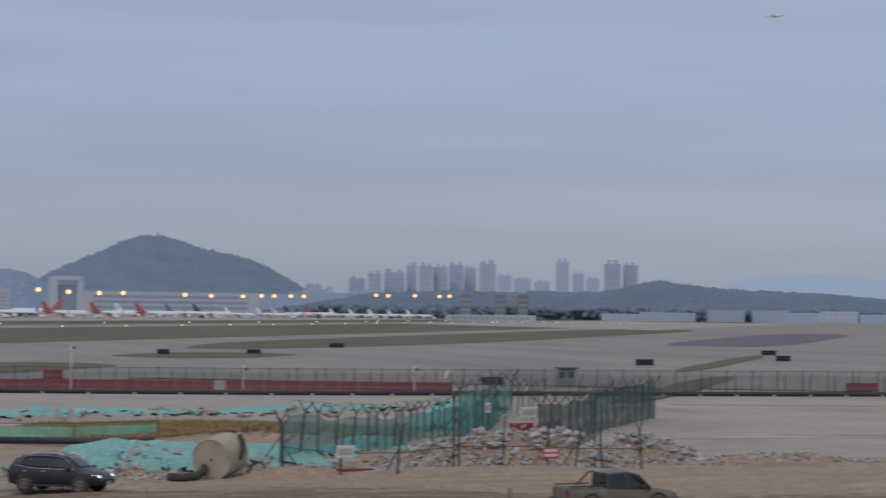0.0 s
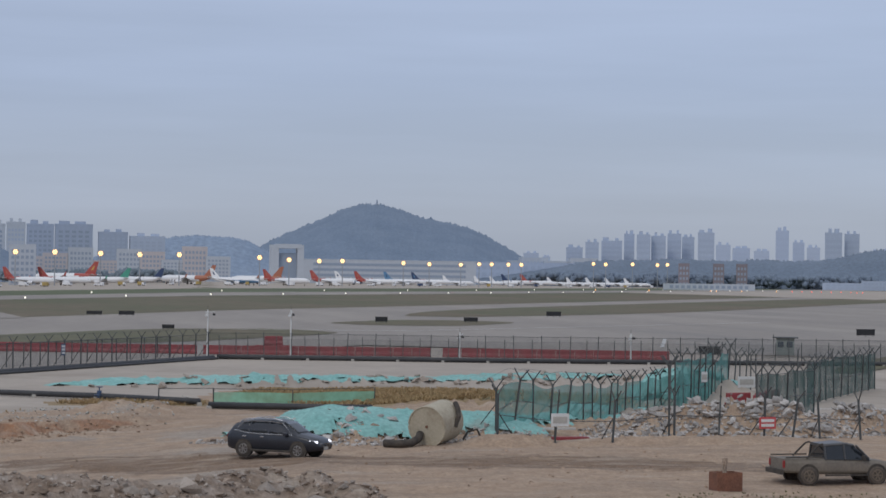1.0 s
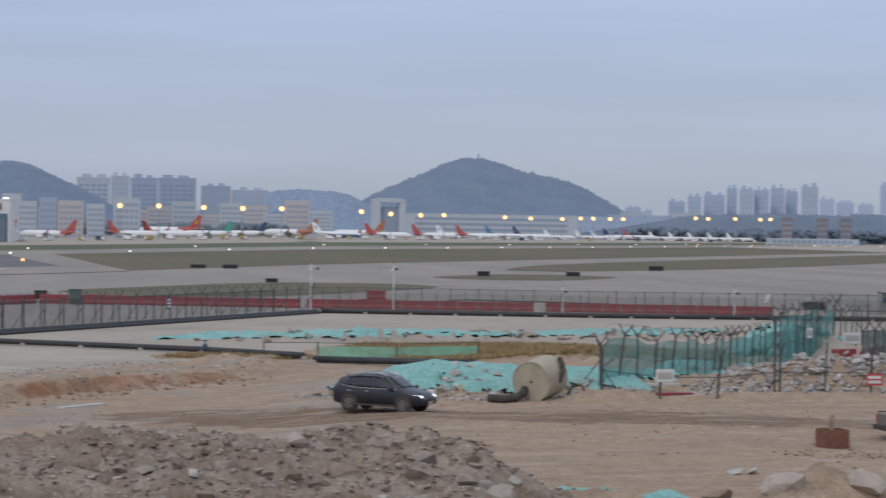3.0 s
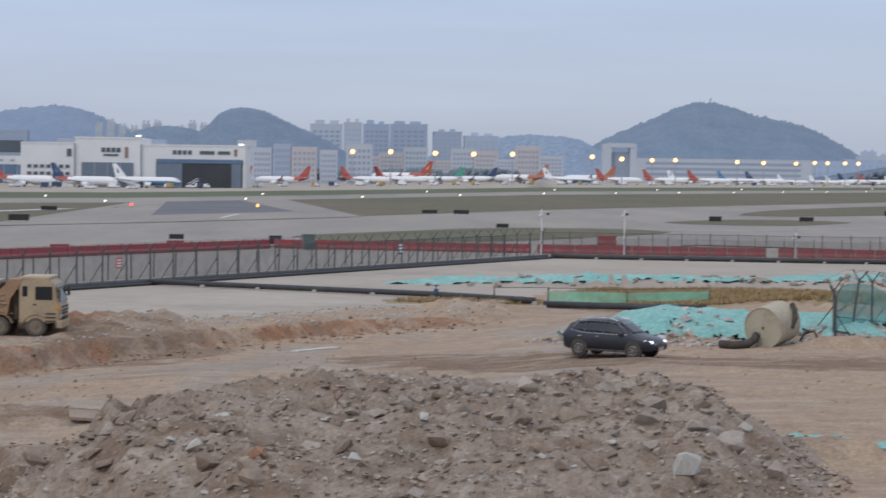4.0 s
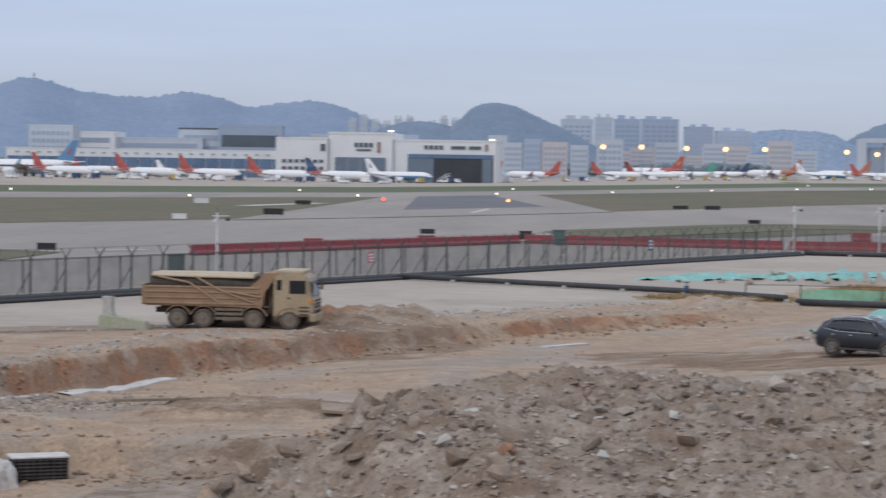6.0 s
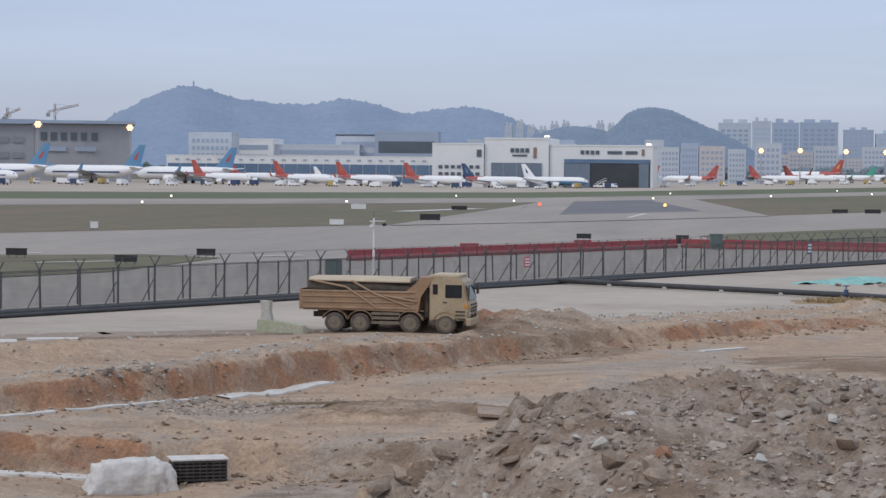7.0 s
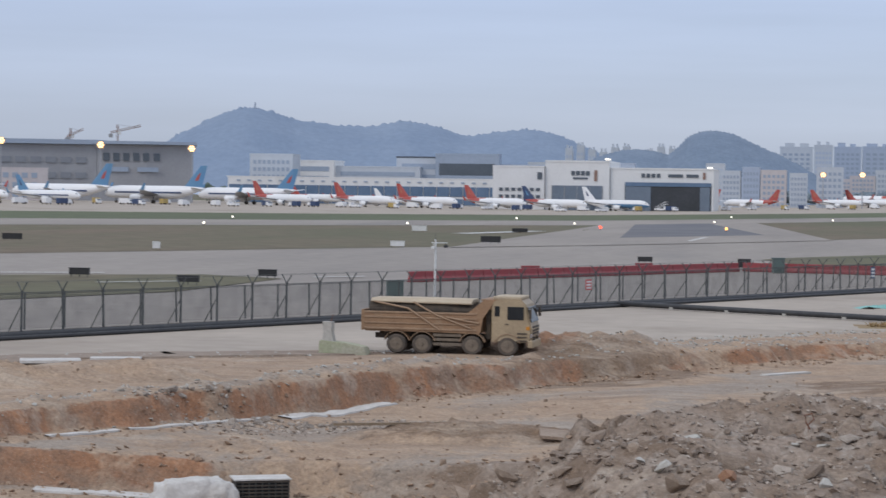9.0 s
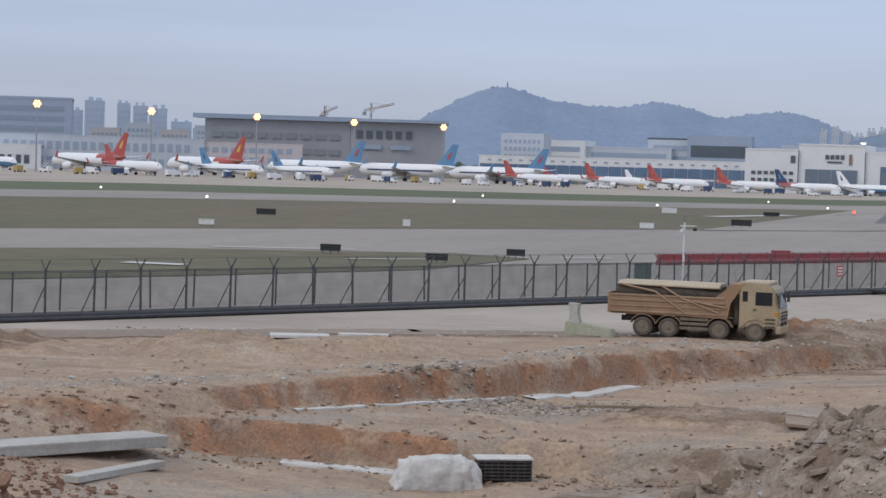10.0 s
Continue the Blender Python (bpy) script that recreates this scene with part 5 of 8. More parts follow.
def suv(m):
    """Five-door car; x points forward, the origin lies on the ground at its centre."""
    t = thing("suv", "dark blue-grey five-door suv with a headlamp lit", "car", m)
    rows = SUV_ROWS
    bm = bmesh.new()
    rings = []
    for x, zb, belt, top, w, wt in rows:
        half = [(w * 0.86, zb), (w * 0.97, zb + 0.1), (w * 1.01, zb * 0.45 + belt * 0.55), (w * 1.0, belt - 0.06), (w * 0.97, belt), (w * 0.5 + wt * 0.5, belt * 0.47 + top * 0.53 - 0.02), (wt, top - 0.05), (wt * 0.86, top - 0.008), (wt * 0.45, top + 0.015)]
        ring = [(y, z) for y, z in half] + [(-y, z) for y, z in half[::-1]]
        rings.append([bm.verts.new((x, y, z)) for y, z in ring])
    for a, b in zip(rings, rings[1:]):
        for k in range(18):
            bm.faces.new((a[k], a[(k + 1) % 18], b[(k + 1) % 18], b[k]))
    bm.faces.new(rings[0])
    bm.faces.new(rings[-1][::-1])
    bmesh.ops.recalc_face_normals(bm, faces=bm.faces)
    body = part("body", bm, M["car_dark"], t, smooth=True)

    def row_at(x, k):
        return float(np.interp(x, [r[0] for r in rows], [r[k] for r in rows]))

    def flank(x, z):
        belt, top, w, wt = (row_at(x, k) for k in (2, 3, 4, 5))
        return w * 0.97 + (wt - w * 0.97) * min(1, max(0, (z - belt) / max(0.05, top - 0.05 - belt))) + 0.012

    def sheet(spots, name, mat, parent):
        bm = bmesh.new()
        grid = [[bm.verts.new(p) for p in line] for line in spots]
        for p, q in zip(grid, grid[1:]):
            for k in range(len(p) - 1):
                bm.faces.new((p[k], q[k], q[k + 1], p[k + 1]))
        made = bmesh.ops.extrude_face_region(bm, geom=bm.faces[:])
        for v in made["geom"]:
            if isinstance(v, bmesh.types.BMVert):
                v.co = v.co * 0.985 + Vector((0, 0, 0.0135))
        bmesh.ops.recalc_face_normals(bm, faces=bm.faces)
        return part(name, bm, mat, parent, smooth=True)

    sheet([[(x, y, row_at(x, 3) + 0.022 - 0.05 * abs(y) ** 3) for y in (-0.58, -0.4, -0.2, 0, 0.2, 0.4, 0.58)] for x in (0.52, 0.7, 0.85, 1.0, 1.15, 1.24)], "windscreen", M["car_glass"], body)
    sheet([[(x - 0.012, y, row_at(x, 3) + 0.012) for y in (-0.55, -0.25, 0, 0.25, 0.55)] for x in (-2.2, -2.1, -2.0, -1.85)], "rear_window", M["car_glass"], body)
    for y in (-1, 1):
        for a, b, c, d in (((-0.12, 1.08), (0.98, 1.08), (0.46, 1.5), (-0.12, 1.58)), ((-1.12, 1.1), (-0.2, 1.08), (-0.2, 1.58), (-1.08, 1.57)), ((-1.82, 1.2), (-1.2, 1.11), (-1.15, 1.56), (-1.5, 1.5))):
            spots = []
            for i in range(7):
                u = i / 6
                lo, hi = Vector(a).lerp(Vector(b), u), Vector(d).lerp(Vector(c), u)
                spots.append([(p.x, y * flank(p.x, p.y), p.y) for p in (lo.lerp(hi, k / 4) for k in range(5))])
            sheet(spots, "side_window", M["car_glass"], body)
        edge = ((-1.9, 1.18), (-1.15, 1.07), (-0.1, 1.045), (1.06, 1.045), (0.47, 1.545), (-0.1, 1.615), (-1.1, 1.605), (-1.5, 1.55), (-1.9, 1.18))
        line = [Vector(p).lerp(Vector(q), k / 4) for p, q in zip(edge, edge[1:]) for k in range(4)]
        bm = bmesh.new()
        tube(bm, [(p.x, y * (flank(p.x, p.y) + 0.004), p.y) for p in line], 0.014, 5)
        part("chrome_trim", bm, M["chrome"], body)
        bm = bmesh.new()
        tube(bm, [(-1.7, y * 0.58, 1.57), (-1.5, y * 0.58, 1.68), (-0.8, y * 0.58, 1.74), (0.0, y * 0.58, 1.75), (0.4, y * 0.58, 1.64)], 0.024, 6)
        part("roof_rail", bm, M["chrome"], body)
        bm = bmesh.new()
        box(bm, (0.2, 0.22, 0.15), (0.78, y * 1.02, 1.08), bevel=0.05)
        part("mirror", bm, M["car_dark"], body)
        bm = bmesh.new()
        box(bm, (0.42, 0.2, 0.1), (2.06, y * 0.7, 0.77), Matrix.Rotation(radians(12), 4, "Y") @ Matrix.Rotation(radians(-y * 25), 4, "Z"), bevel=0.04)
        part("headlight", bm, M["head_lamp"], body, "lit headlamp")
        bm = bmesh.new()
        box(bm, (0.12, 0.4, 0.16), (-2.24, y * 0.62, 0.92), bevel=0.03)
        part("tail_light", bm, M["tail_lamp"], body)
        bm = bmesh.new()
        box(bm, (3.2, 0.05, 0.1), (0, y * 0.95, 0.3), bevel=0.02)
        part("sill", bm, M["rubber"], body)
        for x in (-0.45, -1.35):
            bm = bmesh.new()
            box(bm, (0.2, 0.04, 0.04), (x, y * 0.94, 0.92), bevel=0.01)
            part("door_handle", bm, M["chrome"], body)
        for x in (-1.38, 1.38):
            bm = bmesh.new()
            tube(bm, [(x, y * 0.72, 0.37), (x, y * 0.945, 0.37)], 0.42, 24)
            part("wheel_arch", bm, M["rubber"], body)
            wheel(t, x, y * 0.86, 0.35, 0.35, 0.23, M["rubber"], M["alloy"], 7)
    bm = bmesh.new()
    box(bm, (0.06, 1.0, 0.18), (2.3, 0, 0.62), bevel=0.02)
    part("grille", bm, M["chrome"], body)
    bm = bmesh.new()
    box(bm, (0.03, 0.44, 0.13), (2.35, 0, 0.46))
    part("plate", bm, M["pale_concrete"], body)
    return t


suv(pose(12.3, 99.5, ground_at(12.3, 99.5) + 0.03, 0, 0, -34))


def pickup(m):
    t = thing("pickup", "dusty grey double-cab pickup with an empty bed", "pickup truck", m)
    bm = bmesh.new()
    side_profile(bm, [(-2.55, 0.82, 0.8, 0.5, 0.8, 1.05), (-0.6, 0.84, 0.8, 0.42, 0.85, 1.06), (0.9, 0.84, 0.78, 0.42, 0.85, 1.04), (1.2, 0.84, 0.72, 0.42, 0.82, 1.02), (2.1, 0.82, 0.68, 0.44, 0.76, 0.93), (2.5, 0.74, 0.6, 0.46, 0.62, 0.78)])
    bmesh.ops.bevel(bm, geom=bm.edges[:], offset=0.035, segments=2, affect="EDGES", clamp_overlap=True)
    body = part("body", bm, M["dusty_grey"], t, smooth=True)
    bm = bmesh.new()
    side_profile(bm, [(-0.75, 0.8, 0.66, 1.0, 1.05, 1.58), (0.2, 0.82, 0.66, 1.0, 1.05, 1.66), (0.55, 0.82, 0.64, 1.0, 1.04, 1.6), (1.25, 0.8, 0.62, 0.98, 1.0, 1.06)])
    cabin = part("cabin", bm, M["car_glass"], t)
    bm = bmesh.new()
    side_profile(bm, [(-0.8, 0.67, 0.6, 1.55, 1.6, 1.65), (0.2, 0.68, 0.6, 1.63, 1.67, 1.72), (0.6, 0.66, 0.58, 1.56, 1.6, 1.64)])
    part("roof", bm, M["grey_roof"], cabin)
    for y in (-1, 1):
        for x0, z0, x1, z1 in ((-0.75, 1.03, -0.75, 1.58), (0.12, 1.03, 0.1, 1.66), (0.58, 1.6, 1.25, 1.04)):
            bm = bmesh.new()
            tube(bm, [(x0, y * 0.83, z0), (x1, y * 0.67, z1)], 0.05, 6)
            part("pillar", bm, M["grey_roof"], cabin)
        bm = bmesh.new()
        tube(bm, [(-1.55, y * 0.72, 1.08), (-1.0, y * 0.68, 1.62), (-0.8, y * 0.66, 1.66)], 0.04, 6)
        part("roll_bar", bm, M["rubber"], body)
        bm = bmesh.new()
        tube(bm, [(-2.5, y * 0.8, 1.12), (-0.9, y * 0.8, 1.14)], 0.03, 6)
        part("bed_rail", bm, M["rubber"], body)
        bm = bmesh.new()
        box(bm, (0.1, 0.26, 0.18), (2.44, y * 0.6, 0.74), bevel=0.03)
        part("headlight", bm, M["chrome"], body)
        bm = bmesh.new()
        box(bm, (0.06, 0.16, 0.3), (-2.56, y * 0.72, 0.85), bevel=0.02)
        part("tail_light", bm, M["tail_lamp"], body)
        bm = bmesh.new()
        box(bm, (0.16, 0.2, 0.2), (0.9, y * 0.96, 1.1), bevel=0.04)
        part("mirror", bm, M["rubber"], body)
        bm = bmesh.new()
        box(bm, (1.9, 0.1, 0.06), (0.2, y * 0.86, 0.38))
        part("running_board", bm, M["rubber"], body)
        for x in (-1.5, 1.55):
            bm = bmesh.new()
            tube(bm, [(x, y * 0.66, 0.4), (x, y * 0.86, 0.4)], 0.45, 24)
            part("wheel_arch", bm, M["rubber"], body)
            wheel(t, x, y * 0.78, 0.37, 0.37, 0.25, M["dusty_tyre"], M["dusty_rim"], 6)
    bm = bmesh.new()
    box(bm, (0.1, 1.55, 0.5), (-2.52, 0, 0.82), bevel=0.02)
    part("tailgate", bm, M["dusty_grey"], body)
    bm = bmesh.new()
    box(bm, (0.16, 1.6, 0.2), (-2.66, 0, 0.52), bevel=0.03)
    part("rear_bumper", bm, M["rubber"], body)
    bm = bmesh.new()
    box(bm, (0.16, 1.6, 0.24), (2.5, 0, 0.5), bevel=0.05)
    part("front_bumper", bm, M["grey_roof"], body)
    return t


pickup(pose(33.9, 86.1, ground_at(33.9, 86) + 0.03, 0, 0, 3))

# ---- site clutter ----
skip = thing("rust_bucket", "rusty open steel bucket standing on the dirt", "bucket", Matrix.Translation((28.2, 83.2, ground_at(28.2, 83.2))) @ Matrix.Rotation(0.12, 4, "Z"))
bm = bmesh.new()
for sx, sy, px, py in ((1.1, 0.05, 0, -0.38), (1.1, 0.05, 0, 0.38), (0.05, 0.76, -0.52, 0), (0.05, 0.76, 0.52, 0)):
    box(bm, (sx, sy, 0.75), (px, py, 0.38), bevel=0.015)
box(bm, (1.04, 0.74, 0.08), (0, 0, 0.05))
part("box", bm, M["rust"], skip)
bm = bmesh.new()
tube(bm, [(-0.05, 0, 0.1), (-0.05, 0, 1.2)], 0.09, 8)
tube(bm, [(-0.05, 0, 1.05), (-0.05, 0, 1.32)], 0.12, 8)
part("stub_post", bm, M["brown_rock"], skip)

barrier = thing("concrete_block", "mossy broken concrete block with an upright stub", "concrete block", Matrix.Translation((-23.3, 106.2, ground_at(-23.3, 106.2))) @ Matrix.Rotation(-0.08, 4, "Z"))
bm = bmesh.new()
extrude_profile(bm, [(-1.25, -0.1), (1.3, -0.1), (1.15, 0.42), (0.2, 0.6), (-1.2, 0.72)], 0.8)
bmesh.ops.bevel(bm, geom=list(bm.edges), offset=0.04, segments=2, affect="EDGES")
part("base", bm, M["mossy_concrete"], barrier)
bm = bmesh.new()
extrude_profile(bm, [(-1.1, 0.6), (-0.5, 0.6), (-0.62, 1.1), (-0.6, 1.62), (-1.1, 1.64), (-1.02, 1.1)], 0.5)
part("stub", bm, M["pale_concrete"], barrier)
bm = bmesh.new()
tube(bm, [(-0.72, 0, 1.6), (-0.6, 0, 2.0)], 0.02, 5)
part("rebar", bm, M["rust"], barrier)

cx0, cy0 = -20.4, 69.8
cz0 = ground_at(cx0, cy0)
cover = thing("covered_stack", "stack under a rumpled white plastic sheet", "covered stack", Matrix.Translation((cx0, cy0, cz0)) @ Matrix.Rotation(0.42, 4, "Z"))
bm = bmesh.new()
side_profile(bm, [(-1.55, 1.0, 0.3, -0.1, 0.05, 0.12), (-1.25, 0.9, 0.55, -0.1, 0.3, 0.85), (-0.9, 0.8, 0.6, -0.05, 0.6, 0.98), (0.4, 0.8, 0.62, -0.05, 0.65, 1.06), (1.0, 0.82, 0.58, -0.05, 0.6, 0.96), (1.3, 0.85, 0.5, -0.1, 0.4, 0.8), (1.5, 0.9, 0.4, -0.1, 0.1, 0.3)])
bmesh.ops.subdivide_edges(bm, edges=bm.edges[:], cuts=5, use_grid_fill=True)
for v in bm.verts:
    fold = 1 - 2 * abs(noise.noise(Vector((v.co.x * 3.2, v.co.y * 3.2, v.co.z * 1.1))))
    w = noise.noise(v.co * 2.3) * 0.1 + fold ** 3 * 0.11 - 0.05 + noise.noise(v.co * 7) * 0.04
    v.co += v.co.normalized() * w
part("sheet", bm, M["white_cloth"], cover, smooth=True)
rack = thing("crate", "dark open lattice crate with a pale top", "crate", Matrix.Translation((-18.6, 71.6, ground_at(-18.6, 71.6))) @ Matrix.Rotation(0.42, 4, "Z"))
for k in range(6):
    bm = bmesh.new()
    box(bm, (1.85, 0.06, 0.05), (0, -0.5, 0.1 + 0.12 * k))
    part("slat", bm, M["rubber"], rack)
for k in range(9):
    bm = bmesh.new()
    box(bm, (0.04, 0.05, 0.72), (-0.9 + 0.225 * k, -0.47, 0.4))
    part("upright", bm, M["galvanised"], rack)
bm = bmesh.new()
box(bm, (1.95, 1.1, 0.06), (0, 0, 0.78), bevel=0.015)
part("top", bm, M["white_cloth"], rack)
bm = bmesh.new()
box(bm, (1.8, 0.9, 0.7), (0, 0.03, 0.38))
part("core", bm, M["black_board"], rack)

# pale slabs and boards lying about
def slab(name, label, x, y, size, turn, mat, sink=0.03, tilt=(0, 0), category="slab"):
    bm = bmesh.new()
    box(bm, size, (0, 0, size[2] / 2 - sink), bevel=min(size) * 0.12)
    for v in bm.verts:
        v.co += Vector((noise.noise(v.co * 1.3 + Vector((x, y, 0))) * 0.06, noise.noise(v.co * 1.7 + Vector((y, x, 1))) * 0.06, 0))
    o = part(name, bm, M[mat])
    o.matrix_world = Matrix.Translation((x, y, ground_at(x, y))) @ Euler((radians(tilt[0]), radians(tilt[1]), radians(turn))).to_matrix().to_4x4()
    return tagged(o, label, category)


def foot(x):
    """Where the floor begins below the upper cut."""
    w = 0.9 * float(wave(x, float(np.interp(x, CUT_X, CUT_Y)), 7, 3))
    return float(np.interp(x, CUT_X, CUT_Y)) + 0.6 * w - 2.8


def ribbon(name, label, a, b, width, mat="white_cloth"):
    """A thin poured strip that follows the ground."""
    bm = bmesh.new()
    d = (Vector(b) - Vector(a)).normalized()
    o = Vector((-d.y, d.x))
    n = 26
    grid = []
    for i in range(n + 1):
        row = []
        for k in (-0.5, -0.48, 0.0, 0.48, 0.5):
            w = width * (1 + 0.35 * noise.noise(Vector((i * 0.3, k * 4, a[0]))))
            p = Vector(a).lerp(Vector(b), i / n) + o * k * w
            row.append(bm.verts.new((p.x, p.y, ground_at(p.x, p.y) + (0.07 if abs(k) < 0.49 else -0.05))))
        grid.append(row)
    for p, q in zip(grid, grid[1:]):
        for k in range(4):
            bm.faces.new((p[k], q[k], q[k + 1], p[k + 1]))
    bmesh.ops.recalc_face_normals(bm, faces=bm.faces)
    return tagged(part(name, bm, M[mat]), label, "slab" if mat != "mud" else "mud")


slab("concrete_beam", "long pale concrete beam laid at the terrace edge", -32.0, 63.4, (9.0, 1.6, 0.4), 56, "pale_concrete", 0.05)
slab("concrete_beam", "second pale concrete beam below the first", -29.0, 63.0, (4.6, 0.6, 0.22), 78, "pale_concrete", 0.05)
ribbon("white_strip", "strip of white blinding concrete along the cut foot", (-21.6, foot(-21.6)), (-18.6, foot(-18.6)), 0.8)
for fx in (-27.5, -25.6, -23.8):
    ribbon("white_strip", "thin strip of white blinding concrete at the cut foot", (fx, foot(fx)), (fx + 1.7, foot(fx + 1.7)), 0.3)
ribbon("white_strip", "strip of white blinding concrete beside the sheet", (-26.2, 70.4), (-22.0, 71.3), 1.0)
slab("white_strip", "white board lying on the terrace", -1.6, 112.6, (3.4, 0.5, 0.1), 50, "white_cloth")
slab("white_strip", "white slab lying near the truck road", -35.3, 96.9, (2.8, 1.6, 0.14), 20, "white_cloth")
slab("white_strip", "flat white slab lying near the truck road", -32.6, 98.4, (2.4, 1.0, 0.1), 15, "white_cloth")
M["mud"] = material("mud", (0.235, 0.175, 0.13), 0.9, (0.29, 0.23, 0.18), 0.25, 0.2, flow=(38, 0.15, 1))
for ma, mb, mw in (((-52, 84.5), (-40, 96.5), 3.2), ((-40.5, 96.0), (-31, 103.0), 3.4), ((-31.5, 102.7), (-22.5, 107.6), 3.0)):
    ribbon("mud_track", "dark mud spread over the paving by wheels", ma, mb, mw, "mud")
slab("pale_slab", "broken grey slab on the edge of the heap", -9.2, 79.5, (1.7, 1.1, 0.12), 10, "brown_rock", 0.02, (8, 4))
slab("dark_slab", "broken dark slab leaning on the heap", -7.6, 77.5, (1.9, 1.3, 0.25), 30, "brown_rock", 0.0, (14, -8))
slab("plank", "long thin timber lying in the dirt", -15.8, 80.8, (4.6, 0.16, 0.1), 22, "wood", 0.0, (0, 0), "plank")
slab("plank", "weathered timber lying in the dirt", 27.5, 111.0, (3.6, 0.3, 0.12), 5, "white_cloth", 0.0, (0, 0), "plank")
slab("red_board", "red plastic board lying at the fence foot", 28.3, 108.3, (1.9, 0.5, 0.16), 4, "red_plastic", -0.1, (0, 0), "board")
bm = bmesh.new()
tube(bm, [(0, 0, -0.1), (0.02, 0, 0.25), (0.18, 0, 0.42), (0.12, 0, 0.58), (-0.1, 0, 0.52), (-0.05, 0, 0.3), (0.1, 0.02, 0.05)], 0.025, 6)
loop = part("rebar_loop", bm, M["rust"])
loop.matrix_world = Matrix.Translation((-0.3, 66.5, ground_at(-0.3, 66.5)))
tagged(loop, "bent loop of rusty rebar sticking out of rubble", "rebar")

# right-hand stores at the near edge
sx, sy = 30.2, 68.3
sheet2 = thing("covered_stack", "bricks under a white sheet at the track edge", "covered stack", Matrix.Translation((sx, sy, ground_at(sx, sy))) @ Matrix.Rotation(-0.2, 4, "Z"))
bm = bmesh.new()
side_profile(bm, [(-0.95, 0.6, 0.4, -0.05, 0.4, 0.85), (-0.6, 0.62, 0.5, -0.05, 0.7, 1.0), (0.4, 0.62, 0.5, -0.05, 0.7, 0.98), (0.85, 0.6, 0.45, -0.05, 0.5, 0.86)])
bmesh.ops.subdivide_edges(bm, edges=bm.edges[:], cuts=3, use_grid_fill=True)
for v in bm.verts:
    v.co += v.co.normalized() * (noise.noise(v.co * 2.6) * 0.08)
part("sheet", bm, M["white_cloth"], sheet2, smooth=True)
stack = thing("brick_stack", "low stack of dark bricks beside the sheet", "brick stack", Matrix.Translation((31.6, 68.7, ground_at(31.6, 68.7))))
bm = bmesh.new()
box(bm, (0.24, 0.115, 0.06), (0, 0, 0.03), bevel=0.004)
bk = mesh_of("brick", bm, M["brown_rock"])
for j in range(9):
    for i in range(3):
        o = new("brick", bk)
        o.parent = stack
        o.location = (-0.28 + 0.27 * i + 0.02 * math.sin(j * 3 + i), 0.03 * math.cos(j * 2), 0.075 * j)
        o.rotation_euler = (0, 0, 0.1 * math.sin(j * 5 + i))
coil = thing("cable_coil", "loose coil of pale cable on the dirt", "cable coil", Matrix.Translation((34.1, 69.1, ground_at(34.1, 69.1))))
for k in range(4):
    bm = bmesh.new()
    r = 0.75 - 0.1 * k
    tube(bm, [(r * math.cos(a), r * 0.8 * math.sin(a), 0.04 + 0.05 * k + 0.1 * math.sin(a + k)) for a in (i * math.pi / 14 for i in range(29))], 0.025, 5)
    part("cable_loop", bm, M["white_cloth"], coil)


# ---- airport: materials ----
M["plane_white"] = material("plane_white", (0.84, 0.84, 0.84), 0.35, (0.81, 0.81, 0.81), 0.1, 0.02)
M["livery_red"] = material("livery_red", (0.43, 0.085, 0.07), 0.4, (0.39, 0.08, 0.065), 0.2, 0.03)
M["livery_orange"] = material("livery_orange", (0.42, 0.15, 0.09), 0.4, (0.40, 0.16, 0.09), 0.2, 0.03)
M["livery_yellow"] = material("livery_yellow", (0.66, 0.42, 0.09), 0.4, (0.6, 0.4, 0.1), 0.2, 0.03)
M["livery_blue"] = material("livery_blue", (0.12, 0.26, 0.40), 0.4, (0.10, 0.23, 0.41), 0.2, 0.03)
M["livery_navy"] = material("livery_navy", (0.04, 0.07, 0.15), 0.4, (0.035, 0.06, 0.13), 0.2, 0.03)
M["livery_green"] = material("livery_green", (0.08, 0.35, 0.25), 0.4, (0.07, 0.3, 0.22), 0.2, 0.03)
M["wing_grey"] = material("wing_grey", (0.36, 0.37, 0.39), 0.45, (0.31, 0.32, 0.34), 0.3, 0.05)
M["hangar_white"] = material("hangar_white", (0.74, 0.74, 0.73), 0.7, (0.70, 0.70, 0.69), 0.08, 0.03, spots=(0.64, 0.64, 0.63), spot_scale=0.05)
M["hangar_grey"] = material("hangar_grey", (0.33, 0.335, 0.35), 0.6, (0.30, 0.305, 0.32), 0.08, 0.04)
M["dim_window"] = material("dim_window", (0.25, 0.265, 0.29), 0.4, (0.22, 0.235, 0.26), 0.1, 0.05)
M["door_blue"] = material("door_blue", (0.17, 0.21, 0.26), 0.5, (0.14, 0.18, 0.23), 0.1, 0.05)
# near-black for the shade inside the hangar, painted on a panel
M["interior_shade"] = material("interior_shade", (0.06, 0.065, 0.075), 0.8, (0.045, 0.05, 0.055), 0.1, 0.1)
M["glass_blue"] = material("glass_blue", (0.13, 0.20, 0.30), 0.25, (0.10, 0.16, 0.25), 0.06, 0.06)
M["beige_block"] = material("beige_block", (0.56, 0.52, 0.52), 0.85, (0.52, 0.48, 0.48), 0.04, 0.05)
# town walls and windows: distance haze is painted into these base colours
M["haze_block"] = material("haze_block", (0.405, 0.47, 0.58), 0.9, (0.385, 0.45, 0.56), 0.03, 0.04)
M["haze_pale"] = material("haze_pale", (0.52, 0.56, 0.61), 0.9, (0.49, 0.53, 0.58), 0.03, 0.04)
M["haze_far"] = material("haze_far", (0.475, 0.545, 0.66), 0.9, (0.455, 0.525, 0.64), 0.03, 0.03)
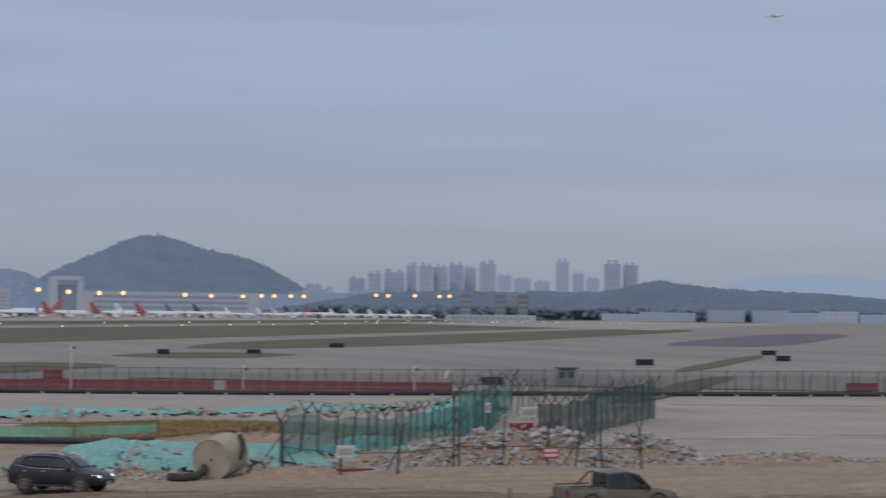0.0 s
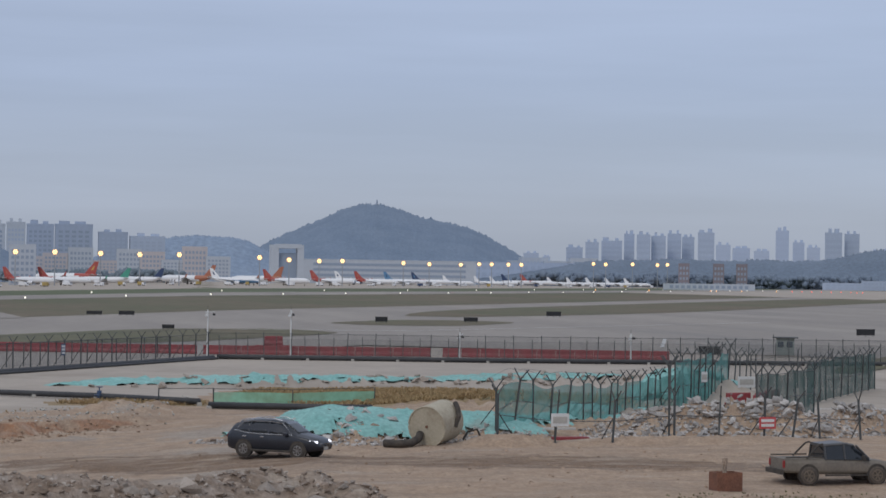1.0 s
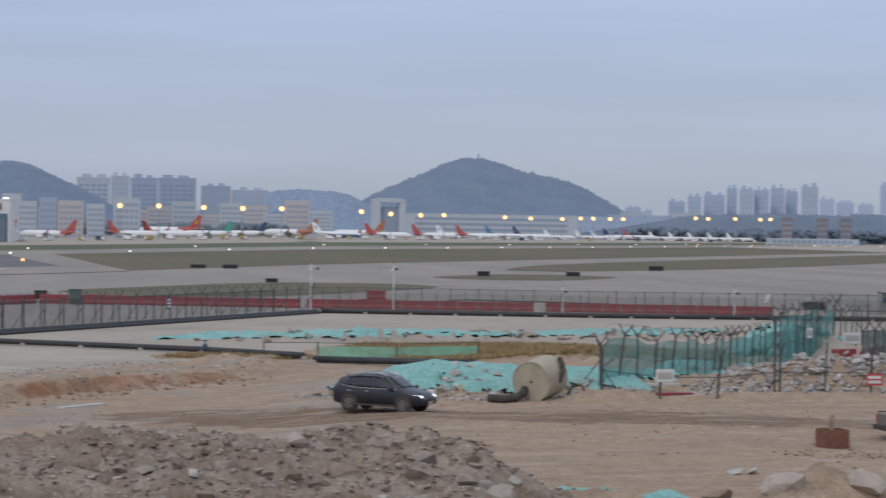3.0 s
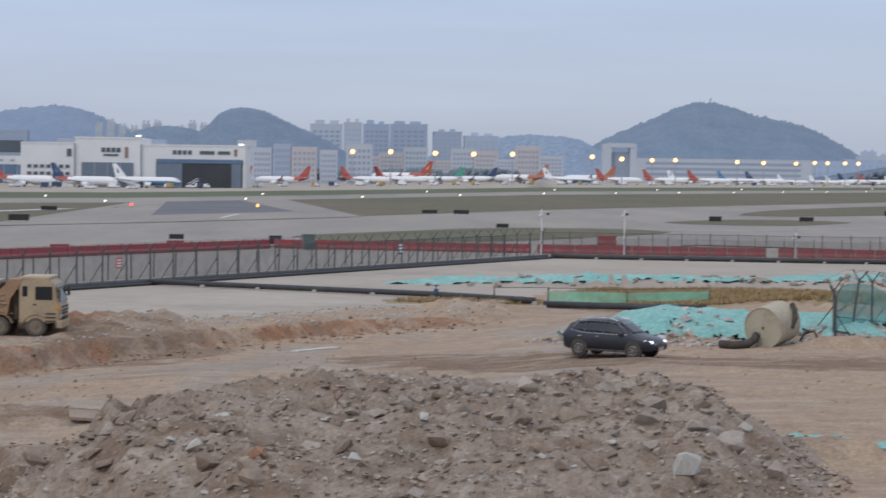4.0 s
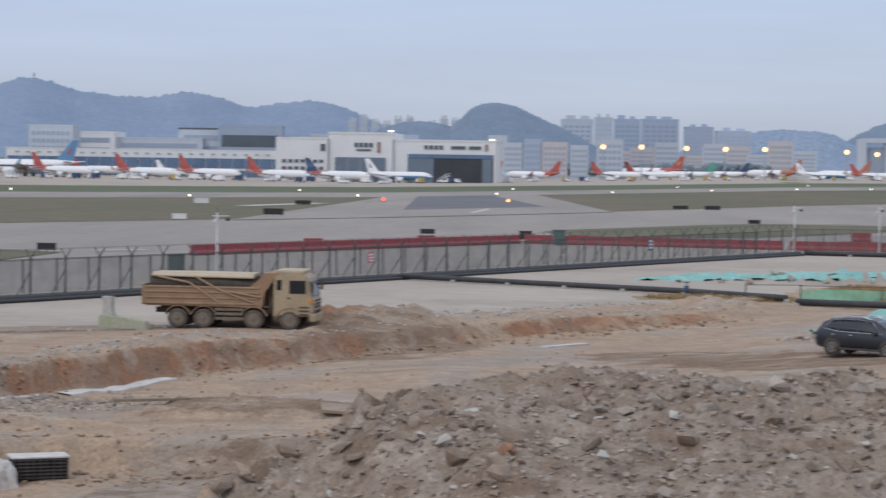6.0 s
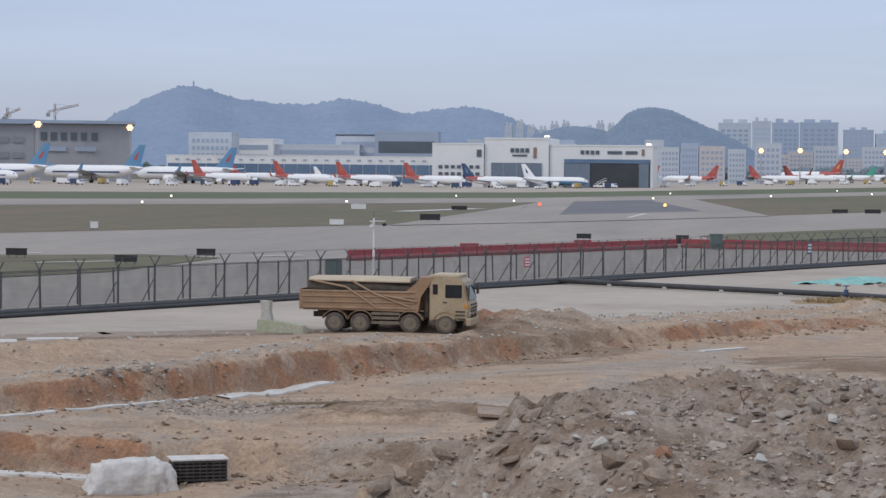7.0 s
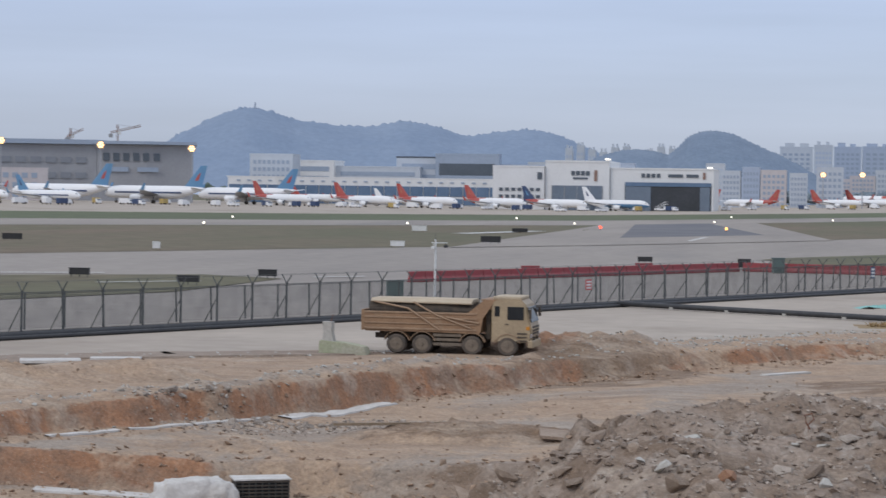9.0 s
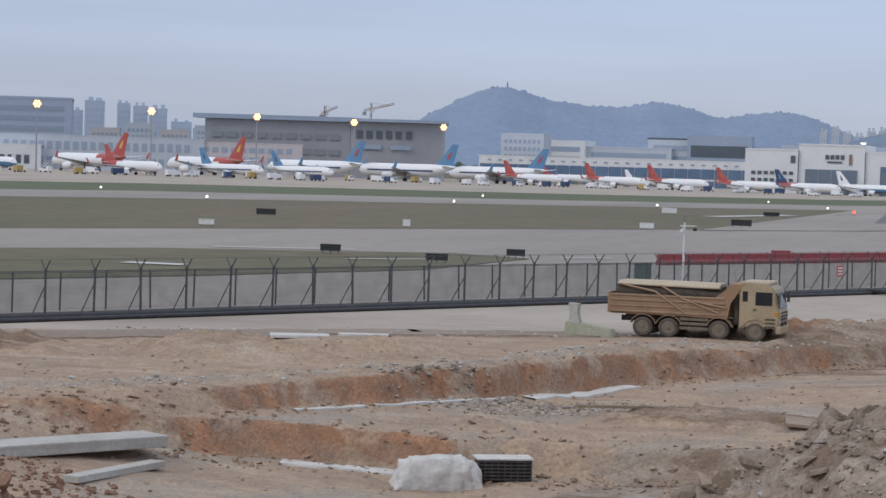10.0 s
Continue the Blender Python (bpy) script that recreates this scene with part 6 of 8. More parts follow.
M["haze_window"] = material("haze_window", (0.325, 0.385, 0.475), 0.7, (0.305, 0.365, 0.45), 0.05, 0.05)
M["haze_far_window"] = material("haze_far_window", (0.43, 0.50, 0.61), 0.8, (0.42, 0.49, 0.60), 0.05, 0.03)
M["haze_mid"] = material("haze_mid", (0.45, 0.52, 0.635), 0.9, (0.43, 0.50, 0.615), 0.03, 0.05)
M["haze_mid_window"] = material("haze_mid_window", (0.415, 0.485, 0.60), 0.8, (0.405, 0.475, 0.59), 0.05, 0.03)
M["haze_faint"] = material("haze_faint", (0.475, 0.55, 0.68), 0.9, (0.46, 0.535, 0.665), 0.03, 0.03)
M["haze_faint_window"] = material("haze_faint_window", (0.455, 0.53, 0.66), 0.8, (0.45, 0.525, 0.655), 0.05, 0.03)
# brick red greyed by distance haze, also painted in
M["haze_brick"] = material("haze_brick", (0.29, 0.245, 0.26), 0.9, (0.25, 0.22, 0.245), 0.1, 0.05)
M["dark_window"] = material("dark_window", (0.10, 0.12, 0.145), 0.4, (0.08, 0.10, 0.12), 0.1, 0.1)
M["brick_orange"] = material("brick_orange", (0.30, 0.19, 0.15), 0.9, (0.26, 0.17, 0.14), 0.1, 0.05)
M["flood_lamp"] = material("flood_lamp", (1.0, 0.72, 0.36), 0.5, (1.0, 0.72, 0.36), 1.0, 0.0, emit=2.4)
# glowing hood: orange glare round each floodlight, put into a part
M["lamp_glare"] = material("lamp_glare", (1.0, 0.50, 0.17), 0.5, (1.0, 0.5, 0.17), 1.0, 0.0, emit=0.75)
M["field_lamp"] = material("field_lamp", (1.0, 0.93, 0.8), 0.5, (1.0, 0.93, 0.8), 1.0, 0.0, emit=1.8)
M["red_lamp"] = material("red_lamp", (1.0, 0.10, 0.05), 0.5, (1.0, 0.10, 0.05), 1.0, 0.0, emit=2.0)
M["amber_lamp"] = material("amber_lamp", (1.0, 0.5, 0.15), 0.5, (1.0, 0.5, 0.15), 1.0, 0.0, emit=2.0)


# ---- airliners ----
def blade(bm, root, tip, chord0, chord1, thick, sweep, axis_z=False):
    """A tapered, swept aerofoil between a root and a tip point; chords run along x."""
    def ring(p, c, t):
        x, y, z = p
        out = []
        for fx, ft in ((0.5, 0.0), (0.3, 0.8), (0.0, 1.0), (-0.5, 0.0), (0.0, -1.0), (0.3, -0.8)):
            o = ft * t / 2
            out.append(bm.verts.new((x + fx * c, y + (o if axis_z else 0), z + (0 if axis_z else o))))
        return out
    a, b = ring(root, chord0, thick), ring(tip, chord1, thick * 0.45)
    for k in range(6):
        bm.faces.new((a[k], a[(k + 1) % 6], b[(k + 1) % 6], b[k]))
    bm.faces.new(a)
    bm.faces.new(b[::-1])
    bmesh.ops.recalc_face_normals(bm, faces=bm.faces)


def airliner(label, tail, fin, body="plane_white", stripe=None, nose=None, size=1.0, winglet=None, fin_mark=None, cut=-9.5):
    """A parked twin-jet, nose along x, 37 m long at size 1; the origin lies on the ground below the wing."""
    t = thing("airliner", label, "airplane", group="parked airliners")
    s = size
    bm = bmesh.new()
    rings = []
    prof = ((18.6, 0.12, 3.0), (18.1, 0.75, 3.1), (17.0, 1.35, 3.3), (15.2, 1.8, 3.5), (13.0, 1.97, 3.6), (6.0, 1.97, 3.6), (0.0, 1.97, 3.6), (-6.0, 1.97, 3.6), (-9.0, 1.9, 3.68), (-12.0, 1.55, 4.0), (-15.0, 1.05, 4.4), (-17.5, 0.55, 4.75), (-18.8, 0.2, 4.95))
    n = 20
    for x, r, z in prof:
        rings.append([bm.verts.new((x * s, r * s * math.cos(a), (z + r * 1.04 * math.sin(a)) * s)) for a in (2 * math.pi * k / n for k in range(n))])
    for i, (a, b) in enumerate(zip(rings, rings[1:])):
        for k in range(n):
            f = bm.faces.new((a[k], a[(k + 1) % n], b[(k + 1) % n], b[k]))
            mid = (prof[i][0] + prof[i + 1][0]) / 2
            low = math.sin(2 * math.pi * (k + 0.5) / n)
            if tail and mid < cut + 2.5 * low:
                f.material_index = 1
            elif nose and mid > -4 and low < -0.1:
                f.material_index = 2
    bm.faces.new(rings[0])
    bm.faces.new(rings[-1][::-1])
    bmesh.ops.recalc_face_normals(bm, faces=bm.faces)
    part("fuselage", bm, [M[body], M[tail or body], M[nose or body]], t, smooth=True)
    bm = bmesh.new()
    blade(bm, (-14.6 * s, 0, 5.3 * s), (-18.6 * s, 0, 12.1 * s), 6.6 * s, 2.4 * s, 0.55 * s, 0, axis_z=True)
    f = part("fin", bm, M[fin], t)
    if fin_mark:
        bm = bmesh.new()
        blade(bm, (-16.1 * s, 0, 7.4 * s), (-17.7 * s, 0, 10.6 * s), 2.2 * s, 1.3 * s, 0.62 * s, 0, axis_z=True)
        part("fin_emblem", bm, M[fin_mark], f)
    for y in (-1, 1):
        bm = bmesh.new()
        blade(bm, (0.5 * s, y * 1.6 * s, 2.7 * s), (-6.6 * s, y * 17.0 * s, 4.3 * s), 7.4 * s, 1.6 * s, 0.9 * s, 0)
        w = part("wing", bm, M["wing_grey"], t)
        bm = bmesh.new()
        blade(bm, (-6.9 * s, y * 17.0 * s, 4.3 * s), (-8.0 * s, y * 17.3 * s, 6.4 * s), 1.5 * s, 0.7 * s, 0.15 * s, 0, axis_z=True)
        part("winglet", bm, M[winglet or fin], w)
        bm = bmesh.new()
        blade(bm, (-16.2 * s, y * 0.5 * s, 4.7 * s), (-18.6 * s, y * 6.6 * s, 5.2 * s), 3.8 * s, 1.4 * s, 0.35 * s, 0)
        part("tailplane", bm, M["plane_white"], t)
        bm = bmesh.new()
        tube(bm, [(5.0 * s, y * 5.3 * s, 1.75 * s), (4.6 * s, y * 5.3 * s, 1.75 * s), (2.6 * s, y * 5.3 * s, 1.75 * s), (1.2 * s, y * 5.3 * s, 1.8 * s)], [0.98 * s, 1.1 * s, 1.05 * s, 0.6 * s], 16)
        box(bm, (3.0 * s, 0.3 * s, 0.9 * s), (1.6 * s, y * 5.3 * s, 2.7 * s))
        e = part("engine", bm, M["plane_white"], t, smooth=False)
        bm = bmesh.new()
        tube(bm, [(5.01 * s, y * 5.3 * s, 1.75 * s), (5.05 * s, y * 5.3 * s, 1.75 * s)], 0.82 * s, 16)
        part("fan", bm, M["dark_window"], e)
        bm = bmesh.new()
        tube(bm, [(-1.6 * s, y * 2.7 * s, 0.5 * s), (-1.6 * s, y * 2.5 * s, 3.0 * s)], 0.16 * s, 6)
        tube(bm, [(-1.6 * s, y * 2.2 * s, 0.55 * s), (-1.6 * s, y * 3.2 * s, 0.55 * s)], 0.55 * s, 12)
        part("main_gear", bm, M["rubber"], t)
        if stripe:
            bm = bmesh.new()
            box(bm, (25 * s, 0.06 * s, 0.5 * s), (1.0 * s, y * 1.96 * s, 3.5 * s))
            part("cheatline", bm, M[stripe], t)
    bm = bmesh.new()
    tube(bm, [(14.2 * s, 0, 0.4 * s), (14.2 * s, 0, 2.2 * s)], 0.12 * s, 6)
    tube(bm, [(14.2 * s, -0.35 * s, 0.4 * s), (14.2 * s, 0.35 * s, 0.4 * s)], 0.4 * s, 12)
    part("nose_gear", bm, M["rubber"], t)
    bm = bmesh.new()
    box(bm, (0.9 * s, 2.1 * s, 0.5 * s), (16.9 * s, 0, 4.05 * s), Matrix.Rotation(radians(-32), 4, "Y") , bevel=0.1 * s)
    part("cockpit_window", bm, M["dark_window"], t)
    return t


KINDS = {
    "red": airliner("white airliner with red rear body and fin on the apron", "livery_red", "livery_red", fin_mark="livery_orange"),
    "orange": airliner("white wide airliner with red and yellow tail on the apron", "livery_red", "livery_red", fin_mark="livery_yellow", size=1.45, cut=-8.0),
    "blue": airliner("large white airliner with dark stripe and blue fin", None, "livery_blue", stripe="livery_navy", size=1.5, fin_mark="livery_red"),
    "slim_blue": airliner("white narrow airliner with dark stripe and blue fin", None, "livery_blue", stripe="livery_navy", fin_mark="livery_navy"),
    "sea": airliner("white airliner with blue belly and white fin", None, "plane_white", nose="livery_blue", fin_mark="livery_navy"),
    "mixed": airliner("white airliner with red rear body and blue fin", "livery_red", "livery_navy", fin_mark="livery_blue"),
    "dark": airliner("white airliner with dark navy fin on the apron", None, "livery_navy"),
    "green": airliner("white airliner with green fin on the apron", None, "livery_green"),
    "white": airliner("plain white airliner on the far apron", None, "plane_white", size=0.8),
    "rust": airliner("white airliner with broad rust-orange tail", "livery_orange", "livery_orange", size=1.2, cut=-7.0),
}


def bearing(az, r):
    return r * math.sin(radians(az)), r * math.cos(radians(az))


# kind, bearing, distance, compass heading of the nose
PARKED = (
    ("sea", -28.1, 950, 116), ("orange", -25.6, 985, -62), ("red", -24.45, 890, 118), ("orange", -22.6, 1000, -62), ("slim_blue", -21.9, 905, 114),
    ("slim_blue", -20.05, 955, 114), ("blue", -19.75, 1045, -74), ("blue", -17.35, 1045, -74), ("blue", -14.95, 1110, -76), ("red", -14.0, 1085, 116),
    ("red", -11.85, 1085, 116), ("red", -10.2, 1095, 116), ("red", -8.4, 1100, 116), ("mixed", -6.85, 1095, 114), ("sea", -5.25, 1105, 112),
    ("red", -3.3, 1350, -70), ("red", -1.75, 1380, -68), ("red", -13.1, 1230, 112), ("white", -11.0, 1240, 112),
    ("red", 0.45, 1480, 116), ("orange", 1.35, 1760, -66), ("red", 1.35, 1500, 112), ("green", 2.35, 1560, -70), ("dark", 3.25, 1620, -66), ("rust", 4.5, 1650, -60),
    ("sea", 5.75, 1590, 114), ("rust", 6.3, 1800, -64), ("red", 7.1, 1660, 116), ("red", 8.3, 1760, 116), ("red", 9.45, 1830, 112), ("sea", 8.9, 1950, 110), ("slim_blue", 10.2, 1900, 112),
    ("mixed", 10.9, 2000, 112), ("white", 11.6, 2080, 112), ("white", 12.4, 2200, 112), ("dark", 13.2, 2300, 108), ("white", 12.8, 2280, 104), ("red", 13.7, 2300, 108), ("white", 14.3, 2330, 102), ("white", 14.8, 2350, 100), ("white", 15.3, 2380, 100), ("white", 15.8, 2400, 100), ("white", 16.3, 2420, 100), ("white", 17.4, 2450, 104), ("white", 19.0, 2500, -78),
)
used = set()
for kind, az, r, head in PARKED:
    x, y = bearing(az, r)
    m = Matrix.Translation((x, y, float(lie(x, y)) + 0.05)) @ Matrix.Rotation(radians(90 - head), 4, "Z")
    if kind in used:
        copy_thing(KINDS[kind], m)
    else:
        KINDS[kind].matrix_world = m
        used.add(kind)
fly = copy_thing(KINDS["white"], Matrix.Translation((1622.0, 3398.0, 522.0)) @ Matrix.Rotation(radians(-28), 4, "Z") @ Matrix.Rotation(radians(-6), 4, "Y"))
tagged(fly, "distant grey airliner climbing away under the clouds", "airplane")


# ---- service vehicles on the apron ----
def service_van(colour, label, length=6.0):
    t = thing("service_vehicle", label, "vehicle", group="apron vehicles")
    bm = bmesh.new()
    box(bm, (length * 0.66, 2.3, 2.1), (-length * 0.17, 0, 1.65), bevel=0.08)
    part("body", bm, M[colour], t)
    bm = bmesh.new()
    extrude_profile(bm, [(length * 0.17, 0.6), (length * 0.5, 0.6), (length * 0.5, 1.4), (length * 0.4, 2.3), (length * 0.17, 2.3)], 2.2)
    c = part("cab", bm, M["plane_white"], t)
    bm = bmesh.new()
    box(bm, (0.08, 1.9, 0.7), (length * 0.46, 0, 1.85), Matrix.Rotation(radians(-42), 4, "Y"))
    part("windscreen", bm, M["dark_window"], c)
    for x in (-0.32, 0.32):
        for y in (-1.0, 1.0):
            bm = bmesh.new()
            tube(bm, [(x * length, y - 0.15, 0.45), (x * length, y + 0.15, 0.45)], 0.45, 12)
            part("wheel", bm, M["rubber"], t)
    return t


def stair_truck():
    t = thing("stair_truck", "white passenger stair truck on the apron", "stair truck", group="apron vehicles")
    bm = bmesh.new()
    box(bm, (6.5, 2.2, 0.9), (0, 0, 0.95), bevel=0.06)
    part("chassis", bm, M["plane_white"], t)
    bm = bmesh.new()
    box(bm, (1.6, 2.1, 1.3), (2.6, 0, 1.9), bevel=0.1)
    part("cab", bm, M["plane_white"], t)
    for k in range(9):
        bm = bmesh.new()
        box(bm, (0.5, 1.8, 0.1), (2.4 - 0.62 * k, 0, 3.7 - 0.32 * k))
        part("step", bm, M["wing_grey"], t)
    for y in (-0.95, 0.95):
        bm = bmesh.new()
        tube(bm, [(3.4, y, 4.8), (2.4, y, 4.8), (-2.8, y, 2.0)], 0.08, 5)
        tube(bm, [(3.4, y, 3.7), (2.4, y, 3.6), (-2.8, y, 0.9)], 0.14, 5)
        part("handrail", bm, M["plane_white"], t)
        for x in (-2.0, 2.0):
            bm = bmesh.new()
            tube(bm, [(x, y - 0.15, 0.42), (x, y + 0.15, 0.42)], 0.42, 12)
            part("wheel", bm, M["rubber"], t)
    return t


VANS = (service_van("plane_white", "white box van on the apron"), service_van("livery_navy", "dark blue service truck on the apron", 7.0), service_van("yellow_paint", "yellow service truck on the apron", 5.0), stair_truck())
rnd = random.Random(4)
for i in range(72):
    az = -28.5 + 46 * (i + rnd.uniform(-0.35, 0.35)) / 72
    r = float(np.interp(az, (-29, -20, -12, -5, 2, 8, 18), (840, 900, 1040, 1050, 1400, 1650, 2300))) + rnd.uniform(-25, 40)
    x, y = bearing(az, r)
    m = Matrix.Translation((x, y, float(lie(x, y)) + 0.05)) @ Matrix.Rotation(radians(rnd.choice((-40, 140, 60, -30)) + rnd.uniform(-15, 15)), 4, "Z")
    k = rnd.choice((0, 0, 0, 1, 1, 2, 3, 3))
    if i < 4:
        VANS[i].matrix_world = m
    else:
        copy_thing(VANS[k], m)


# ---- hangars, terminal and town ----
def block(name, label, x0, x1, y, h, depth, wall, window, floors=0, bays=0, band=False, roof=None, turn=0.0, category="building", z=None, margin=0.06, top_gap=0.08, group=""):
    """A building with its front at y facing the field, with storeys of windows set into the front."""
    w = x1 - x0
    cx = (x0 + x1) / 2
    base = float(lie(cx, y)) if z is None else z
    t = thing(name, label, category, Matrix.Translation((cx, y, base)) @ Matrix.Rotation(radians(turn), 4, "Z"), group=group)
    bm = bmesh.new()
    box(bm, (w, depth, h + 4), (0, depth / 2, h / 2 - 2))
    part("wall", bm, M[wall], t)
    bm = bmesh.new()
    box(bm, (w * 1.01, depth * 1.01, h * 0.035), (0, depth / 2, h * 1.01))
    part("roof", bm, M[roof or wall], t)
    if floors >= 8:
        rd = random.Random(int(x0 * 7) + int(h))
        for k in range(2):
            bm = bmesh.new()
            box(bm, (w * rd.uniform(0.15, 0.32), depth * 0.5, h * rd.uniform(0.04, 0.1)), (w * ((-0.24, 0.22)[k] + rd.uniform(-0.06, 0.06)), depth * (0.4 + 0.07 * k), h * 1.05))
            part("roof_house", bm, M[wall], t)
    if floors:
        fh = h * (1 - top_gap) / floors
        bw = w * (1 - 2 * margin) / max(1, bays)
        bm = bmesh.new()
        if band:
            box(bm, (w * (1 - 2 * margin), 0.3, fh * 0.5))
        else:
            box(bm, (bw * 0.62, 0.3, fh * 0.52))
        me = mesh_of("window", bm, M[window])
        for f in range(floors):
            for b in range(1 if band else bays):
                o = new("window", me)
                o.parent = t
                o.location = (0 if band else -w / 2 + w * margin + bw * (b + 0.5), -0.02, fh * (f + 0.55))
    return t


def panel(parent, name, mat, x, z, w, h, out=0.25, label=""):
    bm = bmesh.new()
    box(bm, (w, 0.4, h), (x, -out, z))
    return part(name, bm, M[mat], parent, label)


# twin white maintenance hangars
h1 = block("hangar", "white maintenance hangar with tall blue-grey doors", -139, -106, 1114, 25, 60, "hangar_white", "dark_window")
panel(h1, "door", "door_blue", 0, 6.5, 26, 12.6, 0.1)
for k in range(5):
    panel(h1, "door_rail", "hangar_grey", -13 + 6.5 * k, 6.5, 0.35, 12.4, 0.32)
for k in range(4):
    panel(h1, "sign_bar", "dark_window", -2.2 + 3.0 * k * 0.85, 19.2, 1.9, 2.2)
panel(h1, "sign_bar", "dark_window", 1.6, 16.6, 7.5, 0.9)
panel(h1, "emblem", "brick_orange", 9.5, 18.0, 1.6, 5.5, label="slanted orange emblem")
h0 = block("hangar_wing", "white hangar wing with rows of small windows", -166, -139.3, 1112, 22, 50, "hangar_white", "dark_window")
for f in range(3):
    for b in range(7 if f else 5):
        panel(h0, "window", "dark_window", -9 + 3.2 * b, 3.2 + 3.6 * f, 2.0, 1.6)
panel(h0, "emblem", "dark_window", 11, 17.5, 2.4, 3.6, label="dark emblem")
h2 = block("hangar", "white maintenance hangar with a wide open front", -105.7, -53, 1116, 21.4, 60, "hangar_white", "dark_window")
# flat dark panel on the solid wall imitates the shaded interior
panel(h2, "opening_shade", "interior_shade", 3.2, 7.0, 44, 14.4, 0.1, "dark panel painted as the shade inside the open hangar front")
panel(h2, "door", "door_blue", -12, 6.2, 13, 12.4, 0.5)
panel(h2, "door", "door_blue", 22, 6.2, 5, 12.4, 0.5)
panel(h2, "lintel", "glass_blue", 3.2, 13.6, 44, 2.0, 0.45)
for k in range(4):
    panel(h2, "sign_bar", "dark_window", -9.5 + 2.6 * k, 18.1, 1.8, 2.0)
panel(h2, "sign_bar", "dark_window", 7.0, 18.1, 7.5, 1.6)
panel(h2, "sign_bar", "dark_window", 15.6, 18.1, 6.2, 1.6)
panel(h2, "emblem", "brick_orange", 21.5, 18.2, 1.4, 3.4, label="orange emblem")

# long glazed terminal wing with town-like blocks behind
wing = block("terminal_wing", "long low terminal wing with blue glass front", -345, -172, 1250, 15.5, 40, "hangar_white", "glass_blue")
for k in range(22):
    panel(wing, "pane", "glass_blue", -82 + 7.8 * k, 8.2, 7.3, 5.6)
    panel(wing, "pane", "glass_blue", -82 + 7.8 * k, 2.3, 7.3, 3.6)
for k in range(26):
    panel(wing, "roof_window", "haze_window", -80 + 6.4 * k, 13.4, 2.2, 0.8)
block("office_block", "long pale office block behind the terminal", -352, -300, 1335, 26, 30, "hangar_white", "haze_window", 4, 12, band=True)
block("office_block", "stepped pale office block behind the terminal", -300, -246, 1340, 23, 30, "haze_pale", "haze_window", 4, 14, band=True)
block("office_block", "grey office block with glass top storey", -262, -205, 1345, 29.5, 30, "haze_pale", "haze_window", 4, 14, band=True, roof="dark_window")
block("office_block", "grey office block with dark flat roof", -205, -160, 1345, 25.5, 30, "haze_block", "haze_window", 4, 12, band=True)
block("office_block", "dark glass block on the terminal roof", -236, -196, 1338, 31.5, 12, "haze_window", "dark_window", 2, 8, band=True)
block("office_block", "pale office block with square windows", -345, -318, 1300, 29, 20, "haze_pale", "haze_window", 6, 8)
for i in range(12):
    block("town_block", "small pale town block behind the airport", -330 + 24 * i, -315 + 24 * i, 1750 + 10 * (i % 3), 28 + 6 * math.sin(i * 2.1), 16, ("haze_pale", "haze_far")[i % 2], "haze_far_window", 6, 5, group="town blocks")

# great grey hangar with curved roof line
big = thing("great_hangar", "great grey hangar with an overhanging roof", "hangar", Matrix.Translation((-380, 1085, float(lie(-380, 1085)))))
left_front = [(-62, -24), (9, 3), (9, 60), (-62, 60)]
right_front = [(9.2, 3), (34, 9), (56, 20), (40, 70), (9.2, 70)]
bm = bmesh.new()
prism(bm, left_front, -3, 29)
wall_l = part("wall", bm, M["hangar_grey"], big)
bm = bmesh.new()
prism(bm, right_front, -3, 29.4)
wall_r = part("wall", bm, M["hangar_grey"], big)
bm = bmesh.new()
prism(bm, [(-67, -29), (10, 0), (10, 64), (-67, 64)], 29.2, 31.6)
part("roof", bm, M["haze_window"], big)
bm = bmesh.new()
prism(bm, [(8, -1), (36, 5), (59, 17), (42, 74), (8, 74)], 29.6, 31.2)
part("roof", bm, M["haze_window"], big)
slope = math.atan2(27, 71)
for row in range(2):
    for k in range(9):
        d = -56 + 7.2 * k
        bm = bmesh.new()
        box(bm, (5.4, 0.6, 3.0), (d, -24 + (d + 62) * 27 / 71 - 0.4, 21 - 8.0 * row), Matrix.Rotation(slope, 4, "Z"))
        part("window", bm, M["dim_window"], wall_l)


def sign_wall(d):
    return (3 + (d - 9) * 0.242 if d < 34 else 9 + (d - 34) * 0.5) - 0.5


for k in range(6):
    d = 14 + 5.0 * k
    bm = bmesh.new()
    box(bm, (3.2, 0.6, 4.0), (d, sign_wall(d), 23), Matrix.Rotation(0.3, 4, "Z"))
    part("sign_bar", bm, M["dark_window"], wall_r)
for k in range(2):
    bm = bmesh.new()
    box(bm, (11, 0.6, 2.4), (20 + 15 * k, sign_wall(20 + 15 * k) - 0.4, 16.5), Matrix.Rotation(0.24 if k == 0 else 0.36, 4, "Z"))
    part("sign_bar", bm, M["haze_window"], wall_r)
block("cargo_shed", "long grey cargo shed in front of the great hangar", -520, -415, 985, 16.5, 30, "haze_pale", "haze_window", 2, 22, turn=24)
block("cargo_shed", "pale cargo shed with upper windows", -445, -372, 1012, 15.5, 26, "beige_block", "haze_window", 3, 14, turn=22)
block("cargo_shed", "pale low shed beside the apron", -560, -480, 940, 11.5, 20, "hangar_white", "dark_window", 1, 18, turn=26, top_gap=0.3)
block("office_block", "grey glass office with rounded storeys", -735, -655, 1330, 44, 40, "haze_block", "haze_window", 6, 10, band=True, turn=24)
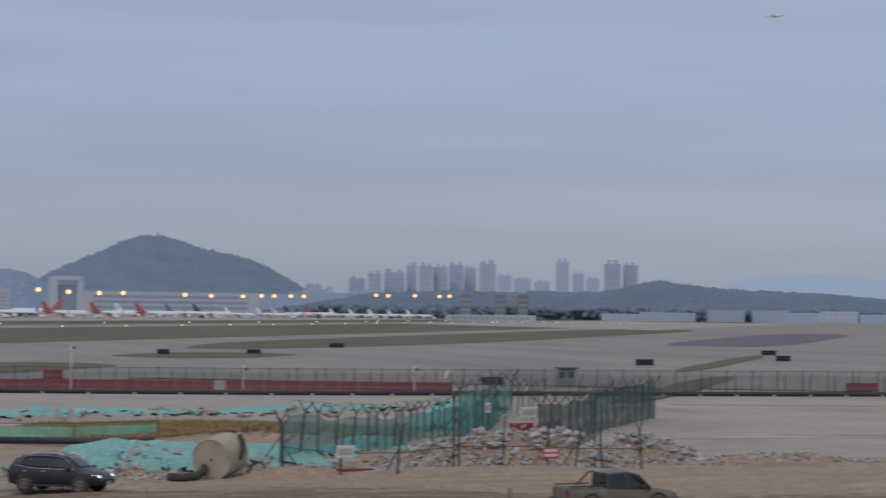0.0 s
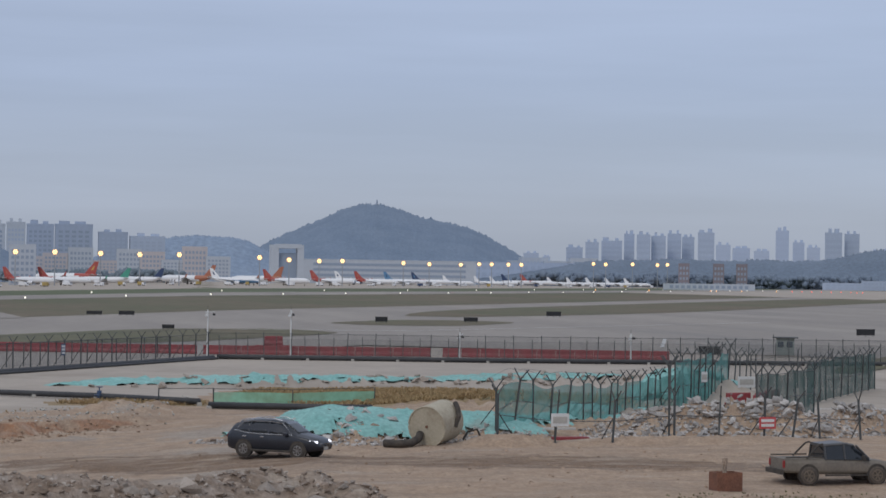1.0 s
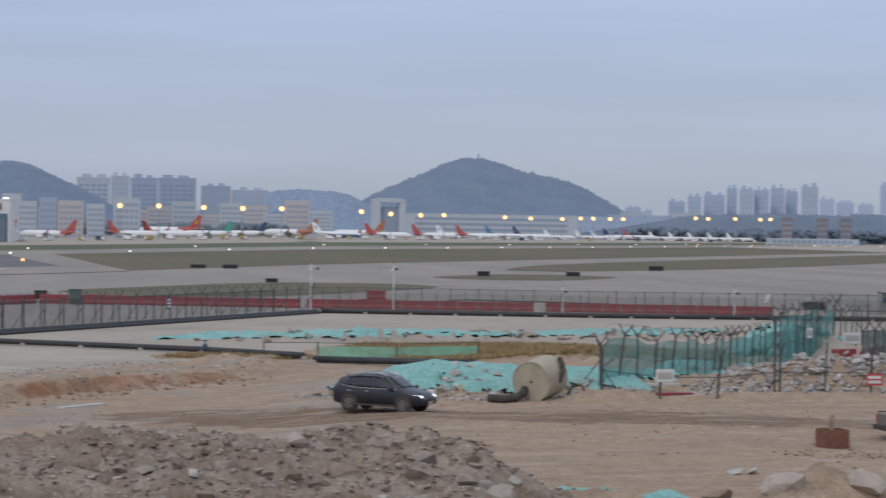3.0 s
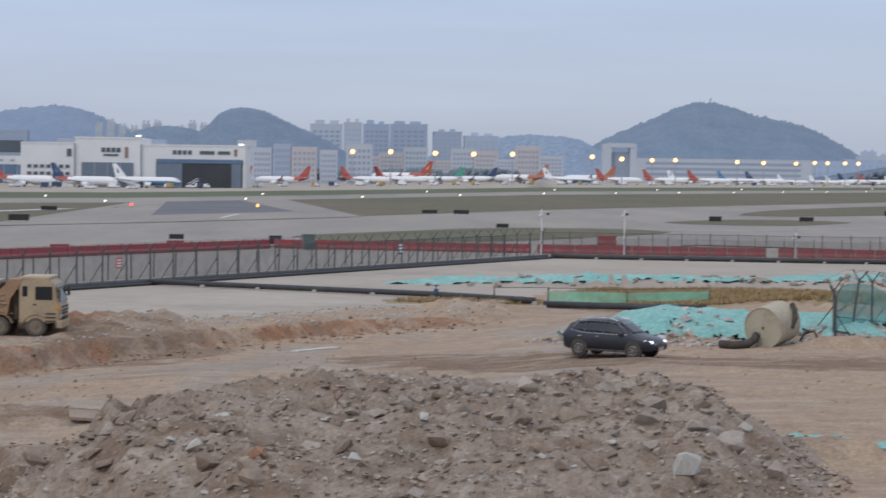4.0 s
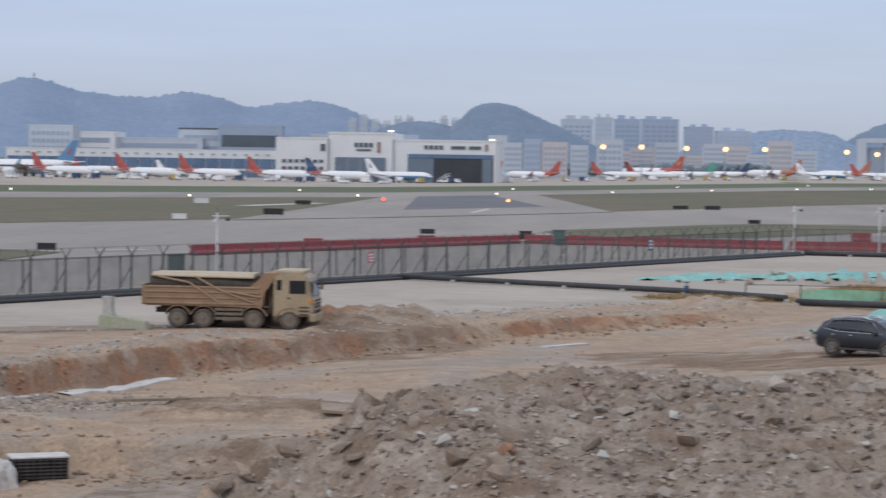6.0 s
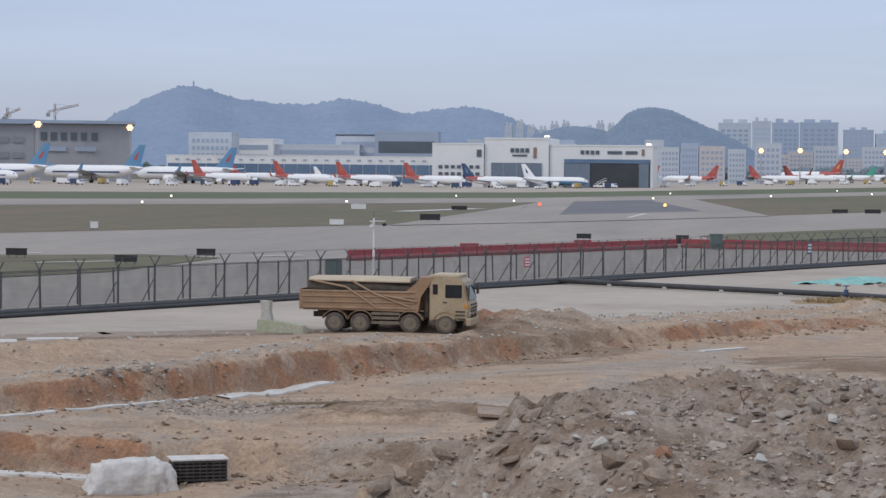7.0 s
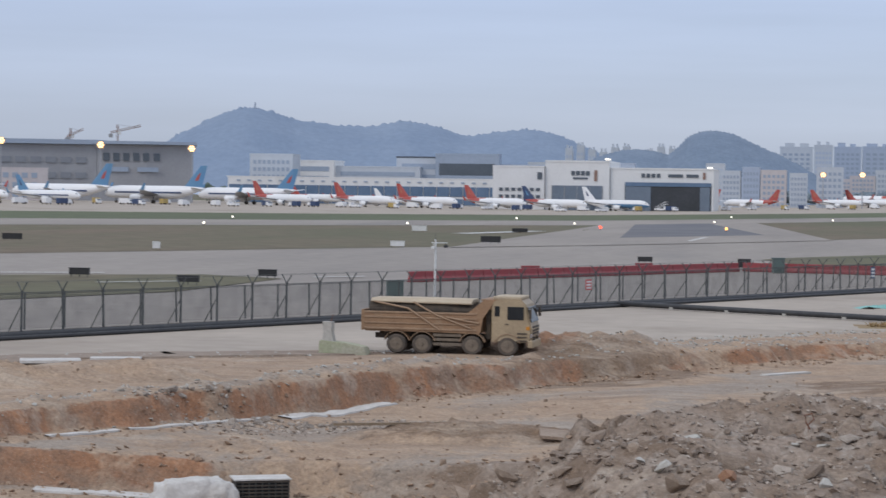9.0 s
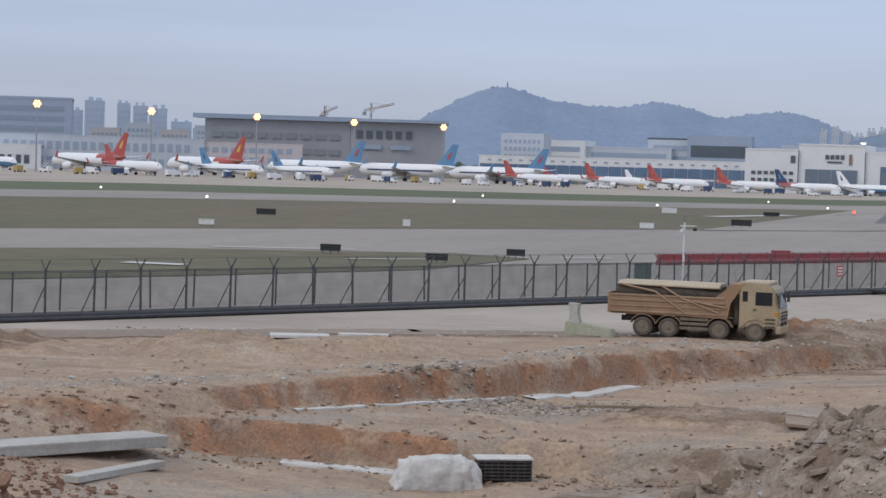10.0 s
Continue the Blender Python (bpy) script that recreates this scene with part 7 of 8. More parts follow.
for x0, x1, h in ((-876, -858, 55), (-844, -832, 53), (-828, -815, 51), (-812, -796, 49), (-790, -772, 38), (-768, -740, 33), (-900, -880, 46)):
    block("tower_block", "hazy residential tower beyond the apron", x0, x1, 1820, h, 18, "haze_far", "haze_far_window", 9, 4, turn=25, group="tower blocks")
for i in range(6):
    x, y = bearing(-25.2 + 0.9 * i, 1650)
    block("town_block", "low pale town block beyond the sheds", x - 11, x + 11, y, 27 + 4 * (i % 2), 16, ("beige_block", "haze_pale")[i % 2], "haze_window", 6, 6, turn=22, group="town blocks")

# town behind the middle apron, mostly in haze-tinted colours
for x0, x1, h, wall, win in ((-34, -6, 48, "haze_pale", "haze_window"), (-5, 11, 49.5, "haze_pale", "haze_far_window"), (12, 35, 48, "haze_block", "haze_window"), (36, 68, 48, "haze_block", "haze_window"), (73, 98, 41.5, "haze_block", "haze_far_window"), (100, 130, 38, "haze_far", "haze_far_window")):
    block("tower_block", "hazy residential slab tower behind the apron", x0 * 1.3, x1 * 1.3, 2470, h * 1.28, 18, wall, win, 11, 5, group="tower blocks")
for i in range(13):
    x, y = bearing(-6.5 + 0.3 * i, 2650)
    block("tower_block", "slim white tower on the ridge", x - 4.5, x + 4.5, y, 62 + 4 * math.sin(i * 1.7), 9, "haze_pale", "haze_far_window", 8, 2, z=-2, group="ridge towers")
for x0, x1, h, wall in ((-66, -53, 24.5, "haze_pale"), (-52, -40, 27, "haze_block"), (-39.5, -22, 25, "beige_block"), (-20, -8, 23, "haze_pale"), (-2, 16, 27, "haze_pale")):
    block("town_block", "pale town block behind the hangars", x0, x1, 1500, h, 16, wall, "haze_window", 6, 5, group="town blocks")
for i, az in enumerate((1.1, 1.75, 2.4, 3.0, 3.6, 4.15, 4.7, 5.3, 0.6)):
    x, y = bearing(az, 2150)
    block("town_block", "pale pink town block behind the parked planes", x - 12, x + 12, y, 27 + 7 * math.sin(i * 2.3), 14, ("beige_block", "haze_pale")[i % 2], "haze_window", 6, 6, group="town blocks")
gate = thing("gate_building", "pale grey building like a tall open gate", "building", Matrix.Translation((256, 2050, float(lie(256, 2050)))) @ Matrix.Diagonal((1.375, 1, 1.3, 1)))
for x, w, h in ((-9, 5.5, 28), (8.8, 4.5, 28)):
    bm = bmesh.new()
    box(bm, (w, 14, h), (x, 7, h / 2))
    part("leg", bm, M["haze_pale"], gate)
bm = bmesh.new()
box(bm, (17.5, 14, 3.2), (0.6, 6.5, 27))
part("beam", bm, M["haze_pale"], gate)
bm = bmesh.new()
box(bm, (13, 8, 22), (0, 9, 11))
part("core", bm, M["haze_window"], gate)
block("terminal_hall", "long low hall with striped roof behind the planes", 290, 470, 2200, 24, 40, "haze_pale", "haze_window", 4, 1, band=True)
block("terminal_hall", "hazy low hall at the foot of the hill", 470, 660, 2500, 26, 40, "haze_far", "haze_far_window", 3, 20)
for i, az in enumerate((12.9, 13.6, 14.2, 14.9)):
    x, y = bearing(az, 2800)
    block("town_block", "hazy pinkish low block beyond the apron", x - 18, x + 18, y, 30 + 4 * (i % 2), 14, "haze_pale", "haze_far_window", 5, 7, group="town blocks")
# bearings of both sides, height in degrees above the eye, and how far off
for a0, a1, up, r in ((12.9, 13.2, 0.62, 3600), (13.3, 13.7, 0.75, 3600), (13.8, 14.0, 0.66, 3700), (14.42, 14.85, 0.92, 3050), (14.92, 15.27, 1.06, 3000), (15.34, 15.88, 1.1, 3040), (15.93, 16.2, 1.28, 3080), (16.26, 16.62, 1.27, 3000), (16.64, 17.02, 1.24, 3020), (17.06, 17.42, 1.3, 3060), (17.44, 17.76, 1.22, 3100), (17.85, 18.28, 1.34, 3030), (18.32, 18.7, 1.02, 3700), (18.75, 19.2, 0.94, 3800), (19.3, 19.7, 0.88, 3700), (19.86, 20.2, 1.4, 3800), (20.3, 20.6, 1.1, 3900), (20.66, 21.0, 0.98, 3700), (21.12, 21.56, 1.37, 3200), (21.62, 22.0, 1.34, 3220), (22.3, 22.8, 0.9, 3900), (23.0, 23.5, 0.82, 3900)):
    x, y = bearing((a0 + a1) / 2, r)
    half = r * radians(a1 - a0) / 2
    # the farthest towers take the paler haze colours
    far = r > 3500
    block("tower_block", "far tower block in pale haze-tinted colour", x - half, x + half, y, 8.3 + r * math.tan(radians(up)) - 3, 16, "haze_faint" if far else "haze_mid", "haze_faint_window" if far else "haze_mid_window", 9, 1, band=True, turn=-(a0 + a1) / 2, z=0, group="tower blocks")
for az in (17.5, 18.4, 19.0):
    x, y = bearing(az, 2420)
    block("brick_house", "small brick house paled by painted haze among dark trees", x - 6, x + 6, y, 25, 10, "haze_brick", "haze_window", 4, 3, turn=-17, z=4, group="brick houses")
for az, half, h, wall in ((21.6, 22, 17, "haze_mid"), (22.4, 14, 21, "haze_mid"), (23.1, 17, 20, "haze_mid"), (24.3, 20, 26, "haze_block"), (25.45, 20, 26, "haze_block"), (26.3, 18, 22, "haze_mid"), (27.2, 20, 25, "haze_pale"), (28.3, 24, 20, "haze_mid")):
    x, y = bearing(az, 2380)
    block("low_house", "low pale airport building among trees", x - half, x + half, y, h * 0.6, 14, wall, "haze_mid_window", 3, 6, turn=-az, z=0, group="low houses")
block("low_house", "long white low building beside the runway end", 560, 640, 1830, 5.5, 12, "haze_pale", "haze_window", 1, 14, turn=-18)

# tree belts that hide the foot of the town: many small clumps
def belt(name, label, az0, az1, r0, r1, h, count, mat, seed):
    """A row of crowns, each of several lumps, on short trunks."""
    rd = np.random.RandomState(seed)
    bm = bmesh.new()
    bmesh.ops.create_icosphere(bm, subdivisions=1, radius=1.0)
    bm.verts.index_update()
    ball, tris = np.array([v.co[:] for v in bm.verts]), np.array([[v.index for v in f.verts] for f in bm.faces])
    bm.free()
    ring = np.array([(math.cos(k * 1.2566), math.sin(k * 1.2566), 0) for k in range(5)])
    stem = np.array([(k, (k + 1) % 5, 5 + (k + 1) % 5) for k in range(5)] + [(k, 5 + (k + 1) % 5, 5 + k) for k in range(5)])
    verts, faces, off = [], [], 0
    for i in range(count):
        x, y = bearing(rd.uniform(az0, az1), rd.uniform(r0, r1))
        g = float(lie(x, y))
        top = h * rd.uniform(0.65, 1.1)
        verts.append(np.concatenate([ring * 0.35 + (x, y, g - 0.5), ring * 0.15 + (x, y, g + top * 0.5)]))
        faces.append(stem + off)
        off += 10
        for k in range(6):
            c = np.array((x + rd.normal(0, top * 0.24), y + rd.normal(0, top * 0.24), g + top * rd.uniform(0.35, 0.85)))
            verts.append(c + ball * top * rd.uniform(0.16, 0.3) * rd.uniform(0.65, 1.35, (len(ball), 1)))
            faces.append(tris + off)
            off += len(ball)
    me = bpy.data.meshes.new(name)
    me.from_pydata(np.concatenate(verts).tolist(), [], np.concatenate(faces).tolist())
    me.materials.append(M[mat])
    me.polygons.foreach_set("use_smooth", [True] * len(me.polygons))
    return tagged(new(name, me), label, "trees", kind="stuff")


# farther trees: these two blue-greys hold the distance haze, tree_near holds none
M["haze_far_tree"] = material("haze_far_tree", (0.175, 0.22, 0.28), 0.95, (0.195, 0.24, 0.3), 0.05, 0.12)
M["haze_mid_tree"] = material("haze_mid_tree", (0.16, 0.205, 0.235), 0.95, (0.20, 0.24, 0.27), 0.08, 0.15)
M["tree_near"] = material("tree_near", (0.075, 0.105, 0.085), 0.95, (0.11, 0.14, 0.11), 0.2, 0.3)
belt("tree_belt", "belt of trees behind the hangars in haze-tinted blue-grey", -2.6, 4.4, 1850, 1950, 11, 220, "haze_mid_tree", 2)
belt("tree_belt", "belt of trees beyond the far apron in haze-tinted blue-grey", 13.2, 28.5, 2430, 2520, 15, 420, "haze_far_tree", 3)
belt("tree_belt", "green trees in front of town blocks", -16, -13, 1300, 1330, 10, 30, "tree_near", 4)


# ---- lamps ----
def flood_mast(x, y, top, facing):
    base = float(lie(x, y))
    t = thing("flood_mast", "tall apron floodlight mast with warm lit lamps", "light mast", Matrix.Translation((x, y, base)) @ Matrix.Rotation(facing, 4, "Z"), group="floodlight masts")
    h = top - base
    bm = bmesh.new()
    tube(bm, [(0, 0, 0), (0, 0, h)], [0.45, 0.2], 8)
    part("mast", bm, M["wing_grey"], t)
    bm = bmesh.new()
    box(bm, (4.4, 0.3, 0.25), (0, -0.2, h + 1.1))
    box(bm, (4.4, 0.3, 0.25), (0, -0.2, h - 1.1))
    box(bm, (0.25, 0.3, 2.4), (-2.1, -0.2, h))
    box(bm, (0.25, 0.3, 2.4), (2.1, -0.2, h))
    part("head_frame", bm, M["wing_grey"], t)
    for i in range(7):
        o = new("lamp", FLOOD)
        o.parent = t
        o.location = (0, -0.45, h) if i == 6 else (1.12 * math.cos(i * math.pi / 3), -0.45, h + 1.12 * math.sin(i * math.pi / 3))
    return t


# oversized lamp whose hood glows to stand for glare; the lens is slot 1
bm = bmesh.new()
tube(bm, [(0, 0.25, 0), (0, 0.05, 0), (0, -0.2, 0)], [0.3, 0.6, 0.64], 12)
tube(bm, [(0, -0.21, 0), (0, -0.26, 0)], 0.46, 12, mat=1)
FLOOD = mesh_of("lamp", bm, [M["lamp_glare"], M["flood_lamp"]])
for az, el_, size in ((-26.94, 1.29, 1), (-24.01, 1.19, 1), (-21.27, 1.13, 1), (-18.73, 1.06, 1), (-16.38, 1.0, 1), (0.09, 0.55, 1), (1.09, 0.56, 1), (2.26, 0.54, 1), (3.27, 0.53, 1), (4.29, 0.54, 1), (6.38, 0.5, 1), (7.15, 0.45, 1), (7.94, 0.43, 1), (8.55, 0.44, 1), (10.15, 0.41, 1), (10.83, 0.39, 1), (11.66, 0.39, 1), (12.14, 0.41, 1), (12.47, 0.41, 1), (12.91, 0.41, 1), (13.25, 0.41, 1), (15.14, 0.46, 1), (15.46, 0.45, 1), (16.16, 0.46, 1), (16.81, 0.45, 1), (17.07, 0.46, 1)):
    r = float(np.interp(az, (-27, -16, 0, 6, 12, 17), (900, 1120, 1420, 1480, 1880, 2060)))
    x, y = bearing(az, r)
    flood_mast(x, y, 8.3 + r * math.tan(radians(el_)), radians(-az))
for x, y, z in ((-107, 1114.3, 25.9), (-55, 1116.3, 22.2)):
    l = thing("roof_lamp", "lit floodlight on the hangar roof edge", "lamp", Matrix.Translation((x, y, z - 1.0)))
    bm = bmesh.new()
    box(bm, (2.6, 0.8, 0.7), (0, 0, 0.6), bevel=0.1)
    part("lens", bm, M["field_lamp"], l)
    bm = bmesh.new()
    box(bm, (0.3, 0.6, 0.6), (0, 0.3, 0.1))
    part("bracket", bm, M["wing_grey"], l)


def field_light(mat, size, label):
    t = thing("field_light", label, "runway light", group="runway lights")
    bm = bmesh.new()
    tube(bm, [(0, 0, 0), (0, 0, 0.5)], 0.09, 6)
    part("stem", bm, M["galvanised"], t)
    bm = bmesh.new()
    tube(bm, [(0, 0, 0.4), (0, 0, 0.5), (0, 0, 0.4 + size * 0.8), (0, 0, 0.4 + size)], [size * 0.3, size * 0.5, size * 0.45, size * 0.15], 10)
    part("lens", bm, M[mat], t)
    return t


LIGHTS = {"w": field_light("field_lamp", 0.5, "small white runway edge light"), "r": field_light("red_lamp", 0.65, "red stop light at the taxiway mouth"), "a": field_light("amber_lamp", 0.65, "amber taxiway guard light")}
fresh = set()


def put_light(k, x, y):
    m = Matrix.Translation((x, y, float(lie(x, y)) + 0.1))
    if k in fresh:
        copy_thing(LIGHTS[k], m)
    else:
        LIGHTS[k].matrix_world = m
        fresh.add(k)


for i in range(26):
    put_light("w", *field(190 + 66 * i, 338))
for i in range(14):
    put_light("w", *field(160 + 120 * i, 409))
put_light("r", -49.5, 500)
put_light("a", -20.3, 489)
for az, r, k in ((15.2, 1500, "a"), (16.6, 1560, "a"), (18.2, 1620, "a"), (18.35, 1620, "a"), (19.0, 1640, "a"), (19.9, 1660, "a"), (20.3, 1700, "r"), (20.55, 1700, "r"), (20.8, 1700, "r"), (21.05, 1700, "r"), (21.3, 1700, "r"), (21.55, 1700, "r"), (21.8, 1700, "r"), (21.95, 1700, "r"), (22.1, 1700, "r")):
    put_light(k, *bearing(az, r))


# ---- cranes and summit towers ----
def tower_crane(x, y, h, jib, turn):
    t = thing("tower_crane", "orange-brown tower crane above the hangar roof", "crane", Matrix.Translation((x, y, 0)) @ Matrix.Rotation(radians(turn), 4, "Z"), group="tower cranes")
    for nm, a, b in (("mast", (0, 0, 0), (0, 0, h + 5)), ("jib", (-0.3 * jib, 0, h - 1), (jib, 0, h + 4))):
        a, b = Vector(a), Vector(b)
        bm = bmesh.new()
        side = Vector((0, 1, 0)) if nm == "jib" else Vector((1, 0, 0))
        up = Vector((0, 0, 1)) if nm == "jib" else Vector((0, 1, 0))
        n = 14
        for o in (side, -side, up * 1.6):
            tube(bm, [a + o * 0.7, b + o * 0.7], 0.18, 4)
        for i in range(n):
            p, q = a.lerp(b, i / n), a.lerp(b, (i + 1) / n)
            tube(bm, [p + side * 0.7, q - side * 0.7], 0.1, 3)
            tube(bm, [p + up * 1.1, q + side * 0.7], 0.1, 3)
        part(nm, bm, M["brick_orange"], t)
    bm = bmesh.new()
    box(bm, (2.5, 1.6, 2.4), (-0.28 * jib, 0, h - 2.5))
    part("counterweight", bm, M["hangar_grey"], t)
    bm = bmesh.new()
    box(bm, (1.8, 1.8, 2.2), (1.4, 0, h - 0.5))
    part("cabin", bm, M["hangar_white"], t)
    bm = bmesh.new()
    tube(bm, [(0, 0, h + 5), (jib * 0.8, 0, h + 3.4)], 0.1, 3)
    part("tie", bm, M["hangar_grey"], t)


x, y = bearing(-18.3, 1500)
tower_crane(x, y, 45, 16, 10)
x, y = bearing(-19.5, 1500)
tower_crane(x, y, 42, 9, 40)
for az, r, h0 in ((9.43, 2990, 105), (-14.74, 3240, 124)):
    x, y = bearing(az, r)
    t = thing("summit_tower", "small lattice mast on the hill top", "mast", Matrix.Translation((x, y, h0)))
    bm = bmesh.new()
    for a in range(4):
        c, s = math.cos(a * math.pi / 2), math.sin(a * math.pi / 2)
        tube(bm, [(1.8 * c, 1.8 * s, 0), (0.4 * c, 0.4 * s, 11)], 0.3, 4)
    for k in range(4):
        box(bm, (3.2 - 0.6 * k, 3.2 - 0.6 * k, 0.3), (0, 0, 2.2 + 2.4 * k))
    part("frame", bm, M["haze_window"], t)
    bm = bmesh.new()
    box(bm, (5, 4, 3.5), (4, 0, 1.0))
    part("hut", bm, M["haze_window"], t)


# ---- stones and broken concrete ----
def stone_shape(seed, flat=1.0, points=13):
    rd = random.Random(seed)
    bm = bmesh.new()
    for k in range(points):
        v = Vector((rd.gauss(0, 1), rd.gauss(0, 1), rd.gauss(0, 1))).normalized() * rd.uniform(0.75, 1.0)
        bm.verts.new((v.x * rd.uniform(0.85, 1.15), v.y, v.z * flat))
    made = bmesh.ops.convex_hull(bm, input=bm.verts[:])
    bmesh.ops.delete(bm, geom=[g for g in made["geom_interior"] if isinstance(g, bmesh.types.BMVert)], context="VERTS")
    return bm


def stone_mesh(seed, mat, flat=1.0, points=13):
    return mesh_of("rock", stone_shape(seed, flat, points), M[mat])


GREY = [stone_mesh(i, "rock", 0.55 + 0.05 * (i % 9), 11 + i % 6) for i in range(14)]
BROWN = [stone_mesh(40 + i, "brown_rock", 0.55 + 0.06 * (i % 7), 12 + i % 6) for i in range(10)]
PALE = [stone_mesh(70 + i, "pale_concrete", 0.4 + 0.07 * (i % 5), 10 + i % 4) for i in range(8)]
ROUND = [stone_mesh(120 + i, "rock", 0.75, 40) for i in range(6)]
CHUNK = [stone_mesh(150 + i, "chunk", 0.5 + 0.06 * (i % 6), 10 + i % 5) for i in range(10)]
RED = [stone_mesh(170 + i, "red_clod", 0.7, 13 + i) for i in range(6)]
ORANGE = [stone_mesh(90, "orange_rock", 0.8, 12)]


def stone(parent, me, x, y, size, rd, sink=0.3, squash=1.0, z=None):
    o = new("rock", me)
    o.parent = parent
    g = ground_at(x, y) if z is None else z
    o.matrix_world = Matrix.Translation((x, y, g + size * (0.5 - sink))) @ Euler((rd.uniform(-0.5, 0.5), rd.uniform(-0.5, 0.5), rd.uniform(0, 6.28))).to_matrix().to_4x4() @ Matrix.Diagonal((size, size * rd.uniform(0.7, 1.0), size * rd.uniform(0.6, 1.0) * squash, 1))
    return o


def scatter(parent, kinds, count, cx, cy, rx, ry, lo, hi, seed, turn=0.0, power=2.5, sink=0.3):
    """Stones strewn over an oval of ground, few large and many small."""
    rd = random.Random(seed)
    c, s = math.cos(radians(turn)), math.sin(radians(turn))
    for k in range(count):
        r, a = math.sqrt(rd.random()), rd.uniform(0, 6.28)
        lx, ly = r * math.cos(a) * rx, r * math.sin(a) * ry
        stone(parent, rd.choice(kinds), cx + lx * c - ly * s, cy + lx * s + ly * c, lo + (hi - lo) * rd.random() ** power, rd, sink)


def grit(name, label, mat, count, area, lo, hi, seed, parent=None, power=2.0, lift=0.0):
    """Small stones past counting, one joined mesh; area gives plan places from a random number source."""
    rd = np.random.RandomState(seed)
    shapes = []
    for k in range(6):
        bm = stone_shape(200 + k, 0.7, 8)
        bm.verts.ensure_lookup_table()
        bm.verts.index_update()
        shapes.append((np.array([v.co[:] for v in bm.verts]), [[v.index for v in f.verts] for f in bm.faces]))
        bm.free()
    P = area(rd, count)
    Z = land(P[:, 0], P[:, 1])
    verts, faces, off = [], [], 0
    for i in range(count):
        v, f = shapes[i % 6]
        size = lo + (hi - lo) * rd.rand() ** power
        a = rd.rand() * 6.28
        c, s = math.cos(a), math.sin(a)
        q = v * size * (0.7 + 0.5 * rd.rand(3))
        verts.append(np.stack([q[:, 0] * c - q[:, 1] * s + P[i, 0], q[:, 0] * s + q[:, 1] * c + P[i, 1], q[:, 2] + Z[i] + size * 0.15 + lift], 1))
        faces += [[j + off for j in t] for t in f]
        off += len(v)
    me = bpy.data.meshes.new(name)
    me.from_pydata(np.concatenate(verts).tolist(), [], faces)
    me.materials.append(M[mat])
    ob = new(name, me)
    ob.parent = parent
    return tagged(ob, label, "" if parent else "gravel", kind="stuff")


def oval(cx, cy, rx, ry, turn=0.0):
    def area(rd, n):
        r, a = np.sqrt(rd.rand(n)), rd.rand(n) * 6.283
        lx, ly = r * np.cos(a) * rx, r * np.sin(a) * ry
        c, s = math.cos(radians(turn)), math.sin(radians(turn))
        return np.stack([cx + lx * c - ly * s, cy + lx * s + ly * c], 1)
    return area


def along(xs, ys, spread, x0, x1):
    def area(rd, n):
        x = x0 + (x1 - x0) * rd.rand(n)
        return np.stack([x, np.interp(x, xs, ys) + spread[0] + spread[1] * rd.randn(n)], 1)
    return area


rd = random.Random(12)
mound = thing("rubble_heap", "broad heap of broken concrete, stones and earth", "rubble heap")
scatter(mound, GREY, 100, 2.0, 61.5, 11.0, 10.5, 0.1, 0.42, 1, sink=0.45)
scatter(mound, BROWN, 80, 1.2, 60.5, 11.5, 11.0, 0.16, 0.52, 2, sink=0.42)
scatter(mound, PALE, 40, 1.5, 62.0, 10.5, 10.0, 0.1, 0.34, 3, sink=0.4)
scatter(mound, GREY, 30, 5.5, 70.5, 5.0, 2.6, 0.25, 0.7, 4)
scatter(mound, GREY + BROWN[:4], 60, 6.0, 62.0, 6.0, 6.5, 0.2, 0.5, 46, sink=0.4, power=1.5)
scatter(mound, BROWN, 40, -3.0, 66.0, 6.0, 5.0, 0.18, 0.48, 47, sink=0.4, power=1.5)
for kind, x, y, size, tall in ((PALE[3], 8.63, 54.6, 0.62, 1.7), (GREY[2], 3.19, 61.2, 0.55, 1.4), (ORANGE[0], -2.25, 55.3, 0.36, 1.2), (PALE[1], -3.95, 56.1, 0.42, 0.9), (PALE[5], -4.62, 57.4, 0.3, 1.5), (GREY[5], 10.22, 57.0, 0.5, 1.0), (GREY[7], 11.3, 56.4, 0.45, 1.2), (GREY[4], 8.8, 61.6, 0.6, 0.9), (PALE[0], 7.15, 58.3, 0.25, 1.2), (BROWN[2], 2.5, 58.5, 0.5, 0.8), (GREY[9], 6.4, 71.4, 0.6, 1.7), (BROWN[4], 5.0, 71.2, 0.7, 1.1), (GREY[1], 5.8, 70.8, 0.6, 0.9), (GREY[6], 7.2, 70.6, 0.5, 1.1), (PALE[2], 2.2, 72.0, 0.45, 0.8), (GREY[3], 8.0, 71.5, 0.5, 0.9), (BROWN[1], -6.4, 70.5, 0.7, 0.9), (BROWN[3], -5.2, 71.2, 0.6, 0.8), (BROWN[6], -8.6, 61.0, 0.5, 0.8), (BROWN[7], -10.2, 58.0, 0.45, 0.9), (PALE[6], -9.0, 57.3, 0.6, 0.5), (BROWN[5], -7.0, 56.0, 0.8, 0.9), (BROWN[8], 6.5, 55.0, 0.7, 0.9)):
    stone(mound, kind, x, y, size, rd, 0.15, tall)
grit("gravel", "small stones and grit over the heap", "rock", 7000, oval(1.6, 61.5, 12.5, 11.5), 0.02, 0.12, 5, mound)
grit("loose_earth", "brown clods of earth over the heap", "heap_clod", 5000, oval(1.0, 60.5, 13.0, 12.0), 0.03, 0.2, 6, mound)

scatter(mound, BROWN, 60, -6.5, 57.0, 5.0, 6.0, 0.2, 0.6, 44, sink=0.35)
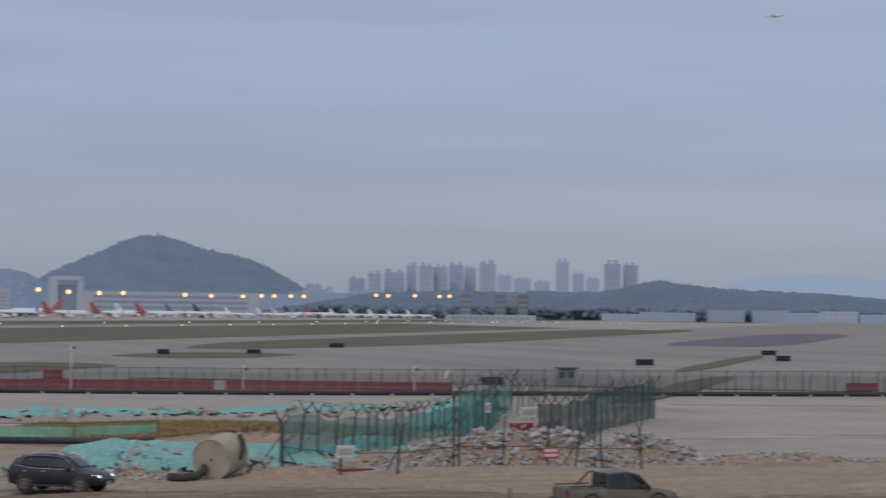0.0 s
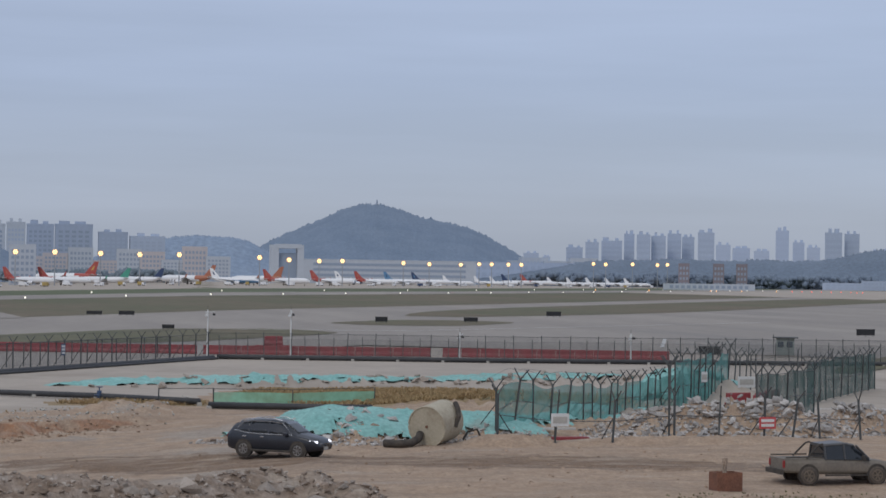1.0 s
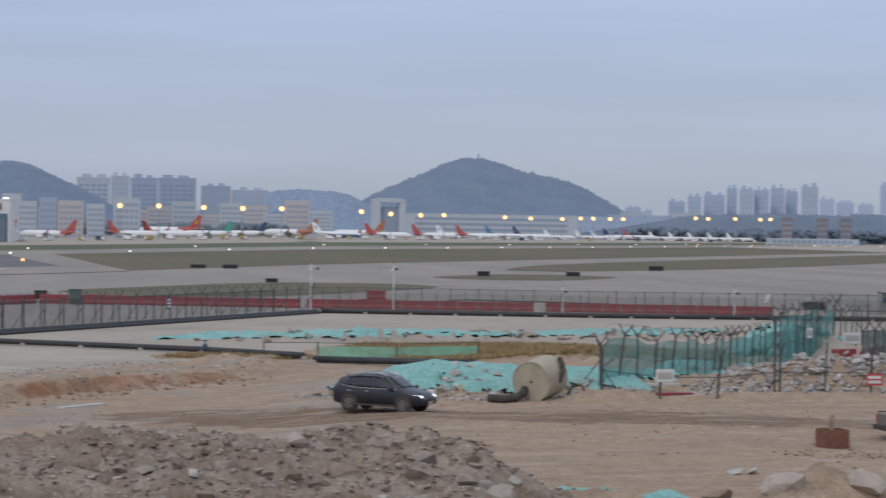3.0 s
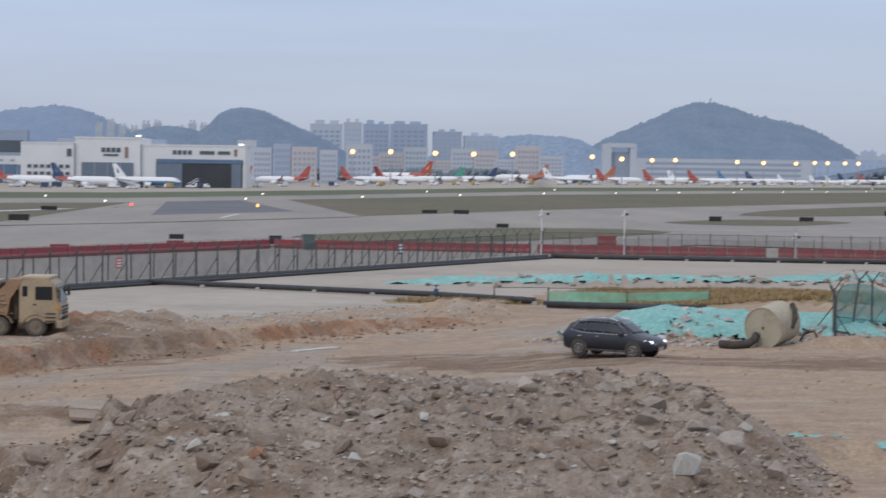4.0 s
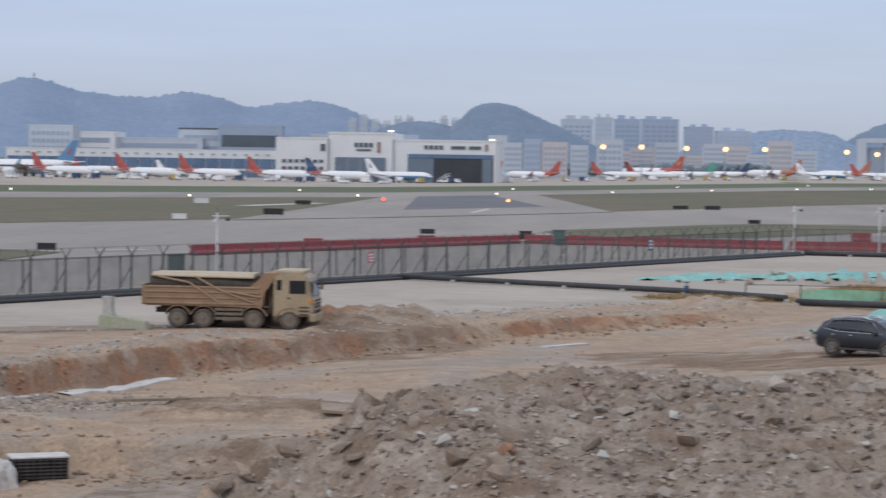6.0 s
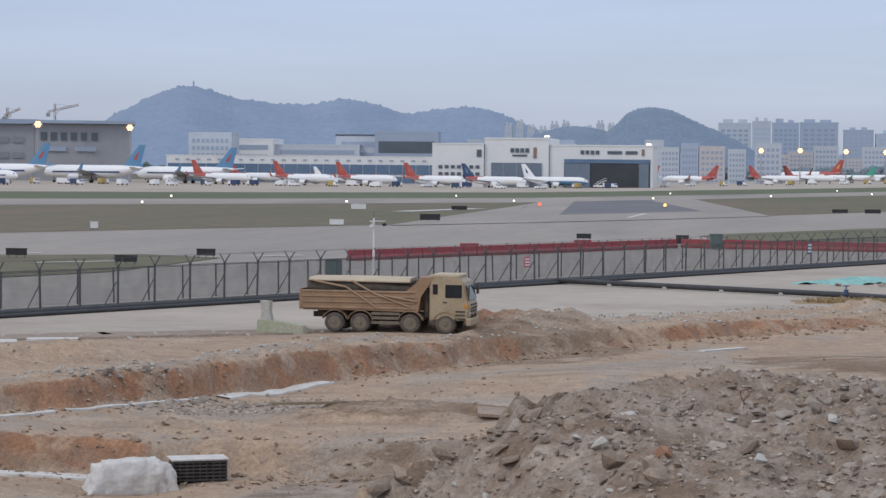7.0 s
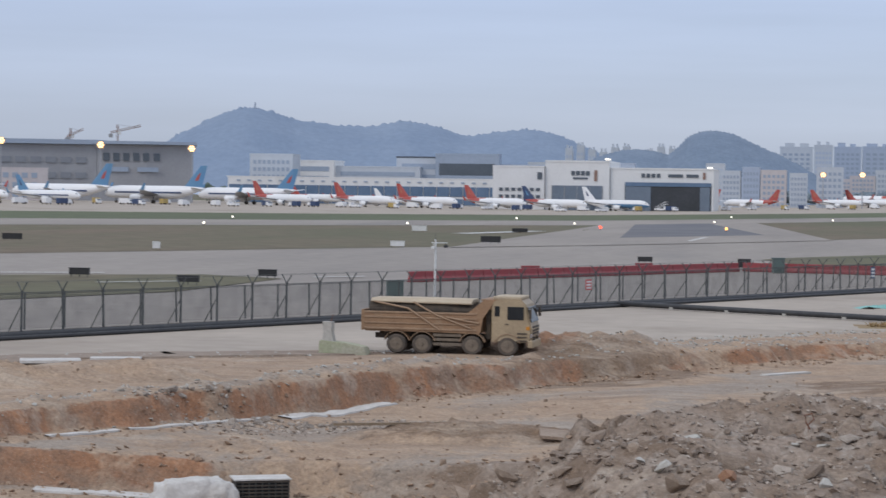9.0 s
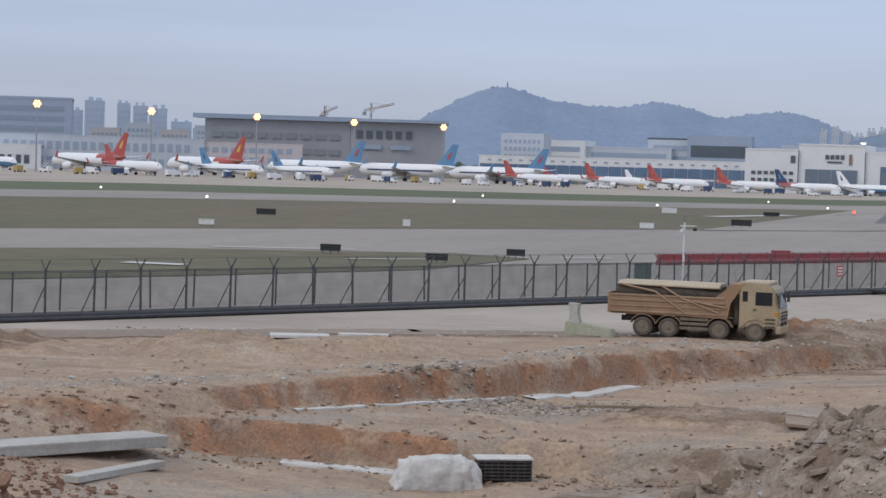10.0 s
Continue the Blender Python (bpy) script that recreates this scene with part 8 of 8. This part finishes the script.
pile = thing("concrete_rubble", "pile of pale broken concrete inside the compound", "rubble heap")
scatter(pile, CHUNK, 200, 38.8, 113.2, 6.6, 4.4, 0.16, 0.55, 21, 15, 1.8, 0.2)
scatter(pile, CHUNK, 60, 38.5, 112.6, 4.5, 2.5, 0.2, 0.5, 22, 15, 1.6, -0.3)
grit("chipped_stone", "grey chippings among the broken concrete", "chunk", 2600, oval(38.0, 112.8, 8.5, 5.0, 15), 0.06, 0.26, 23, pile)
pile = thing("concrete_rubble", "pile of broken stones beside the concrete road", "rubble heap")
scatter(pile, CHUNK, 100, 48.5, 115.8, 4.4, 2.4, 0.14, 0.5, 24, 0, 1.8, 0.2)
scatter(pile, CHUNK, 30, 47.5, 116.3, 2.0, 1.4, 0.2, 0.5, 25, 0, 1.6, -0.4)
grit("chipped_stone", "grey chippings beside the road", "chunk", 1400, oval(53.0, 114.5, 9.0, 3.2), 0.05, 0.22, 26, pile)
pile = thing("stone_bank", "bank of stones showing between torn netting", "rubble heap")
scatter(pile, CHUNK + BROWN[:3], 110, 17.0, 110.2, 7.5, 2.6, 0.15, 0.5, 27, -3, 1.8, 0.25)
scatter(pile, GREY, 60, 24.0, 164.0, 20.0, 2.0, 0.2, 0.6, 28, 8, 1.8, 0.2)
scatter(pile, GREY, 50, 46.0, 168.0, 10.0, 2.0, 0.2, 0.6, 29, 10, 1.8, 0.2)
scatter(pile, GREY, 60, 36.0, 126.0, 6.0, 2.5, 0.2, 0.6, 30, 60, 1.8, 0.2)
grit("chipped_stone", "grey chippings below the netting", "chunk", 2000, oval(19.0, 109.5, 10.0, 3.2), 0.05, 0.2, 31, pile)
stones = thing("boulders", "half-buried grey boulders at the near edge of the site", "boulders")
for kind, x, y, size, tall in ((ROUND[0], 20.6, 65.4, 0.85, 0.75), (ROUND[1], 23.2, 65.0, 0.8, 0.8), (ROUND[2], 25.3, 65.6, 0.62, 0.8), (ROUND[3], 26.6, 65.9, 0.6, 0.9), (BROWN[4], 27.9, 66.2, 0.6, 0.9), (ROUND[4], 29.0, 66.8, 0.6, 0.9), (BROWN[2], 18.8, 66.4, 0.6, 0.7), (PALE[4], 22.2, 74.0, 0.5, 0.35), (PALE[7], 21.5, 73.7, 0.4, 0.3), (GREY[0], 31.0, 79.5, 0.45, 0.5), (PALE[2], 34.0, 79.8, 0.5, 0.5), (GREY[12], 37.5, 80.2, 0.4, 0.5)):
    stone(stones, kind, x, y, size, rd, 0.3, tall)
pile = thing("spoil_bank", "dark brown spoil bank with clods of earth", "rubble heap")
scatter(pile, RED, 110, -30.5, 53.5, 6.5, 5.0, 0.15, 0.5, 33)
scatter(pile, GREY, 12, -33.0, 54.0, 6.5, 6.0, 0.15, 0.4, 34)
grit("loose_earth", "brown clods over the spoil bank", "red_clod", 2600, oval(-33.0, 55.0, 8.0, 8.0), 0.04, 0.2, 35, pile)
pile = thing("stone_pile", "small pile of grey stones on the terrace", "rubble heap")
scatter(pile, GREY, 50, -22.0, 84.0, 3.6, 1.6, 0.12, 0.4, 36, 20)
grit("chipped_stone", "grey chippings on the terrace", "rock", 900, oval(-20.0, 84.0, 7.0, 3.0, 20), 0.04, 0.16, 37, pile)
grit("rim_gravel", "pale gravel along the rim of the cut", "pale_concrete", 1000, along(CUT_X, CUT_Y, (2.4, 1.5), -36, 10), 0.03, 0.17, 38)
grit("rim_clods", "orange-brown clods below the cut", "clod", 900, along(CUT_X, CUT_Y, (-2.2, 1.2), -36, 8), 0.04, 0.2, 39)
grit("terrace_clods", "brown clods below the lower cut", "clod", 800, along(CUT2_X, CUT2_Y, (-1.6, 1.6), -34, -6), 0.04, 0.22, 40)
grit("site_stones", "loose stones strewn over the bare earth", "clod", 1100, oval(14.0, 88.0, 40.0, 20.0, -10), 0.03, 0.13, 41, power=3.0)
grit("left_stones", "loose stones strewn over the terraces", "clod", 900, oval(-26.0, 82.0, 18.0, 22.0, -20), 0.03, 0.15, 42, power=3.0)
grit("paving_edge_stones", "pale stones along the ragged paving edge", "pale_concrete", 700, along(EDGE_X, EDGE_Y, (0.0, 1.2), -45, 12), 0.04, 0.2, 43, power=3.0)


# ---- weeds ----
def weeds(name, label, area, count, h, seed, mat="weed"):
    rd_ = np.random.RandomState(seed)
    P = area(rd_, count)
    Z = land(P[:, 0], P[:, 1])
    bm = bmesh.new()
    for (x, y), z in zip(P, Z):
        for k in range(5):
            a, l = rd_.rand() * 6.28, h * (0.5 + 0.7 * rd_.rand())
            w = 0.03 + 0.03 * rd_.rand()
            dx, dy = math.cos(a), math.sin(a)
            p0 = bm.verts.new((x - dy * w, y + dx * w, z - 0.02))
            p1 = bm.verts.new((x + dy * w, y - dx * w, z - 0.02))
            p2 = bm.verts.new((x + dx * l * 0.35, y + dy * l * 0.35, z + l * 0.7))
            p3 = bm.verts.new((x + dx * l * 0.7, y + dy * l * 0.7, z + l * 0.85))
            bm.faces.new((p0, p1, p2))
            bm.faces.new((p1, p3, p2))
    return tagged(part(name, bm, M[mat]), label, "weeds", kind="stuff")


M["dry_weed"] = material("dry_weed", (0.42, 0.29, 0.155), 0.95, (0.32, 0.24, 0.12), 1.0, 0.3)
weeds("weeds", "sparse green weeds beside the site track", oval(31.0, 80.5, 6.5, 1.8, 2), 150, 0.09, 1)
weeds("weeds", "olive weeds beside the black pipe", oval(8.0, 141.5, 5.0, 2.2), 420, 0.3, 3, "dry_weed")
weeds("weeds", "low weeds along the paving edge", along(EDGE_X, EDGE_Y, (1.0, 0.8), -12, 8), 70, 0.1, 4, "dry_weed")
weeds("dry_grass", "rank brown grass in the hollow behind the netting", oval(29.0, 148.0, 13.5, 12.0), 5200, 0.3, 5, "dry_weed")
